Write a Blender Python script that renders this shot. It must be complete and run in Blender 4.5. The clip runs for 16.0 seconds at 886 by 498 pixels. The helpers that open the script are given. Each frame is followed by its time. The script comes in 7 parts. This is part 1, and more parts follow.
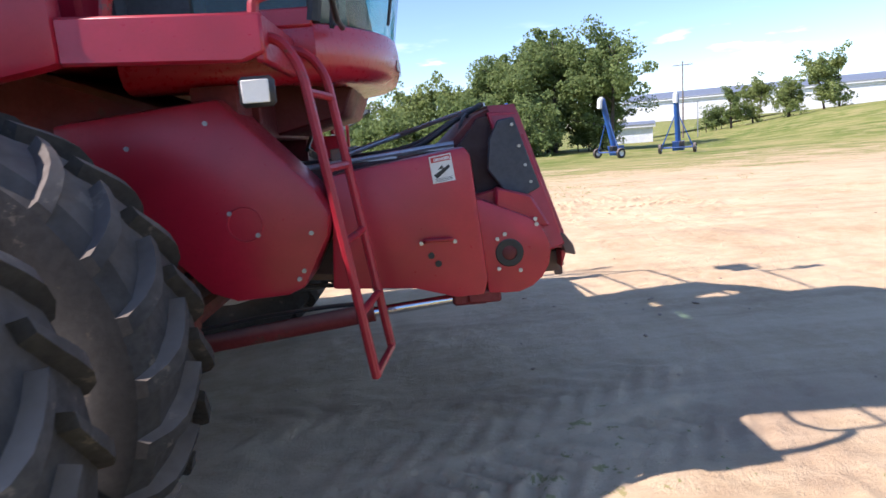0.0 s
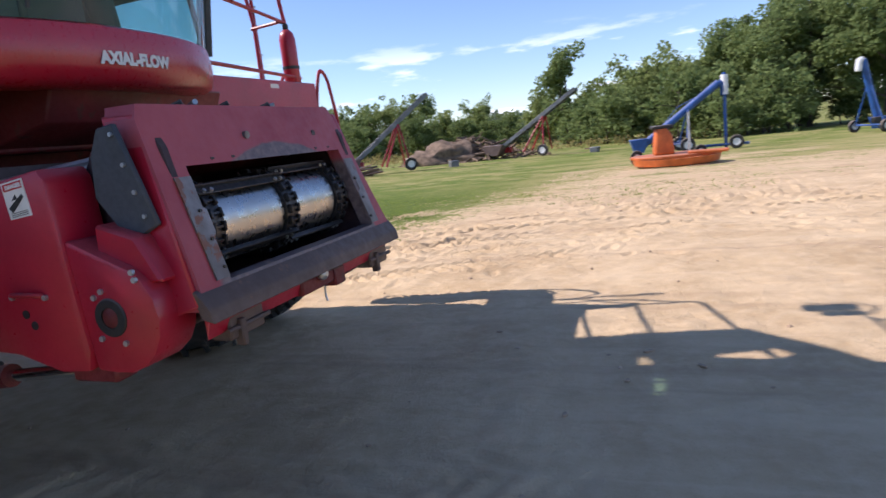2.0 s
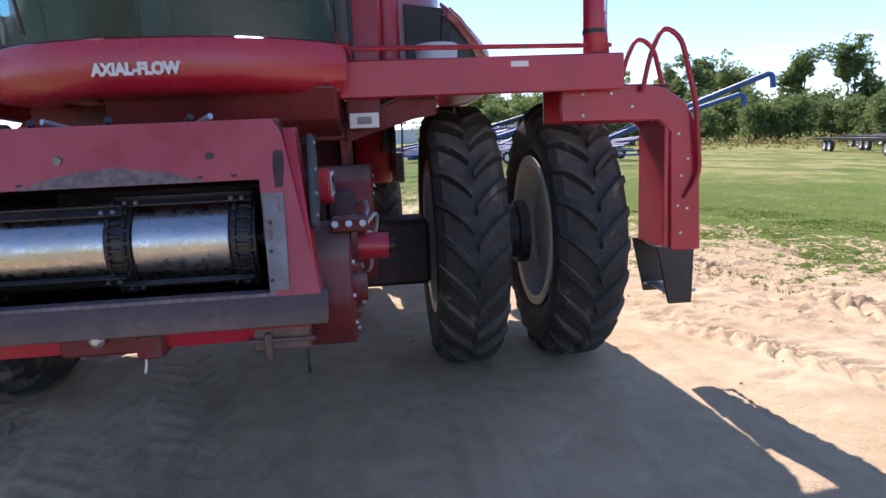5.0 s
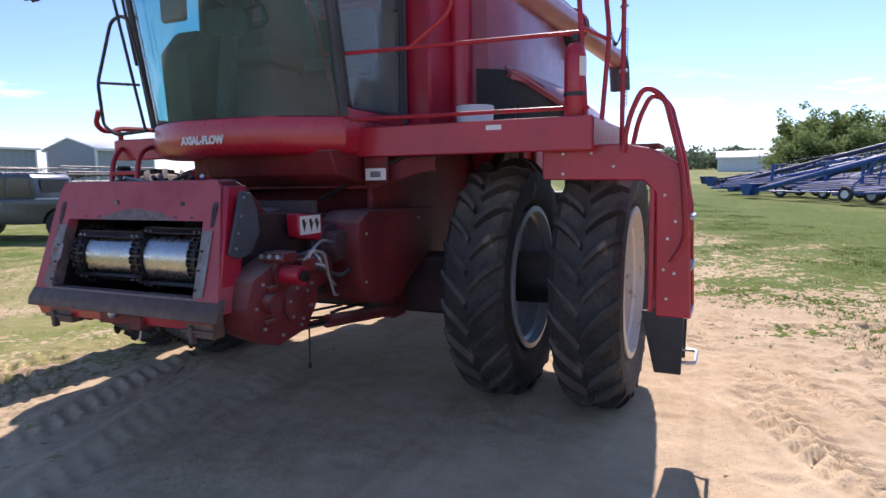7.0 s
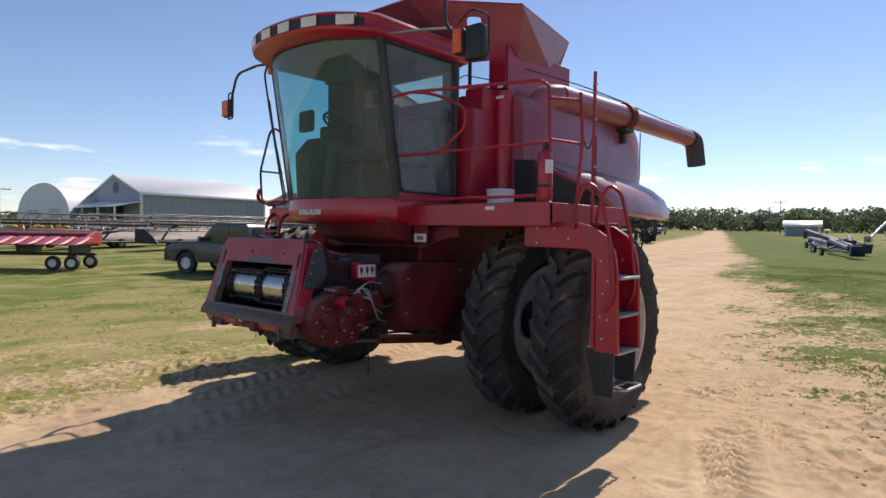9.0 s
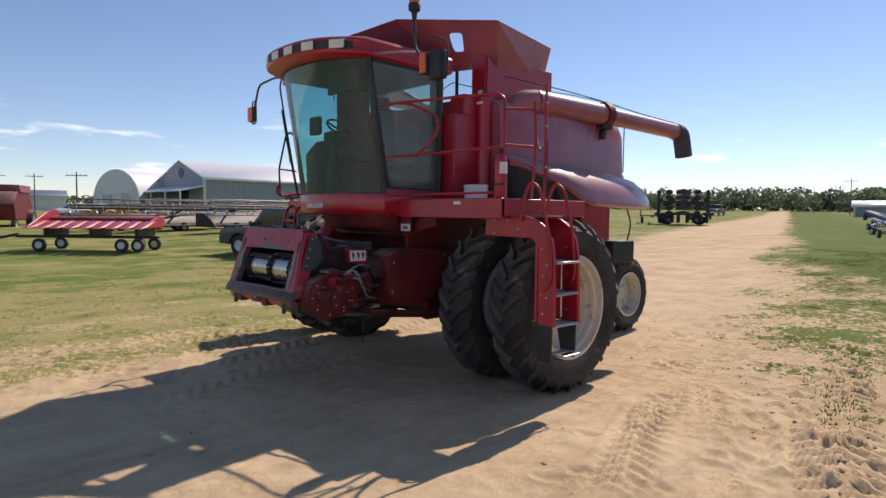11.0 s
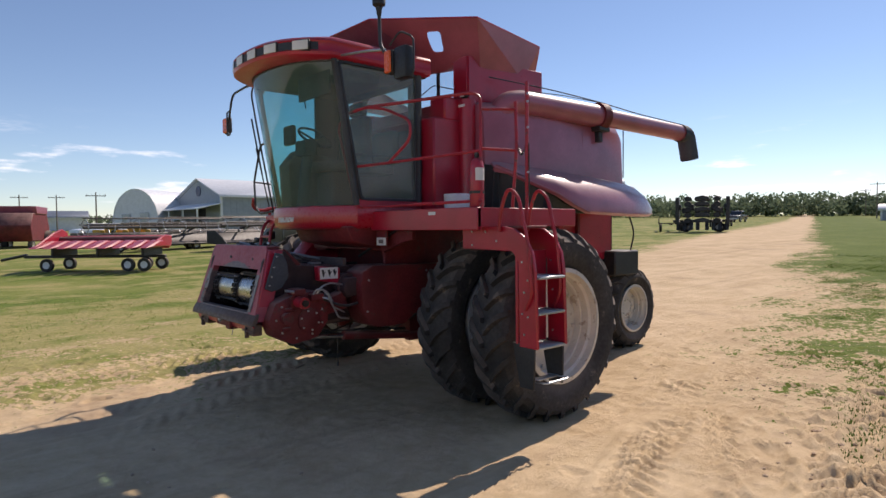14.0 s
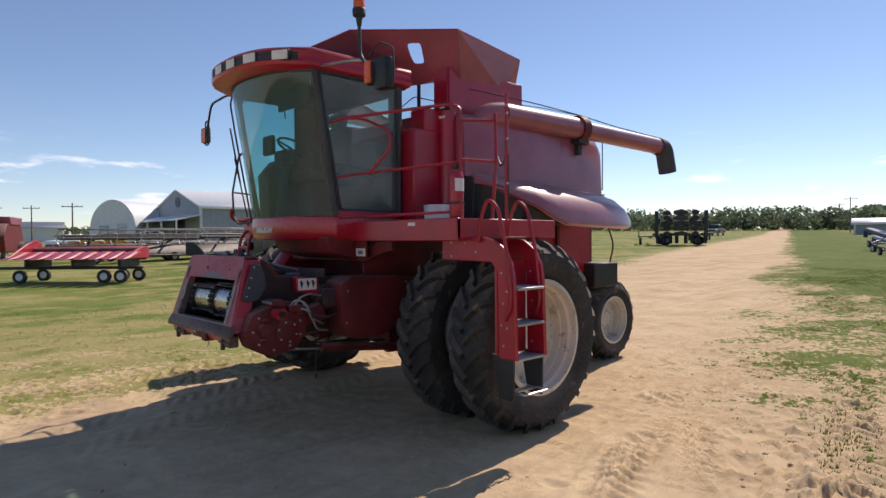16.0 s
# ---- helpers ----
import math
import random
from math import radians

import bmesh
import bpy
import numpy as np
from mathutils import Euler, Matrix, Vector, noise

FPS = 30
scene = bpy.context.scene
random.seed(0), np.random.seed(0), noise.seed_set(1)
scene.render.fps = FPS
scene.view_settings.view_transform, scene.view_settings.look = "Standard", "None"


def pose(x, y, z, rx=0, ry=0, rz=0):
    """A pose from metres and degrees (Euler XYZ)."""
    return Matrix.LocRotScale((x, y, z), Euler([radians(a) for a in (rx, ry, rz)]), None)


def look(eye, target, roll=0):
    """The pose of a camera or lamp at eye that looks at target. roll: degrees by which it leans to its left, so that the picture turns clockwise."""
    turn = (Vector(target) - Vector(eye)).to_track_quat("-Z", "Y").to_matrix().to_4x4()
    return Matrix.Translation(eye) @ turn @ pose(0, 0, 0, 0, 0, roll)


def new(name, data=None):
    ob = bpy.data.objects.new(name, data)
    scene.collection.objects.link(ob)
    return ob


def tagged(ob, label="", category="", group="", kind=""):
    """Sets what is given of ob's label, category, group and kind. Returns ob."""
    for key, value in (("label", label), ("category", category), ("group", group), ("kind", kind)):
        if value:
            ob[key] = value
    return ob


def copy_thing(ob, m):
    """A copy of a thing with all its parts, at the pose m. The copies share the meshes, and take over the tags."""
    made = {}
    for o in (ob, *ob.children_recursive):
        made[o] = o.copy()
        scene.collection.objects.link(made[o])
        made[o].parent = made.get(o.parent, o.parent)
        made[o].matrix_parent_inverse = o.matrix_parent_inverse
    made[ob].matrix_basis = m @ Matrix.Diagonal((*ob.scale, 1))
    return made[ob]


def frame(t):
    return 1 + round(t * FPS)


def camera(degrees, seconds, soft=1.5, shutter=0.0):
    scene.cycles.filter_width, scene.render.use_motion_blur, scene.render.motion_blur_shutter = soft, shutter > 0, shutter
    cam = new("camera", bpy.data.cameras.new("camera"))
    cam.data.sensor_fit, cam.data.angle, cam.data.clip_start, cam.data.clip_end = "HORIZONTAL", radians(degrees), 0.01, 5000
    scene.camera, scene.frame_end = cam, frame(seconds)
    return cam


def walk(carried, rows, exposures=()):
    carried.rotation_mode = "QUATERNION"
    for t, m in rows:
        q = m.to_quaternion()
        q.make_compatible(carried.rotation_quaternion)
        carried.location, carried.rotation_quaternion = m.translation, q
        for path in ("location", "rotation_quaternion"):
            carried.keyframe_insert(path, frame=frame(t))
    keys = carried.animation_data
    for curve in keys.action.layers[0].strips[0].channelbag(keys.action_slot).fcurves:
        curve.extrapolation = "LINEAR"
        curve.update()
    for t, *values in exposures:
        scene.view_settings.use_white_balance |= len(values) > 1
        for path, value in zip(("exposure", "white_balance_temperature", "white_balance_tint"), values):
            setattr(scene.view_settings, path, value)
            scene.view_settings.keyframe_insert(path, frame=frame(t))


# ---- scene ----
cam = camera(70.9, 16.0, shutter=0.15)
PATH = [
    (0, (2.316, -3.663, 1.571), (2.375, -1.696, 1.215), -4.5),
    (0.5, (2.872, -3.394, 1.531), (2.843, -1.414, 1.246), -6.4),
    (1, (3.47, -3.112, 1.509), (3.367, -1.139, 1.196), -6.9),
    (1.5, (3.983, -2.724, 1.451), (3.713, -0.774, 1.099), -6.7),
    (2, (4.429, -2.315, 1.471), (3.747, -0.467, 1.123), -6.4),
    (2.5, (4.71, -1.901, 1.463), (3.465, -0.372, 1.128), -5.2),
    (3, (4.914, -1.429, 1.509), (3.281, -0.322, 1.179), -3.5),
    (3.5, (5.13, -0.881, 1.517), (3.312, -0.107, 1.206), -2.7),
    (4, (5.221, -0.233, 1.555), (3.336, 0.358, 1.245), -2.9),
    (6.5, (5.199, 2.618, 1.592), (3.307, 2.042, 1.298), -1.3),
    (7, (5.369, 3.129, 1.686), (3.565, 2.296, 1.46), -0.9),
    (7.5, (5.607, 3.505, 1.735), (3.894, 2.482, 1.595), -0.6),
    (8, (5.702, 3.978, 1.719), (4.076, 2.816, 1.645), -0.4),
    (10.5, (6.35, 6.261, 1.878), (4.972, 4.815, 1.777), 1.1),
    (11, (6.141, 6.332, 1.88), (4.779, 4.872, 1.766), 0.6),
    (11.5, (6.005, 6.305, 1.873), (4.642, 4.847, 1.75), 0.1),
    (12, (5.905, 6.216, 1.878), (4.535, 4.764, 1.744), -0.2),
    (12.5, (5.817, 6.108, 1.844), (4.451, 4.654, 1.703), -0.4),
    (13, (5.731, 6.081, 1.846), (4.381, 4.612, 1.707), -0.4),
    (13.5, (5.546, 6.143, 1.855), (4.219, 4.651, 1.741), -0.5),
    (14, (5.456, 6.208, 1.874), (4.139, 4.705, 1.8), -0.6),
    (14.5, (5.425, 6.208, 1.866), (4.099, 4.711, 1.824), -0.8),
    (15, (5.414, 6.206, 1.847), (4.073, 4.722, 1.823), -0.9),
    (15.5, (5.423, 6.202, 1.855), (4.068, 4.731, 1.826), -0.7),
    (16, (5.425, 6.207, 1.857), (4.064, 4.742, 1.823), -0.4),
]
EXPOSURES = [(0, 1.50, 5900, 22), (0.5, 1.35, 5500, 24), (1, 1.18, 5550, 24), (2, 1.04, 5950, 21), (2.5, 1.28, 5950, 26), (3, 1.36, 5950, 24), (3.5, 1.42, 5950, 21), (4, 1.48, 5900, 24), (6.5, 1.26, 5850, 20), (7, 1.14, 5850, 23), (8, 0.84, 6400, 19), (10.5, 0.60, 6600, 18), (16, 0.60, 6600, 18)]
walk(cam, [(t, look(eye, target, roll)) for t, eye, target, roll in PATH], EXPOSURES)


# ---- world, sun ----
SUN_AZ, SUN_EL = 189.4, 44.2          # direction towards the sun, degrees from +x, and its height
world = bpy.data.worlds.new("sky")
scene.world = world
world.use_nodes = True
wn, wl = world.node_tree.nodes, world.node_tree.links
wn.clear()
w_out = wn.new("ShaderNodeOutputWorld")
w_bg = wn.new("ShaderNodeBackground")
w_sky = wn.new("ShaderNodeTexSky")
w_sky.sky_type, w_sky.sun_disc = "NISHITA", False
w_sky.sun_elevation, w_sky.sun_rotation = radians(SUN_EL), radians(90 - SUN_AZ)
w_sky.air_density, w_sky.dust_density, w_sky.ozone_density = 0.85, 0.04, 2.4
w_bg.inputs["Strength"].default_value = 0.081
# thin fair-weather clouds low over the horizon
w_tc = wn.new("ShaderNodeTexCoord")
w_sep = wn.new("ShaderNodeSeparateXYZ")
wl.new(w_tc.outputs["Generated"], w_sep.inputs[0])
w_map = wn.new("ShaderNodeMapping")
w_map.inputs["Scale"].default_value = (3.0, 3.0, 15.0)
wl.new(w_tc.outputs["Generated"], w_map.inputs["Vector"])
w_noise = wn.new("ShaderNodeTexNoise")
w_noise.inputs["Scale"].default_value, w_noise.inputs["Detail"].default_value = 2.3, 9.0
w_noise.inputs["Roughness"].default_value = 0.55
wl.new(w_map.outputs[0], w_noise.inputs["Vector"])
w_ramp = wn.new("ShaderNodeMapRange")
w_ramp.interpolation_type = "SMOOTHSTEP"
w_ramp.inputs["From Min"].default_value, w_ramp.inputs["From Max"].default_value = 0.55, 0.68
wl.new(w_noise.outputs["Fac"], w_ramp.inputs["Value"])
w_band = wn.new("ShaderNodeMapRange")
w_band.interpolation_type = "SMOOTHSTEP"
w_band.inputs["From Min"].default_value, w_band.inputs["From Max"].default_value = 0.17, 0.07
wl.new(w_sep.outputs["Z"], w_band.inputs["Value"])
w_mul = wn.new("ShaderNodeMath")
w_mul.operation = "MULTIPLY"
wl.new(w_ramp.outputs[0], w_mul.inputs[0])
wl.new(w_band.outputs[0], w_mul.inputs[1])
w_mix = wn.new("ShaderNodeMixRGB")
w_mix.inputs["Color2"].default_value = (9.5, 9.7, 10.1, 1)
wl.new(w_mul.outputs[0], w_mix.inputs["Fac"])
wl.new(w_sky.outputs[0], w_mix.inputs["Color1"])
wl.new(w_mix.outputs[0], w_bg.inputs["Color"])
wl.new(w_bg.outputs[0], w_out.inputs["Surface"])

sun = new("sun", bpy.data.lights.new("sun", "SUN"))
sun.data.energy, sun.data.angle, sun.data.color = 3.1, radians(0.55), (1.0, 0.90, 0.77)
sun_way = Vector((math.cos(radians(SUN_AZ)) * math.cos(radians(SUN_EL)), math.sin(radians(SUN_AZ)) * math.cos(radians(SUN_EL)), math.sin(radians(SUN_EL))))
sun.matrix_world = look(sun_way * 60, (0, 0, 0))


# ---- materials ----
def blank(name):
    m = bpy.data.materials.new(name)
    m.use_nodes = True
    nt = m.node_tree
    nt.nodes.clear()
    out = nt.nodes.new("ShaderNodeOutputMaterial")
    return m, nt, out


def noise_node(nt, vec, scale, detail=5.0, rough=0.6):
    n = nt.nodes.new("ShaderNodeTexNoise")
    n.inputs["Scale"].default_value, n.inputs["Detail"].default_value, n.inputs["Roughness"].default_value = scale, detail, rough
    nt.links.new(vec, n.inputs["Vector"])
    return n.outputs["Fac"]


def span(nt, value, a, b, lo=0.0, hi=1.0, smooth=True):
    n = nt.nodes.new("ShaderNodeMapRange")
    n.interpolation_type = "SMOOTHSTEP" if smooth else "LINEAR"
    for key, v in (("From Min", a), ("From Max", b), ("To Min", lo), ("To Max", hi)):
        n.inputs[key].default_value = v
    nt.links.new(value, n.inputs["Value"])
    return n.outputs[0]


def blend(nt, fac, a, b, mode="MIX"):
    n = nt.nodes.new("ShaderNodeMixRGB")
    n.blend_type = mode
    for key, v in (("Fac", fac), ("Color1", a), ("Color2", b)):
        if isinstance(v, (tuple, list)):
            n.inputs[key].default_value = (*v, 1)
        elif isinstance(v, (int, float)):
            n.inputs[key].default_value = v
        else:
            nt.links.new(v, n.inputs[key])
    return n.outputs[0]


def maths(nt, op, a, b=0.0):
    n = nt.nodes.new("ShaderNodeMath")
    n.operation = op
    for k, v in ((0, a), (1, b)):
        if isinstance(v, (int, float)):
            n.inputs[k].default_value = v
        else:
            nt.links.new(v, n.inputs[k])
    return n.outputs[0]


def surface(name, base, rough=0.5, metal=0.0, dark=0.75, light=1.2, grain=40.0, blotch=2.5, bump=0.15, wear=None, wear_amount=0.0, wear_scale=5.0, coat=0.0, per_object=0.0, dust=0.0):
    """A material with colour variation at two scales, uneven gloss and fine relief; wear shows a second colour in patches, dust lies on faces that look up."""
    m, nt, out = blank(name)
    p = nt.nodes.new("ShaderNodeBsdfPrincipled")
    tc = nt.nodes.new("ShaderNodeTexCoord").outputs["Object"]
    big, fine = noise_node(nt, tc, blotch, 4), noise_node(nt, tc, grain, 6, 0.65)
    lo, hi = tuple(min(1, c * dark) for c in base), tuple(min(1, c * light) for c in base)
    col = blend(nt, span(nt, big, 0.3, 0.7), lo, hi)
    col = blend(nt, span(nt, fine, 0.35, 0.7, 0, 0.45), col, tuple(c * dark for c in base))
    if per_object:
        info = nt.nodes.new("ShaderNodeObjectInfo").outputs["Random"]
        col = blend(nt, maths(nt, "MULTIPLY", info, per_object), col, tuple(c * 0.4 for c in base))
    rgh = span(nt, fine, 0.3, 0.7, max(0.03, rough - 0.09), min(1, rough + 0.12))
    if wear:
        mask = span(nt, noise_node(nt, tc, wear_scale, 8, 0.7), 0.62 - wear_amount * 0.3, 0.66 - wear_amount * 0.3)
        col = blend(nt, mask, col, wear)
    if dust:
        up = nt.nodes.new("ShaderNodeSeparateXYZ")
        nt.links.new(nt.nodes.new("ShaderNodeNewGeometry").outputs["Normal"], up.inputs[0])
        mask = maths(nt, "MULTIPLY", span(nt, up.outputs["Z"], 0.1, 0.95, 0, dust), span(nt, big, 0.25, 0.6, 0.4, 1.0))
        col = blend(nt, mask, col, (0.42, 0.34, 0.27))
        rgh = maths(nt, "ADD", rgh, maths(nt, "MULTIPLY", mask, 0.3))
    nt.links.new(col, p.inputs["Base Color"])
    nt.links.new(rgh, p.inputs["Roughness"])
    p.inputs["Metallic"].default_value = metal
    p.inputs["Coat Weight"].default_value = coat
    p.inputs["Coat Roughness"].default_value = 0.25
    if bump:
        b = nt.nodes.new("ShaderNodeBump")
        b.inputs["Strength"].default_value, b.inputs["Distance"].default_value = bump, 0.004
        nt.links.new(fine, b.inputs["Height"])
        nt.links.new(b.outputs[0], p.inputs["Normal"])
    nt.links.new(p.outputs[0], out.inputs["Surface"])
    return m


def glass(name, tint, gloss=0.06, rough=0.02, dust=0.10, film_colour=(0.44, 0.47, 0.42)):
    """A thin tinted pane: it lets light through in its colour and mirrors at grazing angles."""
    m, nt, out = blank(name)
    t = nt.nodes.new("ShaderNodeBsdfTransparent")
    t.inputs["Color"].default_value = (*tint, 1)
    g = nt.nodes.new("ShaderNodeBsdfGlossy")
    g.inputs["Roughness"].default_value = rough
    f = nt.nodes.new("ShaderNodeLayerWeight")
    grazing = maths(nt, "POWER", f.outputs["Facing"], 4.0)
    mix = nt.nodes.new("ShaderNodeMixShader")
    nt.links.new(maths(nt, "ADD", maths(nt, "MULTIPLY", grazing, 0.7), gloss), mix.inputs["Fac"])
    nt.links.new(t.outputs[0], mix.inputs[1])
    nt.links.new(g.outputs[0], mix.inputs[2])
    # a thin film of dust on the pane
    film = nt.nodes.new("ShaderNodeBsdfDiffuse")
    film.inputs["Color"].default_value = (*film_colour, 1)
    tc = nt.nodes.new("ShaderNodeTexCoord").outputs["Object"]
    dusty = nt.nodes.new("ShaderNodeMixShader")
    nt.links.new(span(nt, noise_node(nt, tc, 3.0, 6), 0.35, 0.7, dust * 0.5, dust), dusty.inputs["Fac"])
    nt.links.new(mix.outputs[0], dusty.inputs[1])
    nt.links.new(film.outputs[0], dusty.inputs[2])
    nt.links.new(dusty.outputs[0], out.inputs["Surface"])
    return m


RED = surface("red_paint", (0.40, 0.010, 0.032), 0.36, dark=0.82, light=1.12, bump=0.04, coat=0.3, dust=0.12)
RED_GLOSS = surface("polished_red_paint", (0.40, 0.010, 0.026), 0.32, dark=0.9, light=1.08, bump=0.015, coat=0.5, dust=0.10)
RED_FADED = surface("faded_red_paint", (0.33, 0.085, 0.12), 0.38, dark=0.85, light=1.2, bump=0.04, coat=0.6, dust=0.45)
# dirt and wear over a base darkened for the shade on some parts
RED_DARK = surface("dirty_shaded_red", (0.17, 0.015, 0.018), 0.6, dark=0.5, light=1.2, bump=0.2, wear=(0.10, 0.03, 0.026), wear_amount=0.12, dust=0.4)
RED_RAIL = surface("red_rail_paint", (0.36, 0.016, 0.028), 0.4, dark=0.75, light=1.2, grain=60, bump=0.05, wear=(0.16, 0.05, 0.045), wear_amount=0.06, wear_scale=14)
STEEL = surface("polished_steel", (0.55, 0.53, 0.51), 0.30, 1.0, dark=0.85, light=1.1, grain=25, bump=0.04, wear=(0.42, 0.36, 0.31), wear_amount=0.03, wear_scale=6)
WORN = surface("worn_bare_steel", (0.30, 0.265, 0.25), 0.5, 0.6, dark=0.55, light=1.25, grain=18, bump=0.35, wear=(0.24, 0.11, 0.075), wear_amount=0.25, wear_scale=7)
RUST = surface("rusty_dark_steel", (0.15, 0.105, 0.09), 0.6, 0.3, dark=0.75, light=1.2, grain=22, bump=0.3, wear=(0.19, 0.11, 0.08), wear_amount=0.12)
# almost black red for the axle, belly and feeder sides
RED_BLACK = surface("blackish_red", (0.04, 0.017, 0.019), 0.6, dark=0.6, light=1.5, grain=14, bump=0.3, dust=0.2)
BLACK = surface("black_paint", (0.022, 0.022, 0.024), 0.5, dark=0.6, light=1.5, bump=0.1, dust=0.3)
CHAIN = surface("oily_chain_steel", (0.06, 0.055, 0.055), 0.4, 0.7, dark=0.5, light=1.6, grain=50, bump=0.2)
FLAP = surface("grey_rubber_flap", (0.055, 0.062, 0.075), 0.7, dark=0.8, light=1.2, bump=0.2)
RUBBER = surface("tyre_rubber", (0.034, 0.032, 0.031), 0.8, dark=0.65, light=1.5, grain=30, bump=0.35, wear=(0.12, 0.10, 0.08), wear_amount=0.10, wear_scale=5, dust=0.5)
CREAM = surface("cream_wheel_paint", (0.62, 0.58, 0.50), 0.45, dark=0.85, light=1.1, bump=0.06, wear=(0.40, 0.33, 0.26), wear_amount=0.12, wear_scale=6)
SILVER = surface("silver_wheel_paint", (0.55, 0.57, 0.58), 0.38, 0.4, dark=0.85, light=1.1, bump=0.06)
GALV = surface("galvanised_step", (0.50, 0.51, 0.52), 0.4, 0.8, dark=0.75, light=1.2, grain=70, bump=0.3)
CHROME = surface("chrome_rod", (0.75, 0.75, 0.76), 0.12, 1.0, dark=0.92, light=1.05, bump=0.0)
LAMP_LENS = surface("ribbed_lamp_lens", (0.72, 0.70, 0.64), 0.25, dark=0.9, light=1.1, grain=90, bump=0.4)
AMBER = surface("amber_lens", (0.75, 0.12, 0.02), 0.25, dark=0.8, light=1.2, bump=0.05)
WHITE = surface("white_plastic", (0.70, 0.71, 0.72), 0.45, dark=0.9, light=1.08, bump=0.05)
DECAL = surface("white_decal", (0.74, 0.73, 0.70), 0.5, dark=0.85, light=1.08, bump=0.0)
DECAL_RED = surface("red_print", (0.5, 0.03, 0.03), 0.5, bump=0.0)
DECAL_BLACK = surface("black_print", (0.02, 0.02, 0.02), 0.5, bump=0.0)
CAB_GLASS = glass("green_tinted_glass", (0.40, 0.72, 0.72), 0.045, dust=0.17, film_colour=(0.27, 0.42, 0.43))
DOOR_GLASS = glass("dusty_green_door_glass", (0.66, 0.84, 0.76), 0.04, dust=0.34)
CAB_BACK_GLASS = glass("dusty_rear_glass", (0.80, 0.90, 0.84), 0.03, dust=0.12)
CLEAR = glass("clear_glass", (0.85, 0.9, 0.9), 0.04)
CAB_DARK = surface("cab_trim", (0.055, 0.060, 0.062), 0.7, dark=0.7, light=1.3, bump=0.15)
CAB_CLOTH = surface("seat_cloth", (0.10, 0.105, 0.105), 0.9, dark=0.7, light=1.2, grain=120, bump=0.3)
MIRROR = surface("mirror_face", (0.9, 0.9, 0.9), 0.03, 1.0, dark=1, light=1, bump=0.0)


# ---- mesh helpers ----
def finish(bm, smooth=40.0):
    """Sharp edges stay sharp, round ones are shaded smooth."""
    for f in bm.faces:
        f.smooth = True
    limit = radians(smooth)
    for e in bm.edges:
        if len(e.link_faces) != 2 or e.calc_face_angle(0) > limit:
            e.smooth = False


def link(name, bm, material, smooth=40.0):
    bmesh.ops.recalc_face_normals(bm, faces=bm.faces)
    finish(bm, smooth)
    me = bpy.data.meshes.new(name)
    bm.to_mesh(me)
    bm.free()
    for m in material if isinstance(material, (list, tuple)) else [material]:
        me.materials.append(m)
    return new(name, me)


def part(name, bm, material, parent, label="", at=None, smooth=40.0):
    ob = link(name, bm, material, smooth)
    hang(ob, parent, at)
    return tagged(ob, label)


def hang(ob, parent, at=None):
    """Under its parent, or, where that lies deep already, beside it under the parent's own parent."""
    at = at or Matrix()
    while parent.parent and parent.parent.parent:
        at, parent = parent.matrix_basis @ at, parent.parent
    ob.parent, ob.matrix_basis = parent, at


def bolts(spots, axis, r, h, material, parent):
    """Bolt heads on a face, each a part of its own on one mesh."""
    one = part("bolt", bolt((0, 0, 0), axis, r, h), material, parent, at=Matrix.Translation(spots[0]))
    for p in spots[1:]:
        again("bolt", one, parent, Matrix.Translation(p))


def again(name, ob, parent, at, label=""):
    """The same mesh once more, as a part of its own."""
    o = new(name, ob.data)
    hang(o, parent, at)
    return tagged(o, label)


def thing(name, at=None, **tags):
    e = new(name)
    e.empty_display_size = 0.2
    if at is not None:
        e.matrix_basis = at
    return tagged(e, **tags)


def bevel(bm, geom, width, segments=1):
    if width > 0:
        edges = [e for e in {e for f in geom for e in f.edges}]
        bmesh.ops.bevel(bm, geom=edges, offset=width, segments=segments, affect="EDGES", profile=0.6)


def box(x0, x1, y0, y1, z0, z1, bev=0.006, bm=None, seg=1, turn=None):
    own = bmesh.new()
    r = bmesh.ops.create_cube(own, size=1)
    m = Matrix.Translation(((x0 + x1) / 2, (y0 + y1) / 2, (z0 + z1) / 2)) @ Matrix.Diagonal((abs(x1 - x0), abs(y1 - y0), abs(z1 - z0), 1))
    bmesh.ops.transform(own, matrix=m, verts=r["verts"])
    bevel(own, list(own.faces), min(bev, 0.45 * min(abs(x1 - x0), abs(y1 - y0), abs(z1 - z0))), seg)
    return merged(own, bm, turn)


def merged(own, bm=None, turn=None):
    if turn is not None:
        bmesh.ops.transform(own, matrix=turn, verts=own.verts)
    if bm is None:
        return own
    me = bpy.data.meshes.new("tmp")
    own.to_mesh(me)
    own.free()
    bm.from_mesh(me)
    bpy.data.meshes.remove(me)
    return bm


def prism(poly, axis, a, b, bev=0.006, bm=None, shear=None, seg=1):
    """A plate: an outline in the two other axes, drawn out along axis from a to b."""
    own = bmesh.new()
    place = {"x": lambda u, v, w: (w, u, v), "y": lambda u, v, w: (u, w, v), "z": lambda u, v, w: (u, v, w)}[axis]
    lo = [own.verts.new(place(u, v, a)) for u, v in poly]
    hi = [own.verts.new(place(u, v, b)) for u, v in poly]
    own.faces.new(lo)
    own.faces.new(hi[::-1])
    for i in range(len(poly)):
        j = (i + 1) % len(poly)
        own.faces.new((lo[j], lo[i], hi[i], hi[j]))
    bmesh.ops.recalc_face_normals(own, faces=own.faces)
    bevel(own, list(own.faces), min(bev, abs(b - a) * 0.45), seg)
    if shear:
        for v in own.verts:
            v.co = Vector(shear(*v.co))
    return merged(own, bm)


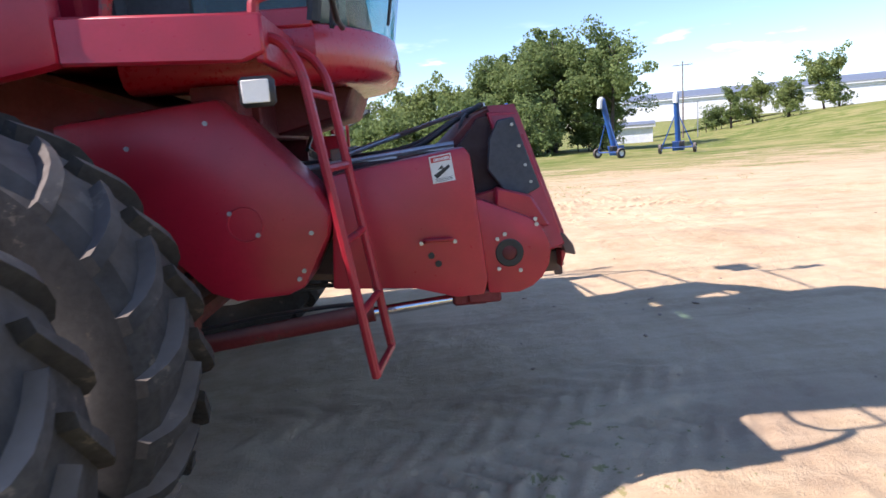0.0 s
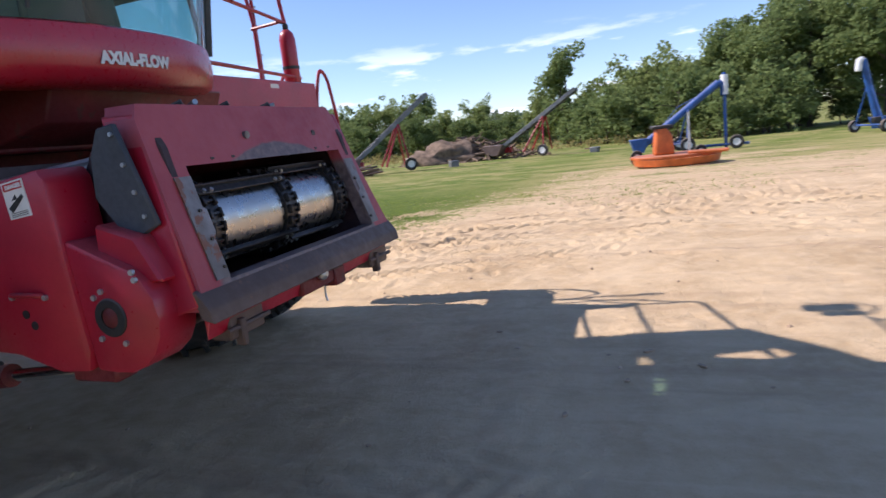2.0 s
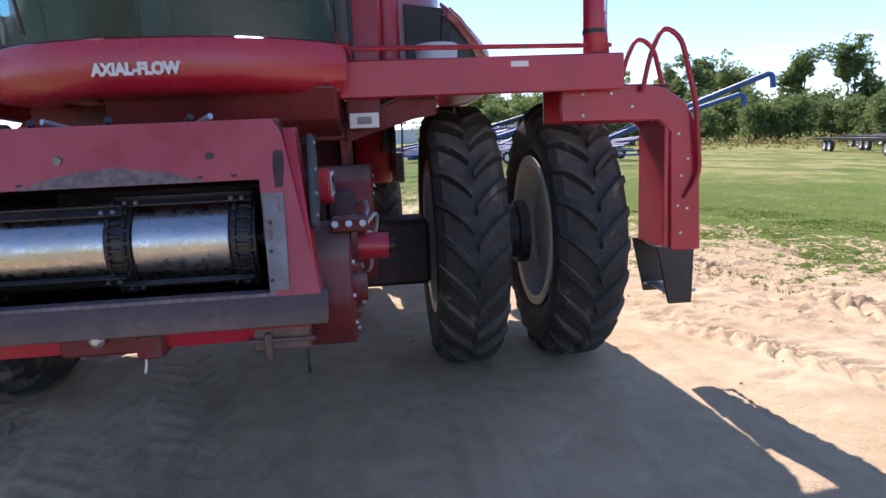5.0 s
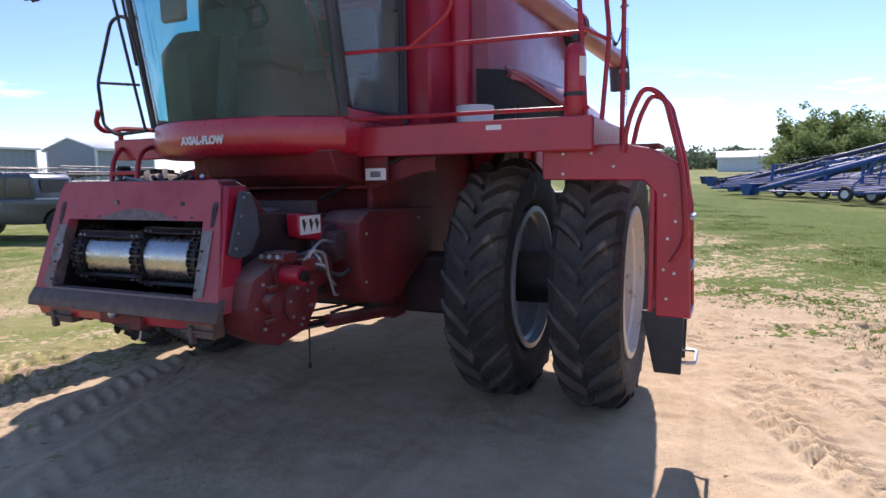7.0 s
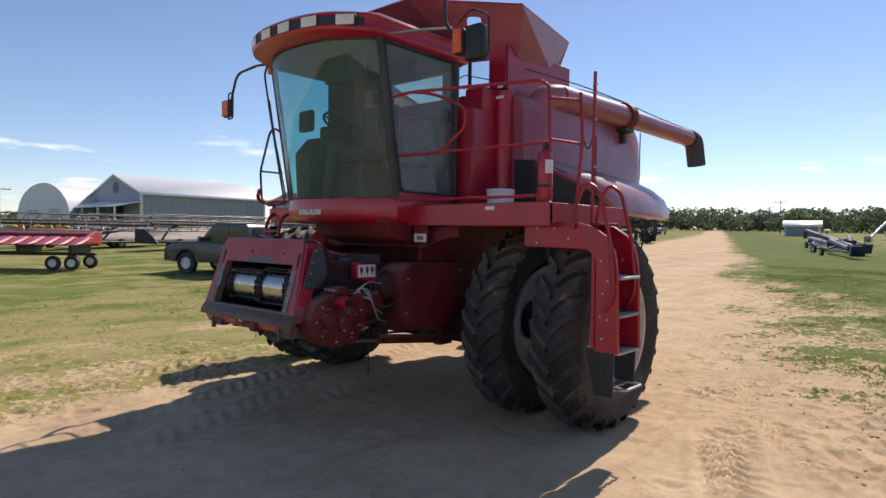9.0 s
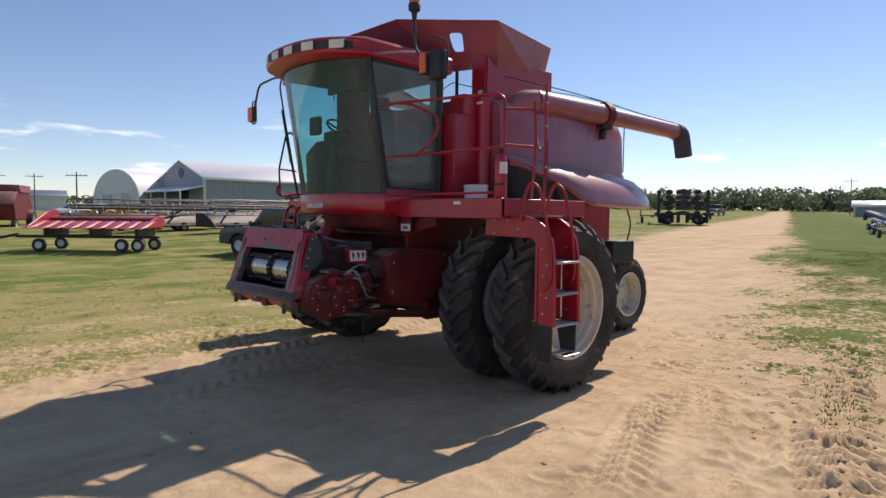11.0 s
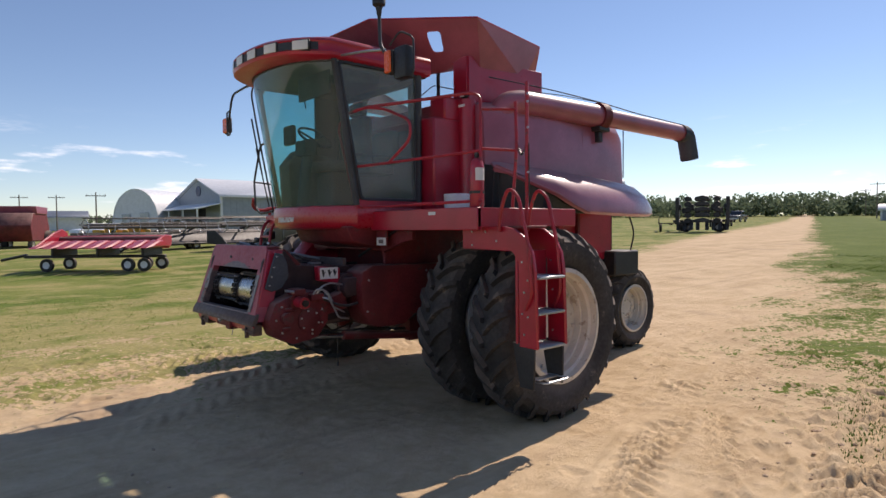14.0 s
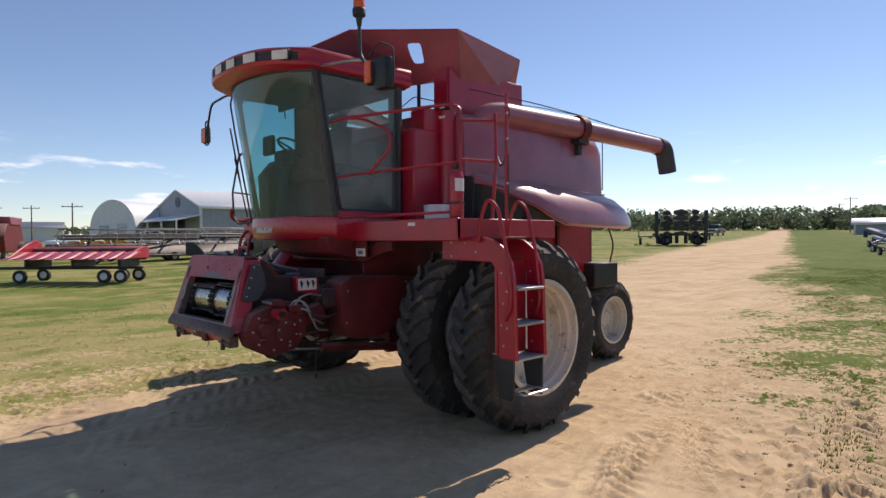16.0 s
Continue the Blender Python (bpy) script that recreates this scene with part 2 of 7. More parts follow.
def rounded(points, radius, steps=5):
    """Corners of an open line of 3D points rounded off."""
    pts = [Vector(p) for p in points]
    out = [pts[0]]
    for a, b, c in zip(pts, pts[1:], pts[2:]):
        r = min(radius, (a - b).length * 0.49, (c - b).length * 0.49)
        p, q = b + (a - b).normalized() * r, b + (c - b).normalized() * r
        for k in range(steps + 1):
            t = k / steps
            out.append(p * (1 - t) ** 2 + b * 2 * t * (1 - t) + q * t * t)
    out.append(pts[-1])
    return out


def tube(points, r, bm=None, sides=8, radius=0.0, caps=True, r_end=None):
    """A round bar along a line of points."""
    pts = rounded(points, radius) if radius else [Vector(p) for p in points]
    own = bmesh.new()
    rings, up = [], None
    for i, p in enumerate(pts):
        d = (pts[min(i + 1, len(pts) - 1)] - pts[max(i - 1, 0)]).normalized()
        if up is None:
            up = d.orthogonal().normalized()
        up = (up - d * up.dot(d)).normalized()
        side = d.cross(up)
        rr = r if r_end is None else r + (r_end - r) * i / (len(pts) - 1)
        rings.append([own.verts.new(p + (up * math.cos(k * math.tau / sides) + side * math.sin(k * math.tau / sides)) * rr) for k in range(sides)])
    for a, b in zip(rings, rings[1:]):
        for k in range(sides):
            own.faces.new((a[k], a[(k + 1) % sides], b[(k + 1) % sides], b[k]))
    if caps:
        own.faces.new(rings[0][::-1])
        own.faces.new(rings[-1])
    return merged(own, bm)


def lathe(profile, axis="y", sides=48, bm=None, centre=(0, 0, 0), closed=False):
    """A profile of (radius, along) turned round an axis."""
    own = bmesh.new()
    rings = []
    for r, w in profile:
        ring = []
        for k in range(sides):
            c, s = math.cos(k * math.tau / sides) * r, math.sin(k * math.tau / sides) * r
            ring.append(own.verts.new({"y": (c, w, s), "x": (w, c, s), "z": (c, s, w)}[axis]))
        rings.append(ring)
    pairs = list(zip(rings, rings[1:])) + ([(rings[-1], rings[0])] if closed else [])
    for a, b in pairs:
        for k in range(sides):
            own.faces.new((a[k], a[(k + 1) % sides], b[(k + 1) % sides], b[k]))
    if not closed:
        for ring in (rings[0], rings[-1]):
            if profile[rings.index(ring)][0] > 1e-4:
                own.faces.new(ring)
    bmesh.ops.remove_doubles(own, verts=own.verts, dist=1e-5)
    bmesh.ops.transform(own, matrix=Matrix.Translation(centre), verts=own.verts)
    return merged(own, bm)


def sheet(points, material_thickness=0.004, bm=None):
    """A grid of points (rows of 3D points) as a sheet with a little thickness."""
    own = bmesh.new()
    grid = [[own.verts.new(p) for p in row] for row in points]
    for a, b in zip(grid, grid[1:]):
        for k in range(len(a) - 1):
            own.faces.new((a[k], a[k + 1], b[k + 1], b[k]))
    bmesh.ops.recalc_face_normals(own, faces=own.faces)
    if material_thickness:
        bmesh.ops.solidify(own, geom=list(own.faces), thickness=material_thickness)
    return merged(own, bm)


def bolt(p, axis, r=0.012, h=0.008, bm=None):
    """A small hexagonal bolt head on a face."""
    d = {"x": (1, 0, 0), "-x": (-1, 0, 0), "y": (0, 1, 0), "-y": (0, -1, 0), "z": (0, 0, 1)}[axis]
    a = Vector(p)
    return tube([a - Vector(d) * 0.004, a + Vector(d) * h], r, bm, sides=6)


def lettering(name, text, height, at, material, parent, wide=1.0, depth=0.0015, label=""):
    cu = bpy.data.curves.new(name, "FONT")
    cu.body, cu.size, cu.extrude, cu.align_x, cu.align_y = text, height * 1.38, depth, "CENTER", "CENTER"
    cu.offset = height * 0.085
    tmp = new(name, cu)
    bpy.context.view_layer.update()
    me = bpy.data.meshes.new_from_object(tmp.evaluated_get(bpy.context.evaluated_depsgraph_get()))
    bpy.data.objects.remove(tmp)
    bpy.data.curves.remove(cu)
    for v in me.vertices:
        v.co.x *= wide
    me.materials.clear()
    me.materials.append(material)
    ob = new(name, me)
    hang(ob, parent, at)
    return tagged(ob, label)


# ---- the ground ----
def smooth01(t):
    t = np.clip(t, 0, 1)
    return t * t * (3 - 2 * t)


ROAD_N, ROAD_C = (-0.309, 0.951), 1.9      # across the track; its middle offset


def lie(x, y):
    """Height of the land, without the fine relief of the sand."""
    x, y = np.asarray(x, float), np.asarray(y, float)
    r = np.hypot(x - 3, y)
    far = smooth01((r - 6) / 28)
    run = np.minimum(r, 320) / np.maximum(r, 1e-6)
    h = far * (-0.0148 * (x - 3) - 0.0120 * y) * run
    # the bank that rises behind the upright augers
    h += 3.5 * smooth01((x - 0.32 * y - 6) / 34) * smooth01((y - 16) / 50)
    # the shoulder of loose sand along the left wheels, the slight rise under the rear axle
    h += 0.07 * smooth01((y - 2.7) / 1.5) * smooth01((12 - r) / 6) + 0.06 * smooth01((-0.6 - x) / 1.8) * smooth01((14 - r) / 6)
    return h


def track_side(x, y):
    """How far a place lies out from the driven sand: below 5 it is bare, above 9 all grass."""
    v = x * ROAD_N[0] + y * ROAD_N[1] - ROAD_C
    return np.maximum(-v, v + 3.4 - 3.0 * smooth01((x + 1) / 5))


def land(x, y):
    return float(lie(x, y))


def lattice(x, y, seed):
    xi, yi = np.floor(x).astype(int), np.floor(y).astype(int)
    fx, fy = x - xi, y - yi
    fx, fy = fx * fx * (3 - 2 * fx), fy * fy * (3 - 2 * fy)

    def rnd(a, b):
        n = np.sin(a * 127.1 + b * 311.7 + seed * 74.7) * 43758.5453
        return n - np.floor(n)

    return (rnd(xi, yi) * (1 - fx) + rnd(xi + 1, yi) * fx) * (1 - fy) + (rnd(xi, yi + 1) * (1 - fx) + rnd(xi + 1, yi + 1) * fx) * fy


def fbm(x, y, scale, octaves=4, seed=0):
    total, amp = 0.0, 0.5
    for o in range(octaves):
        total = total + amp * (lattice(x * scale, y * scale, seed + o) - 0.5)
        scale, amp = scale * 2.07, amp * 0.5
    return total


def tread(x, y, x0, y0, heading, width, pitch, depth, lo, hi, seed=0):
    """A wheel's print in the sand: a shallow rut with slanting lug marks."""
    c, s = math.cos(radians(heading)), math.sin(radians(heading))
    along, side = (x - x0) * c + (y - y0) * s, -(x - x0) * s + (y - y0) * c
    side = side + 0.10 * np.sin(along * 0.5 + seed)
    inside = smooth01((width / 2 - np.abs(side)) / 0.05) * smooth01((along - lo) / 0.5) * smooth01((hi - along) / 0.5)
    worn = smooth01(0.45 + 2.4 * fbm(x, y, 0.9, 3, seed + 31))
    lugs = 0.5 + 0.5 * np.sin((along + np.abs(side) * 0.9 + np.where(side > 0, pitch / 2, 0)) * math.tau / pitch)
    berm = np.exp(-((np.abs(side) - width / 2 - 0.05) / 0.05) ** 2) * smooth01((along - lo) / 0.5) * smooth01((hi - along) / 0.5)
    return inside * worn * (-depth * 0.5 + depth * smooth01((lugs - 0.25) / 0.5)) + berm * depth * 0.45 * worn


def axis_lines(lo, hi, a, b, step, far_lo, far_hi, grow=1.075):
    mid = list(np.arange(a, b + 1e-6, step))
    left, s = [], step
    while not left or left[-1] > far_lo:
        s *= grow
        left.append((left[-1] if left else a) - s)
    right, s = [], step
    while not right or right[-1] < far_hi:
        s *= grow
        right.append((right[-1] if right else b) + s)
    return np.array(left[::-1] + mid + right)


gx = axis_lines(0, 0, -4.0, 7.0, 0.034, -1500, 1500)
gy = axis_lines(0, 0, -4.0, 8.0, 0.034, -1500, 1500)
GX, GY = np.meshgrid(gx, gy, indexing="ij")
across = GX * ROAD_N[0] + GY * ROAD_N[1] - ROAD_C
near = smooth01((40 - np.hypot(GX - 3, GY)) / 25)
sandy = smooth01((9.5 - track_side(GX, GY)) / 4)
GZ = lie(GX, GY)
fine = 0.035 * fbm(GX, GY, 1.3, 3, 3) + 0.030 * sandy * fbm(GX, GY, 5.5, 4, 7)
churned = smooth01((fbm(GX, GY, 0.45, 2, 19) + 0.06) / 0.16) * sandy * (0.3 + 0.7 * smooth01((np.abs(across + 1.4) - 2.2) / 1.2))
beaten = smooth01((np.abs(across + 1.4) - 2.6) / 1.2) * sandy * (1 + 0.5 * smooth01((across - 0.8) / 1.0))        # loose sand beside the driven middle
churned = np.maximum(churned, 0.75 * beaten * smooth01((fbm(GX, GY, 0.6, 2, 57) + 0.14) / 0.2))
UX, UY = GX * 0.951 + GY * 0.309, -GX * 0.309 + GY * 0.951
fine -= beaten * 0.07 * np.maximum(0, fbm(UX, UY * 1.5, 2.3, 3, 61) - 0.05)
fine += beaten * 0.032 * np.maximum(0, 1 - np.abs(fbm(UX * 0.8, UY * 1.3, 2.9, 3, 67)) / 0.055) * smooth01((fbm(GX, GY, 0.8, 2, 71) + 0.12) / 0.15)
prints = np.random.default_rng(77)
for _ in range(900):
    px_, py_ = prints.uniform(-7, 8), prints.uniform(-4.5, 9)
    if -4.4 < px_ * ROAD_N[0] + py_ * ROAD_N[1] - ROAD_C < 0.6 and prints.random() < 0.93:
        continue
    i0, i1 = np.searchsorted(gx, (px_ - 0.35, px_ + 0.35))
    j0, j1 = np.searchsorted(gy, (py_ - 0.35, py_ + 0.35))
    a = prints.uniform(0, math.tau)
    dx, dy = GX[i0:i1, j0:j1] - px_, GY[i0:i1, j0:j1] - py_
    u, w = (dx * math.cos(a) + dy * math.sin(a)) / prints.uniform(0.09, 0.16), (dy * math.cos(a) - dx * math.sin(a)) / prints.uniform(0.05, 0.08)
    q = np.sqrt(u * u + w * w)
    fine[i0:i1, j0:j1] += prints.uniform(0.3, 1.0) * (-0.026 * np.exp(-q ** 3) + 0.013 * np.exp(-((q - 1.35) / 0.35) ** 2))
fine += churned * 0.038 * np.maximum(0, fbm(GX, GY, 3.6, 3, 23)) - churned * 0.05 * np.maximum(0, fbm(GX + 9, GY, 4.4, 3, 29) - 0.08)
fine += tread(GX, GY, 3.4, -2.4, 16, 0.55, 0.19, 0.052, -2.5, 3.0, 12)
fine += tread(GX, GY, 1.4, -0.75, 21, 0.62, 0.21, 0.022, -3.0, 5.5, 1)
fine += tread(GX, GY, 1.7, -1.32, 19, 0.55, 0.19, 0.036, -2.5, 2.5, 13)
fine += tread(GX, GY, 2.4, 0.2, 20, 0.55, 0.20, 0.018, -2.5, 4.0, 14)
fine += tread(GX, GY, 2.6, -1.85, 16, 0.6, 0.17, 0.048, -2.0, 3.5, 2)
fine += tread(GX, GY, 1.2, 3.55, 190, 0.30, 0.10, 0.018, -4, 9, 3)
fine += tread(GX, GY, -0.2, 3.45, 189, 0.34, 0.14, 0.034, -2.0, 4, 4)
fine += tread(GX, GY, 1.1, 5.25, 200, 0.75, 0.20, 0.055, -2.2, 1.3, 5)
fine += tread(GX, GY, -1.0, 4.45, 172, 0.32, 0.13, 0.042, -3, 4, 6)
fine += tread(GX, GY, -5.5, 1.8, 135, 0.5, 0.16, 0.040, -3.0, 2.4, 15) + tread(GX, GY, -5.9, 1.5, 135, 0.35, 0.16, 0.030, -3.0, 2.4, 16)
fine += tread(GX, GY, 0.4, 4.0, 205, 0.30, 0.12, 0.045, -3.5, 4, 17) + tread(GX, GY, 2.6, 5.6, 196, 0.45, 0.15, 0.045, -2.5, 6, 18)
fine += tread(GX, GY, 3.0, 3.9, 186, 0.28, 0.07, 0.014, -3, 6, 7)
fine += tread(GX, GY, 2.4, 3.15, 188, 0.34, 0.075, 0.016, -2, 6, 21) + tread(GX, GY, 2.9, 4.35, 200, 0.42, 0.17, 0.050, -1.5, 5, 22)
fine += tread(GX, GY, 3.0, 8.0, 14, 0.5, 0.20, 0.05, -9, 9, 8)
fine += tread(GX, GY, 3.0, 6.9, 11, 0.5, 0.20, 0.05, -9, 9, 9)
fine += tread(GX, GY, -12, -3.0, 198, 0.3, 0.1, 0.02, -14, 20, 10) + tread(GX, GY, -12, -1.2, 198, 0.3, 0.1, 0.02, -14, 20, 11)
GZ = GZ + fine * near
nx, ny = len(gx), len(gy)
verts = np.stack([GX, GY, GZ], -1).reshape(-1, 3)
idx = np.arange(nx * ny).reshape(nx, ny)
quads = np.stack([idx[:-1, :-1], idx[1:, :-1], idx[1:, 1:], idx[:-1, 1:]], -1).reshape(-1, 4)
me = bpy.data.meshes.new("ground")
me.vertices.add(len(verts))
me.vertices.foreach_set("co", verts.ravel())
me.loops.add(quads.size)
me.loops.foreach_set("vertex_index", quads.ravel())
me.polygons.add(len(quads))
me.polygons.foreach_set("loop_start", np.arange(0, quads.size, 4))
me.polygons.foreach_set("loop_total", np.full(len(quads), 4))
me.polygons.foreach_set("use_smooth", np.ones(len(quads), bool))
me.update(calc_edges=True)
ground = tagged(new("ground", me), "pale sandy farm track and patchy mown grass with tyre prints", "ground", kind="structure")


def soil():
    m, nt, out = blank("sand_and_grass")
    p = nt.nodes.new("ShaderNodeBsdfPrincipled")
    pos = nt.nodes.new("ShaderNodeTexCoord").outputs["Object"]
    dot = nt.nodes.new("ShaderNodeVectorMath")
    dot.operation = "DOT_PRODUCT"
    dot.inputs[1].default_value = (*ROAD_N, 0)
    nt.links.new(pos, dot.inputs[0])
    v = maths(nt, "ADD", dot.outputs["Value"], -ROAD_C)      # across the track, from the middle of the sand
    sep = nt.nodes.new("ShaderNodeSeparateXYZ")
    nt.links.new(pos, sep.inputs[0])
    right = maths(nt, "ADD", maths(nt, "MULTIPLY", v, span(nt, sep.outputs["X"], -3.0, 3.0, 1.0, 0.5)), span(nt, sep.outputs["X"], -1.5, 3.0, 2.75, 0.3))
    off = maths(nt, "MAXIMUM", maths(nt, "MULTIPLY", v, -1.0), right)
    # a wide belt of broken turf between the sand and the closed grass
    off = maths(nt, "MAXIMUM", maths(nt, "MINIMUM", off, maths(nt, "ADD", maths(nt, "MULTIPLY", off, 0.38), 3.2)), maths(nt, "ADD", off, -5.0))
    # farther along the track the turf closes up to the wheel marks
    verge = maths(nt, "MAXIMUM", maths(nt, "ADD", v, -3.3), maths(nt, "SUBTRACT", maths(nt, "MULTIPLY", v, -1.0), span(nt, sep.outputs["X"], -110.0, -30.0, 2.0, 5.4)))
    verge = maths(nt, "ADD", maths(nt, "MULTIPLY", verge, 2.4), 6.0)
    share = span(nt, sep.outputs["X"], -27.0, -20.0, 1.0, 0.0)
    off = maths(nt, "ADD", maths(nt, "MULTIPLY", off, maths(nt, "SUBTRACT", 1.0, share)), maths(nt, "MULTIPLY", verge, share))
    n_big, n_mid, n_fine, n_grit = noise_node(nt, pos, 0.12, 4), noise_node(nt, pos, 0.9, 6, 0.65), noise_node(nt, pos, 7, 6, 0.65), noise_node(nt, pos, 70, 5, 0.7)
    # sand
    sand = blend(nt, span(nt, n_mid, 0.3, 0.7), (0.47, 0.335, 0.19), (0.63, 0.475, 0.29))
    sand = blend(nt, span(nt, n_fine, 0.35, 0.75, 0, 0.5), sand, (0.69, 0.535, 0.345))
    sand = blend(nt, span(nt, n_grit, 0.55, 0.75, 0, 0.4), sand, (0.28, 0.20, 0.14))
    sand = blend(nt, span(nt, noise_node(nt, pos, 0.35, 5), 0.58, 0.72, 0, 0.45), sand, (0.33, 0.23, 0.16))
    # faint wheel streaks along the track
    along = nt.nodes.new("ShaderNodeMapping")
    along.inputs["Rotation"].default_value, along.inputs["Scale"].default_value = (0, 0, radians(-18)), (0.10, 2.6, 1.0)
    nt.links.new(pos, along.inputs["Vector"])
    n_wheel = noise_node(nt, along.outputs[0], 1.0, 5, 0.6)
    sand = blend(nt, span(nt, n_wheel, 0.52, 0.68, 0, 0.42), sand, (0.40, 0.28, 0.175))
    sand = blend(nt, span(nt, n_wheel, 0.46, 0.32, 0, 0.40), sand, (0.68, 0.53, 0.34))
    # grass, dry in streaks along the track, lush on the verge
    stretch = nt.nodes.new("ShaderNodeMapping")
    stretch.inputs["Scale"].default_value, stretch.inputs["Rotation"].default_value = (0.30, 0.62, 1.0), (0, 0, radians(-18))
    nt.links.new(pos, stretch.inputs["Vector"])
    n_streak = noise_node(nt, stretch.outputs[0], 1.0, 6, 0.62)
    green = blend(nt, span(nt, n_fine, 0.3, 0.7), (0.075, 0.122, 0.018), (0.175, 0.225, 0.042))
    green = blend(nt, span(nt, n_big, 0.4, 0.65), green, (0.225, 0.24, 0.065))
    lush = maths(nt, "MULTIPLY", maths(nt, "MULTIPLY", span(nt, v, 0.5, 1.5), span(nt, v, 18.0, 8.0)), span(nt, sep.outputs["X"], 2.0, -1.0))
    dry = maths(nt, "MULTIPLY", span(nt, maths(nt, "ADD", n_streak, maths(nt, "ADD", maths(nt, "MULTIPLY", maths(nt, "ADD", n_mid, -0.5), 0.9), span(nt, off, 6.5, 10.0, 0.10, 0.0))), 0.42, 0.66, 0, 0.78), maths(nt, "SUBTRACT", 1.0, maths(nt, "MULTIPLY", lush, 0.85)))
    green = blend(nt, dry, green, blend(nt, span(nt, n_fine, 0.35, 0.65), (0.33, 0.28, 0.105), (0.44, 0.36, 0.17)))
    green = blend(nt, maths(nt, "MULTIPLY", lush, 0.85), green, blend(nt, span(nt, n_fine, 0.3, 0.7), (0.052, 0.088, 0.010), (0.130, 0.172, 0.022)))
    green = blend(nt, maths(nt, "MULTIPLY", lush, span(nt, n_streak, 0.50, 0.64, 0, 0.40)), green, (0.165, 0.205, 0.045))
    green = blend(nt, span(nt, n_grit, 0.45, 0.75, 0, 0.5), green, (0.060, 0.085, 0.016))
    # how much grass, broken up tuft by tuft
    n_tuft = noise_node(nt, pos, 19, 3, 0.6)
    lean = maths(nt, "ADD", off, maths(nt, "MULTIPLY", maths(nt, "ADD", n_mid, -0.5), 7.0))
    lean = maths(nt, "ADD", lean, maths(nt, "MULTIPLY", maths(nt, "ADD", n_big, -0.5), 6.0))
    lean = maths(nt, "ADD", lean, maths(nt, "MULTIPLY", maths(nt, "ADD", n_fine, -0.5), 8.0))
    lean = maths(nt, "ADD", lean, maths(nt, "MULTIPLY", maths(nt, "ADD", n_tuft, -0.5), 5.0))
    lean = maths(nt, "ADD", lean, maths(nt, "MULTIPLY", maths(nt, "ADD", n_streak, -0.5), -5.0))
    lean = maths(nt, "ADD", lean, maths(nt, "MULTIPLY", lush, span(nt, sep.outputs["X"], -12.0, -25.0, 0.1, 1.9)))
    cover = span(nt, lean, 5.4, 5.9)
    edge = span(nt, lean, 3.6, 8.5)
    col = blend(nt, maths(nt, "MULTIPLY", edge, 0.45), sand, (0.36, 0.27, 0.14))
    col = blend(nt, cover, col, green)
    nt.links.new(col, p.inputs["Base Color"])
    p.inputs["Roughness"].default_value = 0.95
    p.inputs["Specular IOR Level"].default_value = 0.15
    b = nt.nodes.new("ShaderNodeBump")
    b.inputs["Strength"].default_value, b.inputs["Distance"].default_value = 0.75, 0.03
    height = maths(nt, "ADD", maths(nt, "ADD", maths(nt, "MULTIPLY", n_grit, 0.35), n_fine), maths(nt, "MULTIPLY", n_wheel, 0.5))
    nt.links.new(height, b.inputs["Height"])
    nt.links.new(b.outputs[0], p.inputs["Normal"])
    nt.links.new(p.outputs[0], out.inputs["Surface"])
    return m


me.materials.append(soil())


# ---- the combine harvester: x ahead, y to its left ----
combine = thing("combine_harvester", label="large red combine harvester without its header, parked on sand", category="combine harvester")
AXLE_X, AXLE_Z, TYRE_R = 0.68, 0.905, 0.93
REAR_X, REAR_Z, REAR_R = -2.62, 0.645, 0.60


def lug(bm, r0, half, ang, side, sweep, height, thick, shoulder):
    """One slanting tread bar from the middle of the tyre to its shoulder."""
    rows = []
    for k in range(6):
        t = k / 5
        w = side * (0.012 + (half - 0.012) * t)
        a = ang + sweep * (t ** 0.85)
        drop = shoulder * max(0, t - 0.45) ** 2
        ra, rb = r0 - 0.02 - drop, r0 + height - drop
        d = thick * (0.75 + 0.35 * t) / r0
        ring = []
        for rr, aa in ((ra, a - d * 0.62), (rb, a - d * 0.40), (rb, a + d * 0.40), (ra, a + d * 0.62)):
            ring.append(bm.verts.new((math.cos(aa) * rr, w, math.sin(aa) * rr)))
        rows.append(ring)
    for p, q in zip(rows, rows[1:]):
        for i in range(3):
            bm.faces.new((p[i], p[i + 1], q[i + 1], q[i]))
    bm.faces.new(rows[0])
    bm.faces.new(rows[-1][::-1])


def tyre_mesh(radius, rim_r, half, lugs, sweep, height=0.045, thick=0.05):
    c = radius - height
    wall = rim_r + 0.015
    prof = [(wall, -half * 0.72), (wall + 0.05, -half * 0.90), ((wall + c) / 2, -half * 1.04), (c - 0.075, -half * 1.0), (c - 0.025, -half * 0.80), (c - 0.006, -half * 0.45), (c, 0)]
    prof = prof + [(r, -w) for r, w in prof[-2::-1]] + [(rim_r - 0.01, half * 0.6), (rim_r - 0.01, -half * 0.6)]
    bm = lathe(prof, "y", 72, closed=True)
    for k in range(lugs):
        a = k * math.tau / lugs
        lug(bm, c, half * 1.0, a, 1, sweep, height, thick, 0.30)
        lug(bm, c, half * 1.0, a + math.pi / lugs, -1, sweep, height, thick, 0.30)
    return bm


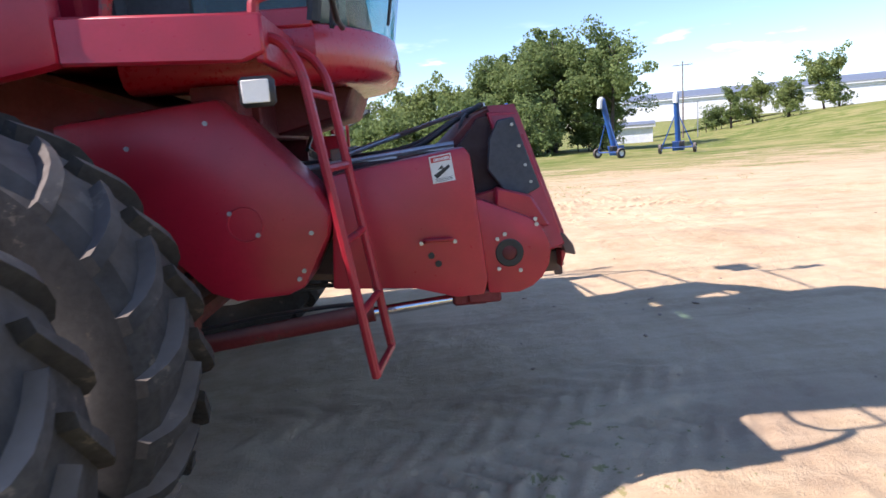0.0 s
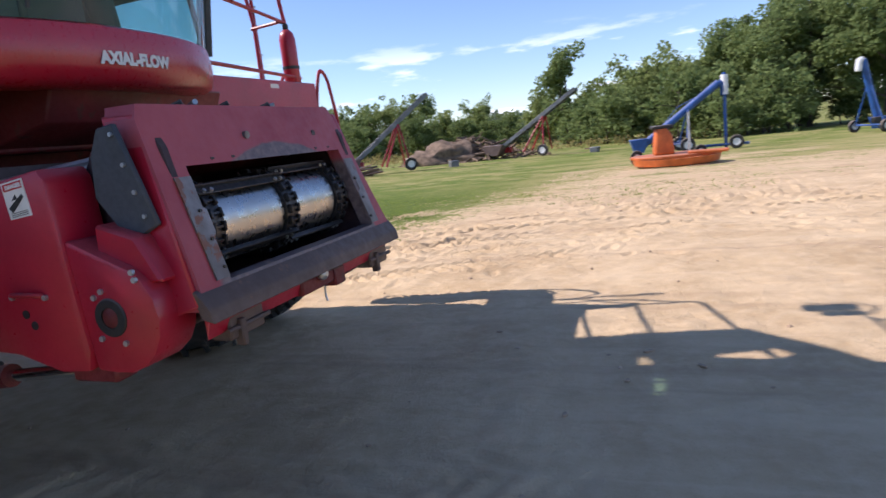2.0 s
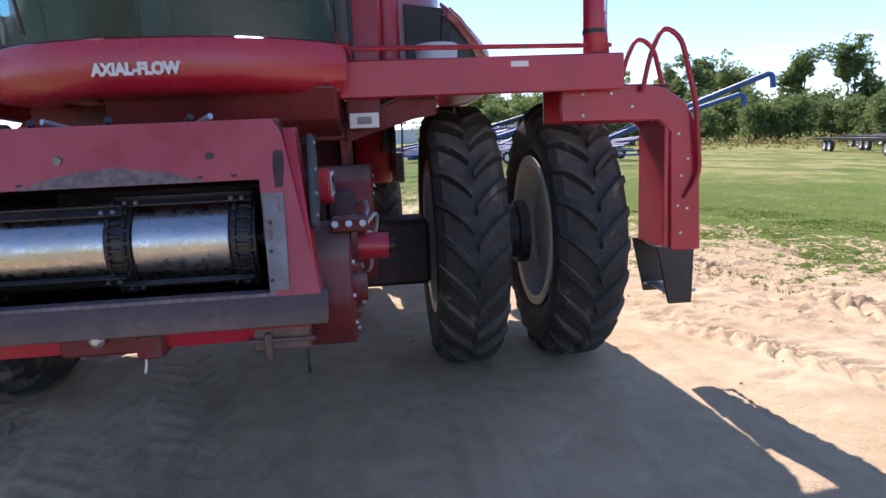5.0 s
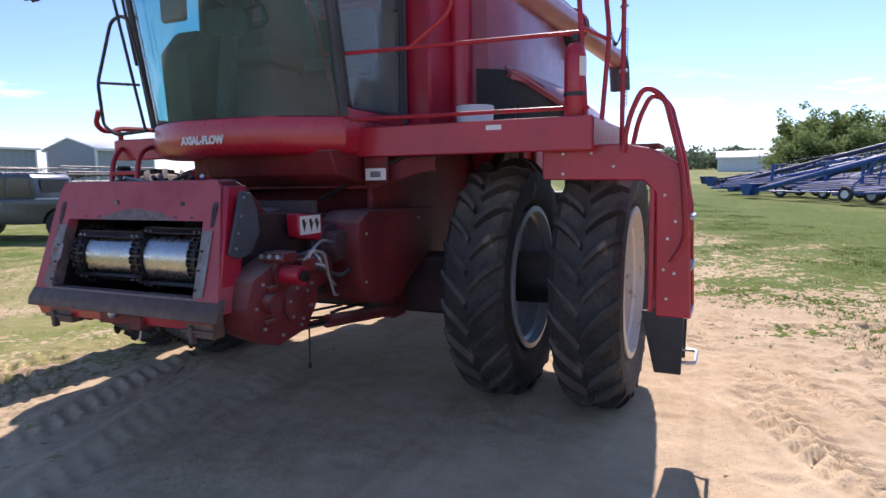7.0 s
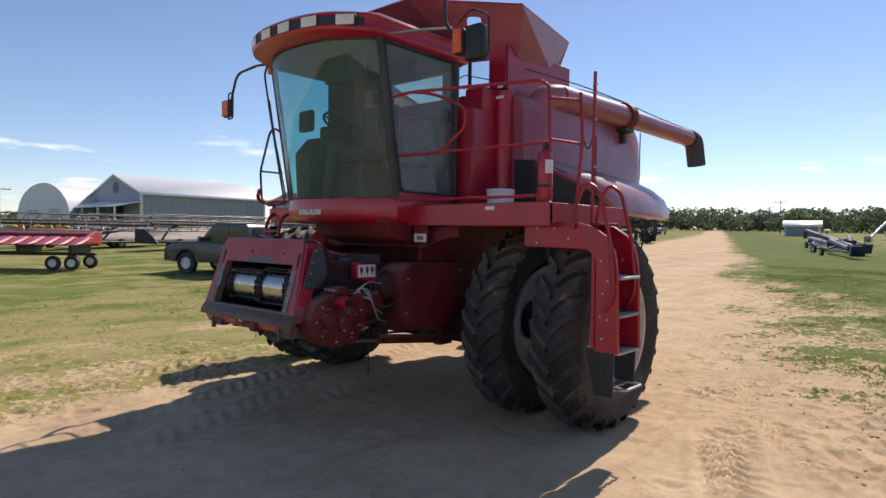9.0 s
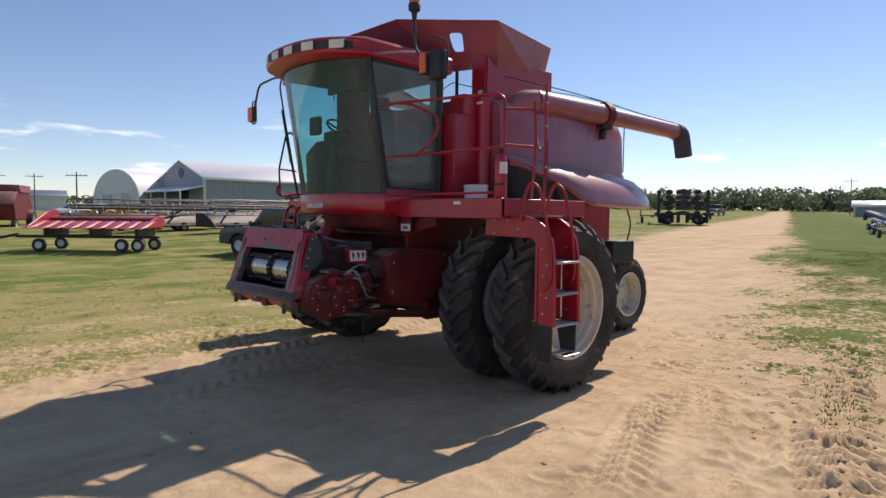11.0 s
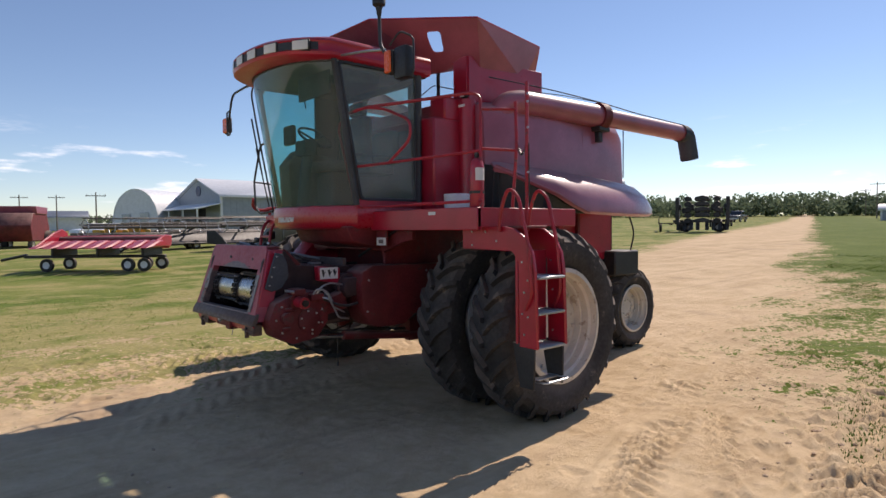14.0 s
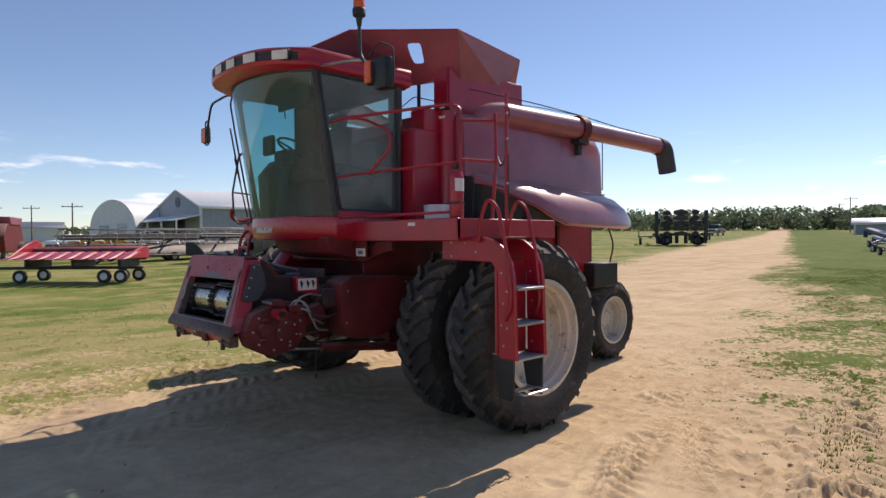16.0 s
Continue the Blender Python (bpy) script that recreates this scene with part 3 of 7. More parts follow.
def rim_mesh(r, half, dish, bm=None):
    """A stepped wheel rim; its disc sits dish to the outside."""
    prof = [(0.0, dish), (0.14, dish), (0.16, dish - 0.02), (r * 0.60, dish - 0.02), (r * 0.70, dish - 0.05), (r * 0.83, dish - 0.05), (r * 0.85, dish + 0.02), (r * 0.90, dish + 0.03),
            (r * 0.91, half * 0.55), (r * 0.955, half * 0.62), (r * 0.96, half * 0.80), (r + 0.012, half * 0.86), (r + 0.012, half * 0.92), (r * 0.945, half * 0.95), (r * 0.93, half * 0.66),
            (r * 0.885, half * 0.58), (r * 0.875, -half * 0.6), (r * 0.93, -half * 0.7), (r + 0.012, -half * 0.86), (r + 0.012, -half * 0.93), (r * 0.9, -half * 0.9), (r * 0.85, -half * 0.6), (r * 0.83, dish - 0.09), (0.0, dish - 0.05)]
    bm = lathe(prof, "y", 56, bm)
    for k in range(10):
        a = k * math.tau / 10
        bolt((math.cos(a) * 0.115, dish, math.sin(a) * 0.115), "y", 0.016, 0.02, bm)
    for k in range(8):
        a = (k + 0.5) * math.tau / 8
        bolt((math.cos(a) * r * 0.765, dish - 0.05, math.sin(a) * r * 0.765), "y", 0.02, 0.025, bm)
    return bm


front_tyre = link("tyre", tyre_mesh(TYRE_R, 0.545, 0.226, 25, 0.235, 0.052, 0.062), RUBBER, 30)
front_rim = link("rim", rim_mesh(0.545, 0.226, 0.03), CREAM)
back_rim = link("rim", rim_mesh(0.545, 0.226, 0.02), SILVER)
rear_tyre = link("tyre", tyre_mesh(REAR_R, 0.335, 0.19, 19, 0.34, 0.035, 0.04), RUBBER, 30)
rear_rim = link("rim", rim_mesh(0.335, 0.19, 0.04), CREAM)
for y, rim, label in ((2.305, front_rim, "big ribbed front tyre on a cream rim"), (1.55, back_rim, "inner dual front tyre on a silver rim"), (-2.34, front_rim, "big ribbed front tyre on a cream rim"), (-1.58, back_rim, "inner dual front tyre on a silver rim")):
    wheel = thing("front_wheel", pose(AXLE_X if y > 0 else AXLE_X - 0.09, y, AXLE_Z, 0, random.uniform(0, 16), 0 if y > 0 else 180), label=label)
    wheel.parent = combine
    again("tyre", front_tyre, wheel, Matrix())
    again("rim", rim, wheel, Matrix())
    if abs(y) < 2:
        part("hub_spacer", lathe([(0.20, 0.02), (0.20, 0.42), (0.23, 0.43), (0.23, 0.5)], "y", 24), BLACK, wheel)
for y in (1.06, -1.06):
    wheel = thing("rear_wheel", pose(REAR_X, y, REAR_Z, 0, 7, 0 if y > 0 else 180), label="small ribbed rear steering tyre on a cream rim")
    wheel.parent = combine
    again("tyre", rear_tyre, wheel, Matrix())
    again("rim", rear_rim, wheel, Matrix())
for ob in (front_tyre, front_rim, back_rim, rear_tyre, rear_rim):
    bpy.data.objects.remove(ob)

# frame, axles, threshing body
part("front_axle", box(0.48, 0.92, -1.32, 1.32, 0.60, 1.06, 0.03), RED_BLACK, combine)
part("belly_pan", prism([(-2.0, 0.70), (-1.7, 0.56), (0.5, 0.56), (0.9, 0.70), (0.9, 0.9), (-2.0, 0.9)], "y", -0.74, 0.74, 0.02), RED_BLACK, combine)
part("rear_axle", box(-2.76, -2.48, -0.92, 0.92, 0.48, 0.70, 0.03), RED_DARK, combine)
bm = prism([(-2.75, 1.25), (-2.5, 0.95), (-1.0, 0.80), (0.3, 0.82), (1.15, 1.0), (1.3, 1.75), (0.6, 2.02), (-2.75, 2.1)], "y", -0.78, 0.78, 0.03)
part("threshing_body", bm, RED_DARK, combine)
bm = prism([(-2.2, 1.42), (-1.5, 1.25), (-0.55, 1.25), (-0.35, 2.1), (-2.2, 2.12)], "y", 0.79, 1.12, 0.02)
part("side_panel", bm, RED, combine)
bm = prism([(-2.2, 1.42), (-1.5, 1.25), (-0.55, 1.25), (-0.35, 2.1), (-2.2, 2.12)], "y", -1.12, -0.79, 0.02)
part("side_panel", bm, RED, combine)
part("battery_box", box(-2.62, -2.02, 0.95, 1.30, 1.15, 1.50, 0.02), BLACK, combine)
part("guard_bar", tube([(-2.35, 1.3, 2.02), (-2.47, 1.32, 1.75), (-2.40, 1.3, 1.5)], 0.012, radius=0.1), BLACK, combine)
part("belt_drive", lathe([(0.0, 0.80), (0.26, 0.80), (0.26, 0.83), (0.23, 0.84), (0.23, 0.87), (0.26, 0.88), (0.26, 0.91), (0.0, 0.91)], "y", 32, centre=(-0.55, 0.25, 1.75)), BLACK, combine)
for x in (-1.4, -0.95, -0.55):
    part("panel_rib", box(x, x + 0.06, 1.12, 1.17, 1.3, 2.05, 0.006), RED_DARK, combine)

# rounded red shields ahead of the axle
SHIELD = [(0.80, 1.74), (1.50, 1.80), (1.86, 1.40), (1.915, 1.28), (1.90, 1.18), (1.78, 0.96), (1.70, 0.925), (1.47, 0.915), (1.36, 0.96), (1.22, 1.12), (0.85, 1.30)]
SHIELD_LEFT = [(0.80, 1.46), (1.80, 1.48), (1.93, 1.42), (1.955, 1.28), (1.93, 1.02), (1.86, 0.88), (1.74, 0.83), (1.40, 0.83), (1.22, 0.95), (0.85, 1.12)]
for s in (-1, 1):
    # the left one takes the darker red: its deep shade is painted in
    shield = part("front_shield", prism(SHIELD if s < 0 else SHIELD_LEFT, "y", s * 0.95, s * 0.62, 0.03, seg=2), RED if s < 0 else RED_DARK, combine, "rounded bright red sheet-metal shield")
    spots = []
    for x, z in ((1.489, 1.312), (1.60, 1.21), (1.78, 1.035), (1.755, 1.0), (1.83, 1.20), (1.10, 1.62), (1.44, 1.70)) if s < 0 else ((1.86, 1.44), (1.88, 1.12), (1.10, 1.50)):
        spots.append((x, s * 0.952, z - (0.11 if s > 0 else 0)))
    bolts(spots, "y" if s > 0 else "-y", 0.011, 0.007, GALV, shield)
    if s > 0:
        continue
    ring = [(1.55 + 0.075 * math.cos(a), s * 0.951, 1.26 + 0.075 * math.sin(a)) for a in np.linspace(0, math.tau, 25)]
    part("pressed_ring", tube(ring, 0.004, sides=6, caps=False), RED, shield)
part("front_cross_member", box(1.05, 1.35, -0.62, 0.62, 0.98, 1.35, 0.02), RED_BLACK, combine)
bm = tube([(1.1, -0.7, 0.75), (1.1, 0.7, 0.75)], 0.05)
for y in (-0.72, 0.72):
    box(1.0, 1.2, y - 0.05, y + 0.05, 0.60, 1.0, 0.01, bm)
part("cylinder_mount", bm, RED_DARK, combine)
for y in (-0.75, 0.75):
    cyl = part("lift_cylinder", tube([(1.05, y, 0.655), (2.05, y, 0.765)], 0.045, sides=14), RED_DARK, combine)
    part("rod", tube([(2.03, y, 0.763), (2.47, y, 0.80)], 0.024, sides=12), CHROME, cyl, "bright chrome rod")
    part("clevis", box(2.43, 2.60, y - 0.05, y + 0.05, 0.77, 0.85, 0.012), RED_DARK, cyl)
    part("hose", tube([(1.1, y * 0.93, 0.72), (1.5, y * 0.9, 0.77), (1.85, y * 0.94, 0.80), (2.0, y, 0.81)], 0.011, radius=0.1), BLACK, cyl)

# feeder house
feeder = thing("feeder_house", label="red feeder house with an open mouth of worn steel")
feeder.parent = combine
FX = lambda z: 2.795 + (1.695 - z) * 0.315
part("housing_top", prism([(1.3, 1.38), (2.45, 1.44), (2.62, 1.50), (2.75, 1.58), (2.80, 1.69), (2.70, 1.70), (2.60, 1.66), (2.43, 1.50), (1.3, 1.43)], "y", -0.60, 0.62, 0.008), RED_DARK, feeder)
for y0, y1 in ((-0.64, -0.60), (0.60, 0.64)):
    part("housing_side", prism([(1.3, 1.0), (2.62, 0.86), (2.98, 0.98), (2.85, 1.55), (2.78, 1.66), (2.62, 1.645), (2.50, 1.50), (1.3, 1.43)], "y", y0, y1, 0.006), RED_BLACK, feeder)
part("housing_floor", prism([(1.3, 0.95), (2.60, 0.84), (2.99, 0.985), (2.99, 1.01), (2.58, 0.90), (1.3, 1.0)], "y", -0.60, 0.60, 0.004), RUST, feeder)
part("housing_back", box(1.9, 1.95, -0.60, 0.60, 0.92, 1.55, 0.004), RUST, feeder)


def face_ring(outer, inner, depth):
    """A slanting frame: outer and inner outlines as (y, z), drawn out to the back."""
    own = bmesh.new()
    n = len(outer)
    fo, fi, bo, bi = ([own.verts.new((FX(z) - d, y, z)) for y, z in pts] for pts, d in ((outer, 0), (inner, 0), (outer, depth), (inner, depth * 0.5)))
    for i in range(n):
        j = (i + 1) % n
        own.faces.new((fo[i], fo[j], fi[j], fi[i]))
        own.faces.new((fo[j], fo[i], bo[i], bo[j]))
        own.faces.new((fi[i], fi[j], bi[j], bi[i]))
        own.faces.new((bo[i], bi[i], bi[j], bo[j]))
    return own


def face_paint():
    """Red paint, rubbed through to bare steel along the top of the mouth and down its sides."""
    m, nt, out = blank("rubbed_red_paint")
    p = nt.nodes.new("ShaderNodeBsdfPrincipled")
    tc = nt.nodes.new("ShaderNodeTexCoord").outputs["Object"]
    sep = nt.nodes.new("ShaderNodeSeparateXYZ")
    nt.links.new(tc, sep.inputs[0])
    y, z = sep.outputs["Y"], sep.outputs["Z"]
    big, fine = noise_node(nt, tc, 3, 4), noise_node(nt, tc, 30, 6)
    hump = maths(nt, "MULTIPLY", maths(nt, "POWER", maths(nt, "ABSOLUTE", maths(nt, "ADD", y, -0.02)), 2.0), 0.55)
    edge = maths(nt, "ADD", maths(nt, "ADD", z, hump), maths(nt, "MULTIPLY", maths(nt, "ADD", big, -0.5), 0.05))
    rub = span(nt, edge, 1.545, 1.530)
    sidewear = span(nt, maths(nt, "ADD", maths(nt, "ABSOLUTE", y), maths(nt, "MULTIPLY", maths(nt, "ADD", big, -0.5), 0.16)), 0.625, 0.600)
    low = span(nt, z, 1.44, 1.40)
    mask = maths(nt, "MAXIMUM", maths(nt, "MULTIPLY", rub, span(nt, z, 1.44, 1.47)), maths(nt, "MULTIPLY", sidewear, low))
    red = blend(nt, span(nt, big, 0.3, 0.7), (0.30, 0.035, 0.048), (0.39, 0.075, 0.088))
    steel = blend(nt, span(nt, fine, 0.3, 0.7), (0.10, 0.07, 0.075), (0.22, 0.16, 0.15))
    nt.links.new(blend(nt, mask, red, steel), p.inputs["Base Color"])
    nt.links.new(span(nt, fine, 0.3, 0.7, 0.38, 0.58), p.inputs["Roughness"])
    b = nt.nodes.new("ShaderNodeBump")
    b.inputs["Strength"].default_value, b.inputs["Distance"].default_value = 0.12, 0.004
    nt.links.new(fine, b.inputs["Height"])
    nt.links.new(b.outputs[0], p.inputs["Normal"])
    nt.links.new(p.outputs[0], out.inputs["Surface"])
    return m


FACE = face_paint()
outer = [(-0.655, 1.695), (0.60, 1.695), (0.635, 1.64), (0.765, 1.00), (-0.735, 1.00), (-0.685, 1.64)]
inner = [(-0.55, 1.475), (0.55, 1.475), (0.55, 1.47), (0.575, 1.075), (-0.57, 1.075), (-0.55, 1.47)]
face = part("face_frame", face_ring(outer, inner, 0.13), FACE, feeder, "slanting red frame rubbed to bare metal round the mouth")
bm = prism([(0.0, 0.0), (0.05, -0.015), (0.055, 0.035), (0.03, 0.095), (0.0, 0.10)], "y", -0.745, 0.775, 0.006, shear=lambda x, y, z: (x + FX(1.02) - 0.02 - z * 0.3, y, z + 0.975))
part("lip", bm, RUST, face, "rusty bent steel lip")
bm = prism([(0.0, 0.0), (0.03, 0.0), (0.0, -0.09)], "y", -0.72, 0.70, 0.004, shear=lambda x, y, z: (x + FX(1.0) - 0.04, y, z + 0.985))
part("lip_brace", bm, RED, face)
for s in (-1, 1):
    rows = []
    outline = [(0.560, 1.425), (0.566, 1.33), (0.59, 1.33), (0.592, 1.26), (0.566, 1.25), (0.575, 1.085)] if s > 0 else [(0.552, 1.44), (0.56, 1.33), (0.545, 1.32), (0.548, 1.24), (0.565, 1.22), (0.572, 1.085)]
    for yi, z in outline:
        yo = 0.635 + 0.025 * (1.45 - z)
        rows.append([(FX(z) + 0.004 + 0.004 * k, s * (yi + (yo - yi) * k), z) for k in (0, 0.5, 1)])
    plate = part("wear_plate", sheet(rows, 0.006), WORN, face, "scuffed bare steel wear plate")
    spots = []
    for z in (1.32, 1.22, 1.12):
        spots.append((FX(z) + 0.006, s * 0.585, z))
    bolts(spots, "x", 0.007, 0.006, BLACK, plate)
bm = tube([(FX(1.573) - 0.01, -0.151, 1.573), (FX(1.573) + 0.012, -0.151, 1.573)], 0.016, sides=10)
part("plug", bm, WORN, face)
part("hole", tube([(FX(1.565) - 0.01, 0.375, 1.565), (FX(1.565) + 0.003, 0.375, 1.565)], 0.016, sides=10), BLACK, face)
for y in (-0.40, -0.28, 0.34, 0.46):
    part("slot", box(FX(1.495) - 0.004, FX(1.495) + 0.003, y - 0.01, y + 0.01, 1.488, 1.498, 0.001), BLACK, face)
# side flanges behind the frame
for s in (-1, 1):
    k = [(2.66, 1.665), (2.80, 1.66), (2.99, 1.02), (2.86, 0.98), (2.80, 1.16), (2.76, 1.30)]
    part("side_flange", prism(k, "y", s * 0.70, s * 0.655, 0.006, shear=lambda x, y, z, s=s: (x, y - s * 0.02 + s * (1.66 - z) * 0.11, z)), RED, face)
    flap = prism([(2.64, 1.40), (2.655, 1.54), (2.70, 1.625), (2.775, 1.635), (2.885, 1.30), (2.82, 1.27), (2.72, 1.29)], "y", s * 0.745, s * 0.722, 0.006)
    part("rubber_flap", flap, FLAP, feeder, "grey rubber flap")
    spots = []
    for z in (1.60, 1.50, 1.41, 1.33):
        spots.append((2.765 + (1.6 - z) * 0.28, s * 0.747, z))
    bolts(spots, "y" if s > 0 else "-y", 0.008, 0.006, GALV, feeder)
# couplers below the lip
for y, w in ((-0.52, 0.10), (0.60, 0.10)):
    bm = box(2.90, 2.99, y - w, y + w, 0.86, 0.97, 0.008)
    box(2.97, 3.01, y - w * 0.6, y - w * 0.3, 0.83, 0.93, 0.006, bm)
    tube([(2.995, y - w * 1.2, 0.90), (2.995, y + w * 1.2, 0.90)], 0.010, bm)
    part("latch", bm, RUST, feeder)
bm = box(2.86, 3.0, -0.16, 0.20, 0.89, 0.985, 0.01)
box(2.9, 3.01, 0.10, 0.19, 0.87, 0.95, 0.006, bm)
part("latch_bracket", bm, RED_DARK, feeder)
part("hitch_pin", lathe([(0.0, 0.02), (0.012, 0.02), (0.026, 0.008), (0.028, -0.004), (0.022, -0.02)], "x", 16, centre=(3.02, -0.019, 0.955)), GALV, feeder)
part("drop_chain", tube([(2.95, 0.10, 0.90), (2.94, 0.105, 0.84), (2.95, 0.10, 0.80)], 0.005, radius=0.02), GALV, feeder)

# drum, chains, slats
DX, DZ, DR = 2.715, 1.245, 0.160
for y0, y1 in ((-0.42, -0.015), (0.075, 0.425)):
    part("drum", lathe([(0.02, y0), (DR - 0.006, y0), (DR, y0 + 0.006), (DR, y1 - 0.006), (DR - 0.006, y1), (0.02, y1)], "y", 40, centre=(DX, 0, DZ)), STEEL, feeder, "polished steel feeder drum")
part("drum_shaft", tube([(DX, -0.60, DZ), (DX, 0.60, DZ)], 0.05, sides=16), CHAIN, feeder)
for y in (-0.47, 0.03, 0.475):
    chain = part("feeder_chain", lathe([(DR - 0.03, y - 0.045), (DR + 0.012, y - 0.045), (DR + 0.012, y + 0.045), (DR - 0.03, y + 0.045)], "y", 26, centre=(DX, 0, DZ), closed=True), CHAIN, feeder, "oily roller chain round the drum")
    bm = box(DR + 0.010, DR + 0.024, -0.022, 0.022, -0.006, 0.006, 0.002)
    for w in (-0.028, 0.028):
        box(DR + 0.008, DR + 0.030, w - 0.006, w + 0.006, -0.019, 0.019, 0.003, bm)
    turns = [Matrix.Translation((DX, y, DZ)) @ Matrix.Rotation(-k * math.tau / 22, 4, "Y") for k in range(22)]
    one = part("link", bm, CHAIN, chain, at=turns[0])
    for m in turns[1:]:
        again("link", one, chain, m)
for y0, y1, a in ((-0.50, 0.05, 46), (0.02, 0.50, 60), (-0.50, 0.05, -36), (0.02, 0.50, -48), (-0.5, 0.05, 150), (0.02, 0.5, 160)):
    m = Matrix.Translation((DX, 0, DZ)) @ Matrix.Rotation(-radians(a), 4, "Y")
    slat = part("slat", merged(box(DR + 0.022, DR + 0.030, y0, y1, -0.016, 0.022, 0.002, turn=m), box(DR + 0.022, DR + 0.044, y0, y1, 0.016, 0.024, 0.002, turn=m)), CHAIN, feeder, "steel feeder slat with bolts")
    for y in (y0 + 0.03, y0 + 0.07, y1 - 0.07, y1 - 0.03):
        part("bolt", tube([m @ Vector((DR + 0.028, y, -0.006)), m @ Vector((DR + 0.040, y, -0.006))], 0.008, sides=6), GALV, slat)

# drive covers on the right side
cover = part("side_cover", prism([(1.93, 1.435), (2.06, 1.455), (2.53, 1.518), (2.555, 1.48), (2.60, 0.90), (2.58, 0.83), (2.45, 0.825), (2.26, 0.885), (1.88, 0.915)], "y", -0.85, -0.66, 0.015, seg=2), RED, feeder, "bright red drive cover")
drum_cover = []
for a in range(-100, 61, 20):
    drum_cover.append((2.715 + 0.19 * math.cos(radians(a)), 1.01 + 0.19 * math.sin(radians(a))))
part("drum_cover", prism([(2.585, 1.275), (2.56, 1.275), (2.60, 0.83)] + drum_cover, "y", -0.835, -0.66, 0.015, seg=2), RED, feeder, "rounded red drum cover")
spots = []
for x, z in ((2.304, 1.097), (2.458, 1.094)):
    spots.append((x, -0.853, z))
bolts(spots, "-y", 0.010, 0.010, GALV, cover)
part("grip", tube([(2.315, -0.853, 1.102), (2.325, -0.875, 1.110), (2.435, -0.875, 1.108), (2.448, -0.853, 1.10)], 0.009, radius=0.01), RED_RAIL, cover)
bm = tube([(2.345, -0.845, 1.035), (2.345, -0.853, 1.035)], 0.016, sides=10)
tube([(2.375, -0.845, 0.995), (2.375, -0.853, 0.995)], 0.016, bm, 10)
part("holes", bm, BLACK, cover)
bm = lathe([(0.035, -0.836), (0.035, -0.842), (0.062, -0.842), (0.066, -0.838), (0.066, -0.83)], "y", 28, centre=(2.708, 0, 1.016))
part("shaft_ring", bm, BLACK, feeder)
part("shaft_end", lathe([(0.0, -0.842), (0.025, -0.842), (0.034, -0.838), (0.034, -0.82)], "y", 20, centre=(2.708, 0, 1.016)), RED_DARK, feeder)
spots = []
for x, z in ((2.655, 1.085), (2.69, 1.105), (2.655, 0.945), (2.755, 0.93), (2.835, 1.165), (2.84, 1.14)):
    spots.append((x, -0.837, z))
bolts(spots, "-y", 0.010, 0.008, GALV, feeder)
part("flange_web", prism([(2.575, 1.285), (2.72, 1.31), (2.88, 1.16), (2.945, 1.0), (2.80, 0.98), (2.60, 1.0)], "y", -0.715, -0.655, 0.008), RED, feeder)
part("cover_bracket", prism([(2.66, 1.20), (2.84, 1.12), (2.915, 1.12), (2.83, 1.27), (2.67, 1.32)], "y", -0.80, -0.70, 0.01), RED, feeder)
bm = box(2.50, 2.66, -0.82, -0.72, 0.78, 0.84, 0.01)
part("cylinder_foot", bm, RED_DARK, feeder)
part("roller_stub", tube([(2.86, -0.80, 0.97), (2.86, -0.70, 0.97)], 0.035, sides=12), RUST, feeder)
# things that lie on the feeder roof
for y, z in ((-0.40, 1.50), (-0.12, 1.52), (0.18, 1.51)):
    part("hydraulic_hose", tube([(1.5, y, 1.46), (1.9, y + 0.05, z - 0.03), (2.3, y - 0.06, z), (2.55, y + 0.02, 1.66), (2.68, y + 0.1, 1.72)], 0.014, radius=0.15), BLACK, feeder)
for p, q, r in (((1.7, -0.60, 1.46), (2.5, -0.60, 1.53), 0.015), ((1.9, -0.3, 1.50), (2.66, 0.35, 1.72), 0.012), ((1.8, 0.2, 1.49), (2.70, -0.25, 1.72), 0.012)):
    part("lift_rod", tube([p, q], r), GALV, feeder)
for x0, x1, y, z in ((2.05, 2.22, -0.57, 1.475), (2.24, 2.36, -0.50, 1.485), (2.30, 2.50, -0.57, 1.50), (1.86, 1.98, -0.45, 1.47), (2.12, 2.24, 0.42, 1.49)):
    part("latch_plate", box(x0, x1, y - 0.04, y + 0.04, z, z + 0.022, 0.004), GALV, feeder)
bm = tube([(2.52, -0.55, 1.54), (2.55, -0.53, 1.64), (2.58, -0.45, 1.675), (2.60, -0.35, 1.66), (2.60, -0.30, 1.60)], 0.008, radius=0.05)
part("cable_loop", bm, BLACK, feeder)
part("strut", tube([(1.62, 0.42, 1.55), (1.62, 1.12, 1.84)], 0.014), CHAIN, feeder)

# gearbox and hydraulics on the left side
gear = part("gearbox", prism([(2.28, 0.95), (2.40, 0.80), (2.66, 0.76), (2.86, 0.86), (2.92, 1.0), (2.84, 1.17), (2.60, 1.26), (2.40, 1.26), (2.27, 1.14)], "y", 0.66, 0.86, 0.03, seg=2), RED_DARK, feeder, "oily dark red gearbox casing with bolts and pipes")
spots = []
for k in range(9):
    a = k * math.tau / 9
    spots.append((2.59 + 0.25 * math.cos(a), 0.862, 1.01 + 0.19 * math.sin(a)))
bolts(spots, "y", 0.010, 0.010, GALV, gear)
part("cover_plate", lathe([(0.0, 0.885), (0.10, 0.885), (0.115, 0.875), (0.12, 0.85)], "y", 24, centre=(2.50, 0, 0.98)), RED_DARK, gear, "round red cover plate")
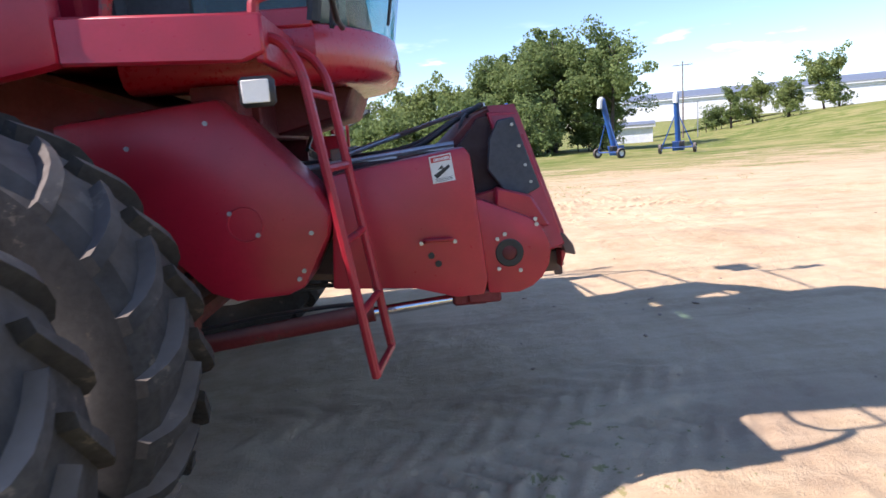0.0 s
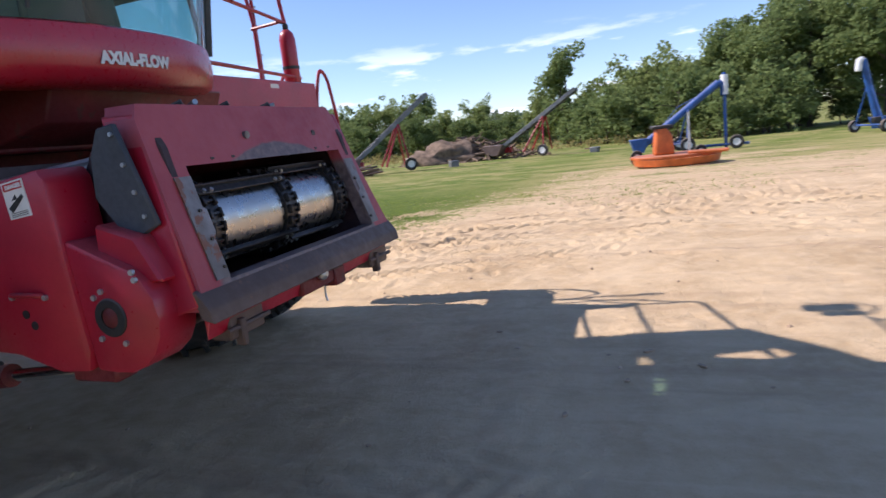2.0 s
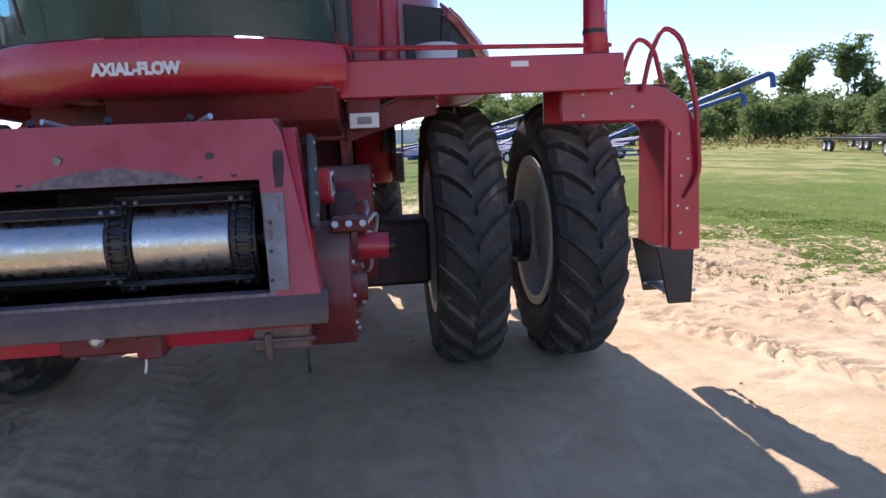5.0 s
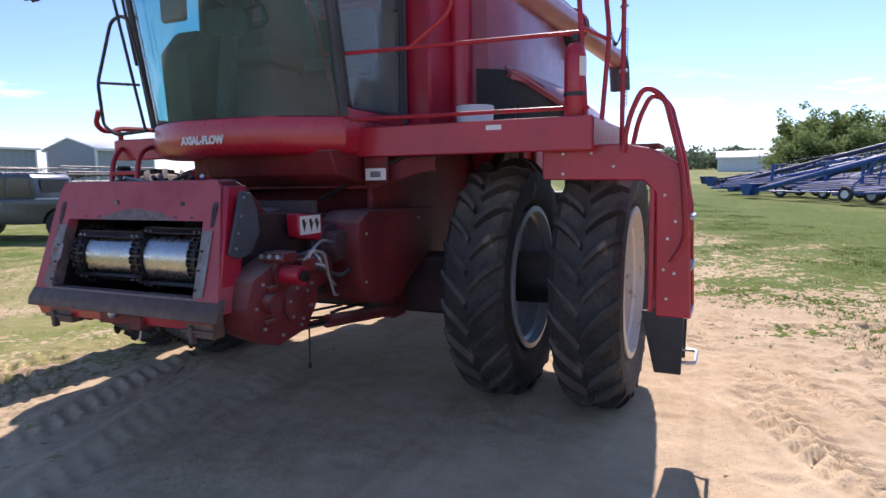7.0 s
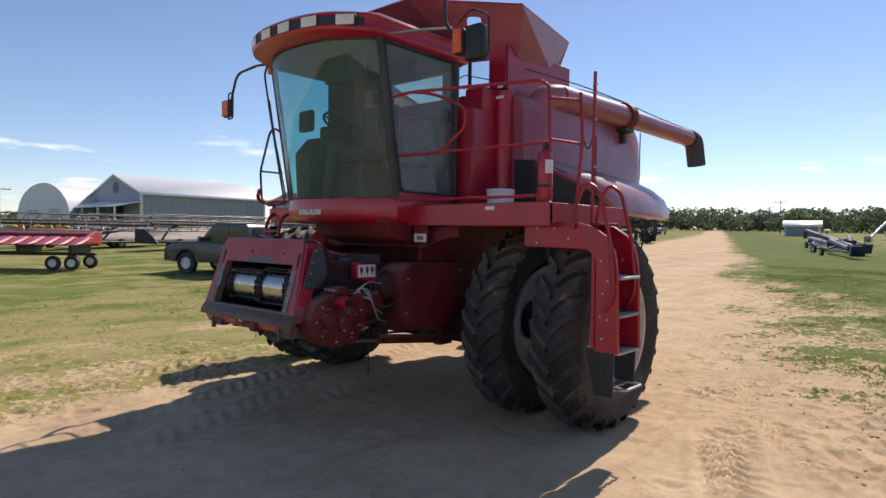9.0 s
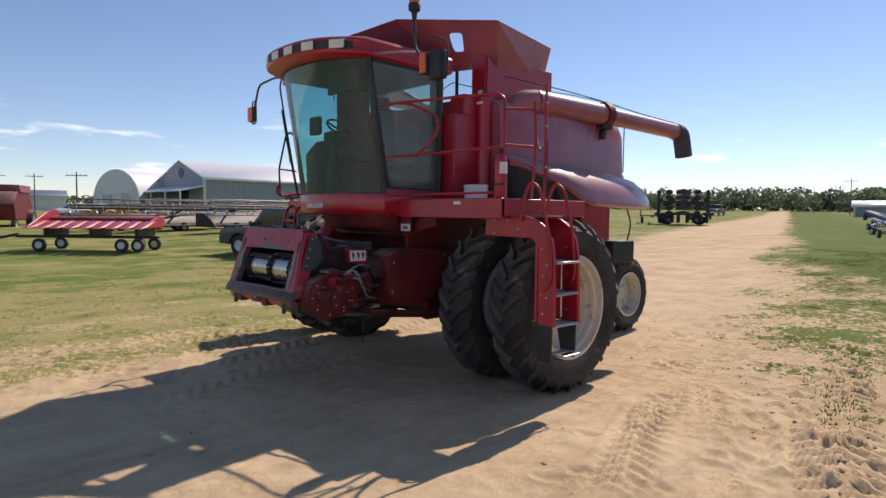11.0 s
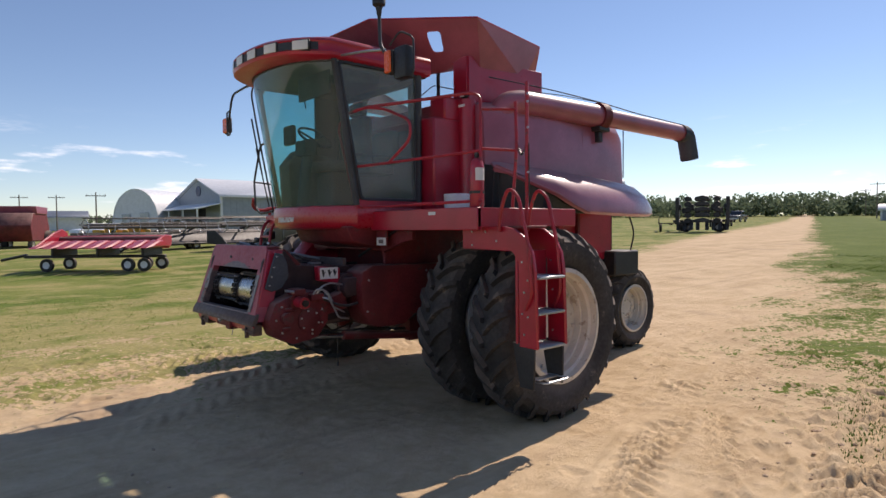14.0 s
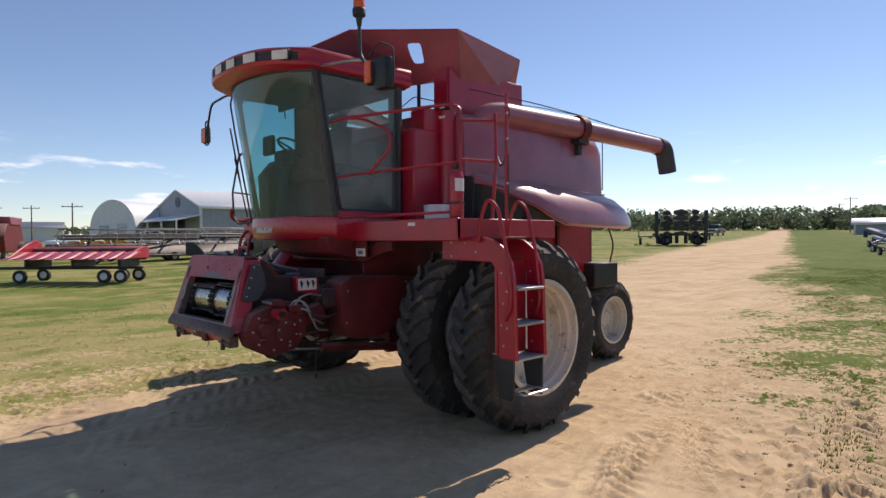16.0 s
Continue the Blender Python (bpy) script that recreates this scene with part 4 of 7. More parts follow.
for k in range(6):
    a = k * math.tau / 6 + 0.3
    part("cover_bolt", tube([(2.50 + 0.095 * math.cos(a), 0.88, 0.98 + 0.095 * math.sin(a)), (2.50 + 0.095 * math.cos(a), 0.896, 0.98 + 0.095 * math.sin(a))], 0.010, sides=6), GALV, gear)
for x, z, w in ((2.70, 1.10, 0.05), (2.74, 0.92, 0.04), (2.36, 1.16, 0.05)):
    part("casting_rib", box(x - w, x + w, 0.84, 0.885, z - 0.018, z + 0.018, 0.008), RED_DARK, gear)
part("bearing_housing", tube([(2.74, 0.84, 1.02), (2.74, 0.915, 1.02)], 0.055, sides=16), RED_DARK, gear)
for pts in ([(2.44, 0.90, 1.22), (2.40, 0.93, 1.30), (2.30, 0.92, 1.33), (2.12, 0.86, 1.30)], [(2.48, 0.90, 1.22), (2.46, 0.96, 1.29), (2.36, 0.97, 1.26), (2.28, 0.94, 1.10), (2.10, 0.86, 1.02)], [(2.40, 0.90, 1.20), (2.32, 0.95, 1.18), (2.20, 0.92, 0.98), (2.02, 0.82, 0.94)]):
    part("steel_pipe", tube(pts, 0.009, radius=0.04), GALV, gear, "bent bright steel pipe")
part("valve_block", box(2.36, 2.50, 0.83, 0.92, 1.17, 1.235, 0.008), RED_DARK, gear)
part("shaft_guard", prism([(1.62, 1.20), (2.06, 1.16), (2.10, 1.24), (2.06, 1.36), (1.62, 1.36)], "y", 0.70, 0.86, 0.03, seg=2), RED_BLACK, feeder)
stub = part("drive_stub", tube([(2.62, 0.64, 1.175), (2.62, 1.01, 1.165)], 0.055, sides=18), RED, feeder, "red shaft housing with hydraulic fittings")
part("stub_flange", tube([(2.62, 0.86, 1.17), (2.62, 0.885, 1.17)], 0.085, sides=18), RED_DARK, stub)
part("coupler_block", box(2.56, 2.68, 0.78, 0.93, 1.235, 1.295, 0.008), RED_DARK, stub)
for y in (0.80, 0.855, 0.91):
    part("coupler", tube([(2.64, y, 1.26), (2.71, y, 1.275)], 0.014, sides=8), GALV, stub)
part("shaft_tip", tube([(2.62, 1.01, 1.165), (2.62, 1.035, 1.165)], 0.032, sides=14), CHAIN, stub)
part("gear_arm", prism([(2.0, 1.05), (2.35, 0.98), (2.36, 1.14), (2.05, 1.24)], "y", 0.68, 0.80, 0.02), RED_DARK, feeder)
part("slip_clutch", lathe([(0.03, 0.66), (0.13, 0.66), (0.13, 0.70), (0.11, 0.72), (0.13, 0.74), (0.13, 0.77), (0.09, 0.78), (0.03, 0.78)], "y", 28, centre=(1.99, 0, 1.27)), RED_BLACK, feeder)
part("drive_guard", prism([(2.08, 1.30), (2.32, 1.34), (2.33, 1.49), (2.08, 1.46)], "y", 0.67, 0.765, 0.01), RED, feeder)
for i, (x, z) in enumerate(((2.42, 1.20), (2.36, 1.24), (2.30, 1.20))):
    part("hydraulic_fitting", tube([(x, 0.80, z), (x - 0.01, 0.87, z + 0.03), (x - 0.05, 0.90, z + 0.02 - 0.05 * i)], 0.011, radius=0.02), GALV, feeder)
part("hydraulic_hose", tube([(2.36, 0.88, 1.18), (2.15, 0.93, 1.08), (1.9, 0.85, 1.1), (1.5, 0.6, 1.2)], 0.014, radius=0.15), BLACK, feeder)
bm = tube([(2.0, 0.56, 0.95), (2.0, 0.565, 0.7), (2.0, 0.561, 0.45)], 0.006, radius=0.05)
tube([(2.0, 0.561, 0.45), (2.0, 0.561, 0.41)], 0.011, bm)
part("dangling_hose", bm, BLACK, feeder)
for pts, r in (([(1.6, -0.45, 0.86), (2.3, -0.4, 0.80)], 0.012), ([(1.5, 0.35, 0.86), (2.4, 0.3, 0.82)], 0.014), ([(1.4, 0.1, 0.80), (1.9, 0.3, 0.74), (2.3, 0.62, 0.78)], 0.010), ([(1.5, 0.5, 0.75), (1.75, 0.2, 0.70), (2.1, 0.0, 0.80)], 0.010),
               ([(1.2, 0.9, 0.92), (1.45, 0.7, 0.72), (1.8, 0.45, 0.70), (2.2, 0.35, 0.80)], 0.012), ([(1.3, -0.2, 0.84), (1.6, 0.15, 0.68), (1.95, 0.55, 0.72), (2.3, 0.7, 0.86)], 0.009)):
    part("under_pipe", tube(pts, r, radius=0.15), BLACK, feeder)
# decal of the gearbox side
plate = part("warning_decal", box(2.11, 2.315, 0.766, 0.770, 1.355, 1.470, 0.001), DECAL, feeder, "white warning decal with black pictures")
bm = bmesh.new()
for x in (2.145, 2.205, 2.275):
    prism([(x - 0.026, 1.435), (x - 0.008, 1.422), (x, 1.452), (x + 0.024, 1.445), (x + 0.012, 1.40), (x + 0.002, 1.372), (x - 0.008, 1.405)], "y", 0.769, 0.772, 0, bm)
part("print", bm, DECAL_BLACK, plate)
sticker = part("danger_decal", prism([(2.368, 1.483), (2.467, 1.496), (2.481, 1.373), (2.380, 1.362)], "y", -0.8535, -0.850, 0.0), DECAL, cover, "white and red danger sticker")
part("print", prism([(2.374, 1.478), (2.462, 1.490), (2.464, 1.466), (2.377, 1.455)], "y", -0.8548, -0.8530, 0.0), DECAL_RED, sticker)
lettering("wording", "DANGER", 0.0125, Matrix.Translation((2.424, -0.8550, 1.4715)) @ Matrix.Rotation(radians(90), 4, "X") @ Matrix.Rotation(radians(7.5), 4, "Z"), DECAL, sticker, 1.05, 0.0004)
bm = prism([(2.385, 1.40), (2.40, 1.41), (2.455, 1.445), (2.462, 1.435), (2.42, 1.40), (2.40, 1.385)], "y", -0.8548, -0.8530, 0.0)
prism([(2.405, 1.425), (2.425, 1.445), (2.432, 1.428)], "y", -0.8548, -0.8530, 0.0, bm)
part("pictogram", bm, DECAL_BLACK, sticker)
bm = bmesh.new()
for k in range(3):
    prism([(2.392, 1.381 - k * 0.006 + 0.002), (2.470, 1.391 - k * 0.006 + 0.002), (2.470, 1.389 - k * 0.006 + 0.002), (2.392, 1.379 - k * 0.006 + 0.002)], "y", -0.8546, -0.8530, 0.0, bm)
part("small_print", bm, DECAL_BLACK, sticker)


# cab
cab = thing("cab", label="glazed operator's cab with a curved green-tinted windscreen")
cab.parent = combine
cab.matrix_basis = Matrix.Translation((0, 0, 1.98 * 0.028)) @ Matrix.Diagonal((1, 1, 0.972, 1))
CW = 0.84


def nose(z):
    return 2.235 + max(0, z - 2.05) * 0.165


def outline(z, out=0.0, n=17, back=1.08, w=CW):
    """Plan of the cab at a height: from its right rear round the curved front to its left rear."""
    pts = [(back, -w - out)]
    for k in range(n):
        y = -w + 2 * w * k / (n - 1)
        x = nose(z) - 0.33 * abs(y / w) ** 2.6
        nx_, ny_ = 1.0, (0.33 * 2.6 * abs(y / w) ** 1.6 / w) * (1 if y > 0 else -1)
        le = math.hypot(nx_, ny_)
        pts.append((x + out * nx_ / le, y + out * ny_ / le))
    pts.append((back, w + out))
    return pts


rows = []
for z, out in ((2.10, 0.0), (2.09, 0.016), (2.04, 0.024), (1.98, 0.026), (1.925, 0.020), (1.88, 0.0), (1.855, -0.04), (1.845, -0.11), (1.86, -0.30)):
    rows.append([(x, y, z) for x, y in outline(2.05, out)])
part("skirt", sheet(rows, 0.006), RED_GLOSS, cab, "rounded glossy red cab skirt")
part("floor", prism(outline(2.05, -0.06), "z", 1.92, 2.10, 0.004), CAB_DARK, cab)
name_letters = lettering("lettering", "AXIAL-FLOW", 0.052, Matrix.Translation((nose(2.0) + 0.029, -0.045, 1.955)) @ Matrix.Rotation(radians(90), 4, "Z") @ Matrix.Rotation(radians(90), 4, "X"), DECAL, cab, 0.88, label="bold white block lettering")
for v in name_letters.data.vertices:
    v.co.z -= 0.33 * abs((v.co.x - 0.045) / CW) ** 2.6          # follows the curve of the skirt
glass_rows = [[(x, y, z) for x, y in outline(z, 0.0, 21)[1:-1]] for z in np.linspace(2.10, 3.58, 7)]
part("windscreen", sheet(glass_rows, 0.0), CAB_GLASS, cab, "tall curved green-tinted windscreen")
for s in (-1, 1):
    pillar = [(outline(z, 0.012, 21)[1 if s < 0 else -2]) for z in (2.10, 2.85, 3.58)]
    part("pillar", tube([(x, y, z) for (x, y), z in zip(pillar, (2.10, 2.85, 3.60))], 0.032, sides=8), CAB_DARK, cab)
    part("rear_pillar", tube([(1.12, s * CW, 2.1), (1.10, s * CW, 3.6)], 0.045, sides=8), CAB_DARK, cab)
    part("side_sill", box(1.08, 1.92, s * CW - 0.03, s * CW + 0.03, 2.08, 2.16, 0.008), RED, cab)
# right window, left door
part("side_panel", box(1.10, 1.42, -CW - 0.02, -CW + 0.02, 2.1, 3.58, 0.006), CAB_DARK, cab)
part("side_window", sheet([[(1.42, -CW, z), (nose(z) - 0.345, -CW, z)] for z in (2.14, 2.85, 3.58)], 0.0), CAB_GLASS, cab)
door = part("door", sheet([[(1.13, CW + 0.012, z), (nose(z) - 0.345, CW + 0.012, z)] for z in (2.14, 2.85, 3.58)], 0.0), DOOR_GLASS, cab, "dusty glazed cab door")
bm = tube([(1.16, CW + 0.02, 2.16), (1.88, CW + 0.02, 2.16), (2.12, CW + 0.02, 3.56), (1.14, CW + 0.02, 3.56), (1.16, CW + 0.02, 2.16)], 0.018, sides=6, radius=0.06)
part("seal", bm, BLACK, door)
part("handle", tube([(1.25, CW + 0.02, 2.93), (1.25, CW + 0.06, 2.93), (1.25, CW + 0.06, 3.05), (1.25, CW + 0.02, 3.05)], 0.011, radius=0.02), BLACK, door)
part("inner_bar", box(1.16, 1.92, CW - 0.02, CW - 0.005, 2.62, 2.65, 0.004), CAB_DARK, door)
# rear wall with its window
bm = box(1.06, 1.10, -CW, CW, 2.08, 2.98, 0.006)
box(1.06, 1.10, -CW, CW, 3.48, 3.62, 0.006, bm)
box(1.06, 1.10, -CW, -0.60, 2.98, 3.48, 0.006, bm)
box(1.06, 1.10, 0.66, CW, 2.98, 3.48, 0.006, bm)
part("rear_wall", bm, CAB_DARK, cab)
part("rear_window", sheet([[(1.08, -0.60, 2.98), (1.08, 0.66, 2.98)], [(1.08, -0.60, 3.48), (1.08, 0.66, 3.48)]], 0.0), CAB_BACK_GLASS, cab)
# roof with its brow of lamps
def roof_line(out, n=21, back=0.98):
    """The cab's outline drawn out over the windscreen, and hardly at all over its sides."""
    wide = outline(3.6, out, n, back=back)
    slim = outline(3.6, out * 0.45, n, back=back)
    pts = []
    for (xa, ya), (xb, yb) in zip(wide, slim):
        k = min(1, abs(yb) / (CW + 0.02)) ** 5
        pts.append((xa + (xb - xa) * k, ya + (yb - ya) * k))
    return pts


rows = []
for z, out in ((3.575, -0.03), (3.58, 0.14), (3.60, 0.20), (3.632, 0.21), (3.645, 0.188), (3.725, 0.188), (3.738, 0.205), (3.765, 0.18), (3.79, 0.08), (3.805, -0.06), (3.815, -0.32)):
    rows.append([(x, y, z - 0.012 * max(0, 1.9 - x)) for x, y in roof_line(out)])
roof = part("roof", sheet(rows, 0.006), RED, cab, "red cab roof with a rounded brow")
part("roof_deck", prism(roof_line(-0.25, 15), "z", 3.76, 3.793, 0.004), RED_FADED, cab)
part("headlining", prism(outline(3.6, 0.0, 15, back=0.98), "z", 3.555, 3.572, 0.004), CAB_DARK, cab)
part("lamp_band", sheet([[(x, y, z) for x, y in roof_line(0.194)[2:-2]] for z in (3.646, 3.724)], 0.003), BLACK, roof, "black recessed band behind the lamps")
for y in (-0.69, -0.43, -0.16, 0.11, 0.38, 0.64):
    slope = math.atan(0.33 * 2.6 * abs(y / CW) ** 1.6 / CW) * (1 if y > 0 else -1)
    reach = 0.192 * (1 - 0.55 * abs(y / CW) ** 5)
    x = nose(3.6) - 0.33 * abs(y / CW) ** 2.6 + reach * math.cos(slope)
    m = Matrix.Translation((x, y + reach * math.sin(slope), 3.685)) @ Matrix.Rotation(slope, 4, "Z")
    lamp = part("work_lamp", box(-0.035, 0.008, -0.098, 0.098, -0.058, 0.058, 0.01), BLACK, cab, at=m)
    part("lens", box(0.004, 0.013, -0.084, 0.084, -0.046, 0.046, 0.006), LAMP_LENS, lamp, "cream ribbed lamp lens")
part("corner_lamp", box(2.04, 2.14, -1.02, -0.94, 3.54, 3.63, 0.015), AMBER, cab, "small amber corner lamp")
# inside
seat = part("seat", box(1.38, 1.86, -0.25, 0.25, 2.52, 2.64, 0.05, seg=3), CAB_CLOTH, cab)
part("backrest", merged(box(1.28, 1.42, -0.24, 0.24, 2.60, 3.18, 0.05, seg=3), box(1.27, 1.38, -0.13, 0.13, 3.2, 3.36, 0.04, seg=3)), CAB_CLOTH, cab)
part("seat_base", box(1.42, 1.80, -0.18, 0.18, 2.10, 2.52, 0.03), CAB_DARK, cab)
part("console", prism([(1.4, 2.10), (2.02, 2.10), (2.05, 2.62), (1.9, 2.80), (1.4, 2.72)], "y", -0.62, -0.36, 0.04, seg=2), CAB_DARK, cab)
part("monitor", box(1.86, 1.92, -0.74, -0.50, 2.88, 3.12, 0.02), BLACK, cab)
part("passenger_seat", merged(box(1.35, 1.70, 0.36, 0.74, 2.45, 2.56, 0.04, seg=2), box(1.28, 1.38, 0.36, 0.74, 2.56, 2.95, 0.04, seg=2)), CAB_CLOTH, cab)
part("steering_column", tube([(2.08, 0, 2.10), (2.0, 0, 2.70), (1.93, 0, 2.86)], 0.06, sides=10, radius=0.1), CAB_DARK, cab)
part("instrument_pod", box(1.95, 2.10, -0.12, 0.12, 2.68, 2.86, 0.04, seg=2), CAB_DARK, cab)
wheel_m = Matrix.Translation((1.90, 0, 2.90)) @ Matrix.Rotation(radians(-28), 4, "Y")
bm = tube([(0.20 * math.cos(a), 0.20 * math.sin(a), 0) for a in np.linspace(0, math.tau, 29)], 0.014, sides=8, caps=False)
for a in (90, 210, 330):
    tube([(0, 0, -0.03), (0.19 * math.cos(radians(a)), 0.19 * math.sin(radians(a)), 0)], 0.012, bm)
part("steering_wheel", bm, BLACK, cab, at=wheel_m)
bm = bmesh.new()
for y, l in ((-0.1, 0.25), (-0.05, 0.33), (0.0, 0.22)):
    tube([(2.0, y, 3.56), (2.02, y + 0.02, 3.56 - l * 0.5), (1.99, y + 0.01, 3.56 - l)], 0.007, bm, radius=0.05)
part("hanging_cords", bm, BLACK, cab)
part("sun_visor", box(2.02, 2.05, -0.1, 0.55, 3.30, 3.56, 0.01), CAB_DARK, cab)
part("radio_pod", box(1.5, 1.9, 0.2, 0.7, 3.44, 3.56, 0.02), CAB_DARK, cab)
# wipers, grab bar
part("wiper", tube([(2.23, -0.50, 2.12), (2.31, -0.52, 2.55), (2.35, -0.55, 2.8)], 0.008, radius=0.1), BLACK, cab)
part("wiper_blade", tube([(2.26, -0.60, 2.50), (2.375, -0.60, 3.15)], 0.010), BLACK, cab)

# mirrors and beacon
part("mirror_arm", tube([(2.10, -0.80, 3.57), (2.16, -1.15, 3.62), (2.18, -1.58, 3.58), (2.18, -1.73, 3.24)], 0.014, radius=0.10), BLACK, combine)
mirror = part("mirror", box(2.10, 2.15, -1.96, -1.79, 3.12, 3.33, 0.015), BLACK, combine)
part("lens", box(2.148, 2.17, -1.955, -1.81, 3.13, 3.32, 0.01), AMBER, mirror)
part("mirror_frame", tube([(2.18, -1.77, 3.08), (2.18, -1.67, 3.08), (2.18, -1.67, 3.38), (2.18, -1.77, 3.38), (2.18, -1.77, 3.08)], 0.010, radius=0.04), BLACK, combine)
part("mirror_arm", tube([(2.10, 0.80, 3.58), (2.16, 1.4, 3.49), (2.20, 1.75, 3.42)], 0.012, radius=0.10), GALV, combine)
mirror = part("mirror", box(2.12, 2.22, 1.90, 2.06, 3.13, 3.40, 0.02, seg=2), BLACK, combine, "black mirror housing")
part("glass", box(2.114, 2.119, 1.92, 2.04, 3.15, 3.38, 0.001), MIRROR, mirror)
lamp = part("turn_lamp", box(2.15, 2.23, 1.79, 1.89, 3.19, 3.39, 0.012), BLACK, combine)
part("lens", box(2.228, 2.25, 1.795, 1.885, 3.195, 3.385, 0.010), AMBER, lamp, "amber turn lamp lens")
part("mirror_stay", tube([(2.16, 2.07, 3.14), (2.16, 2.10, 3.18), (2.16, 2.10, 3.46), (2.18, 1.94, 3.54), (2.2, 1.82, 3.44)], 0.009, radius=0.05), BLACK, combine)
beacon = part("beacon", lathe([(0.0, 4.02), (0.030, 4.015), (0.046, 3.98), (0.052, 3.86), (0.052, 3.85)], "z", 20, centre=(2.2, 1.67, 0.035)), AMBER, combine, "orange flashing beacon on a pole")
part("base", lathe([(0.054, 3.852), (0.060, 3.84), (0.057, 3.79), (0.03, 3.77), (0.02, 3.70)], "z", 18, centre=(2.2, 1.67, 0.035)), BLACK, beacon)
part("pole", tube([(2.2, 1.67, 3.78), (2.2, 1.68, 3.48), (2.2, 1.75, 3.39)], 0.016, radius=0.04), BLACK, beacon)

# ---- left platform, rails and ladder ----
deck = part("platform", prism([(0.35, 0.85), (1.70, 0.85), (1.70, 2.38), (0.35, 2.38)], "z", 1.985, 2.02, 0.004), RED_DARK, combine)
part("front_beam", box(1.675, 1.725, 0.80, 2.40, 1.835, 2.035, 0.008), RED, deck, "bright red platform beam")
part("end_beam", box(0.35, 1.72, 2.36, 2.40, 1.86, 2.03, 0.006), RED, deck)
# under the platform the lack of light is put into the dark red
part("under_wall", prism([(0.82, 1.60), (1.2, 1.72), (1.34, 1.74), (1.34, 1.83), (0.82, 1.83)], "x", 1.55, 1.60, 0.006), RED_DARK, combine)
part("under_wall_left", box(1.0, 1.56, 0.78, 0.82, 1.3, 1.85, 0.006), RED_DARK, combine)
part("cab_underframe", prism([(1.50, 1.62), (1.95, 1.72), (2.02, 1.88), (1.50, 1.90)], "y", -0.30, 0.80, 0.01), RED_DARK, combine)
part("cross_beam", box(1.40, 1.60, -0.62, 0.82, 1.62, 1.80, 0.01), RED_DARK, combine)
d = part("notice", box(1.680, 1.684, 0.85, 1.01, 1.68, 1.76, 0.001), DECAL, combine, "white notice")
part("bracket", box(1.66, 1.68, 0.84, 1.02, 1.67, 1.84, 0.003), RED_DARK, d)
part("print", box(1.683, 1.686, 0.89, 0.97, 1.70, 1.74, 0.0), WORN, d)
d = part("notice", box(1.724, 1.729, 1.75, 1.85, 1.975, 2.005, 0.001), DECAL, deck)
R = 0.0155
bm = tube([(1.92, 0.84, 2.04), (1.99, 0.62, 2.91), (1.97, 0.74, 3.02), (1.90, 0.98, 3.065), (1.56, 2.18, 3.06), (1.54, 2.26, 3.01), (1.62, 2.34, 2.02)], R, radius=0.09)
tube([(1.95, 0.74, 2.48), (1.58, 2.30, 2.53)], R * 0.85, bm)
tube([(1.90, 0.88, 2.07), (1.62, 2.36, 2.09)], R * 0.85, bm)
part("platform_rail", bm, RED_RAIL, combine, "red tubular safety rail")
bm = tube([(1.90, 1.02, 3.06), (1.84, 1.22, 3.03), (1.77, 1.55, 2.88), (1.77, 1.55, 2.70), (1.83, 1.29, 2.50)], R * 0.9, radius=0.10)
part("gate_bow", bm, RED_RAIL, combine)
bm = tube([(1.55, 2.28, 2.90), (1.18, 2.36, 2.93)], R * 0.85)
part("side_rail", bm, RED_RAIL, combine)
part("side_rail", tube([(1.58, 2.31, 2.55), (1.20, 2.39, 2.55)], R * 0.85), RED_RAIL, combine)
part("post", tube([(1.24, 2.36, 2.02), (1.22, 2.40, 2.58), (1.18, 2.35, 3.0)], R, radius=0.1), RED_RAIL, combine)
post = part("gate_post", tube([(1.18, 2.48, 1.86), (1.17, 2.48, 3.16)], R), RED_RAIL, combine)
for z in (2.35, 2.75, 2.98, 3.05):
    part("bolt", tube([(1.16, 2.46, z), (1.185, 2.505, z)], 0.012, sides=6), GALV, post)
bm = bmesh.new()
for k in range(15):
    a = Vector((1.22, 2.40, 2.62)).lerp(Vector((1.17, 2.47, 2.61)), k / 14) - Vector((0, 0, 0.10 * math.sin(math.pi * k / 14)))
    tube([a + Vector((0.010 * math.cos(q), 0.006 * math.sin(q), 0.012 * math.sin(q))) for q in np.linspace(0, math.tau, 7)], 0.003, bm, 4, caps=False)
for k in range(22):
    a = Vector((1.17, 2.50, 2.60 - 0.022 * k))
    tube([a + Vector((0.004 * math.cos(q), 0.008 * math.cos(q), 0.013 * math.sin(q))) for q in np.linspace(0, math.tau, 7)], 0.003, bm, 4, caps=False)
part("safety_chain", bm, CHAIN, combine)
EX, EY = 1.60, 2.27
ext = part("fire_extinguisher", lathe([(0.0, 2.475), (0.03, 2.465), (0.055, 2.435), (0.064, 2.39), (0.064, 2.05), (0.055, 2.03), (0.0, 2.03)], "z", 20, centre=(EX, EY, 0)), RED, combine, "red fire extinguisher standing at the rail")
own = bmesh.new()
ring = [(EX + 0.0655 * math.cos(a), EY + 0.0655 * math.sin(a)) for a in np.linspace(0.6, 2.6, 9)]
grid = [[own.verts.new((x, y, z)) for x, y in ring] for z in (2.27, 2.38)]
for k in range(8):
    own.faces.new((grid[0][k], grid[0][k + 1], grid[1][k + 1], grid[1][k]))
part("label", own, DECAL, ext, "pale printed label")
part("valve", merged(box(EX - 0.02, EX + 0.02, EY - 0.02, EY + 0.02, 2.47, 2.515, 0.008), tube([(EX, EY, 2.51), (EX - 0.06, EY - 0.02, 2.545)], 0.010)), BLACK, ext)
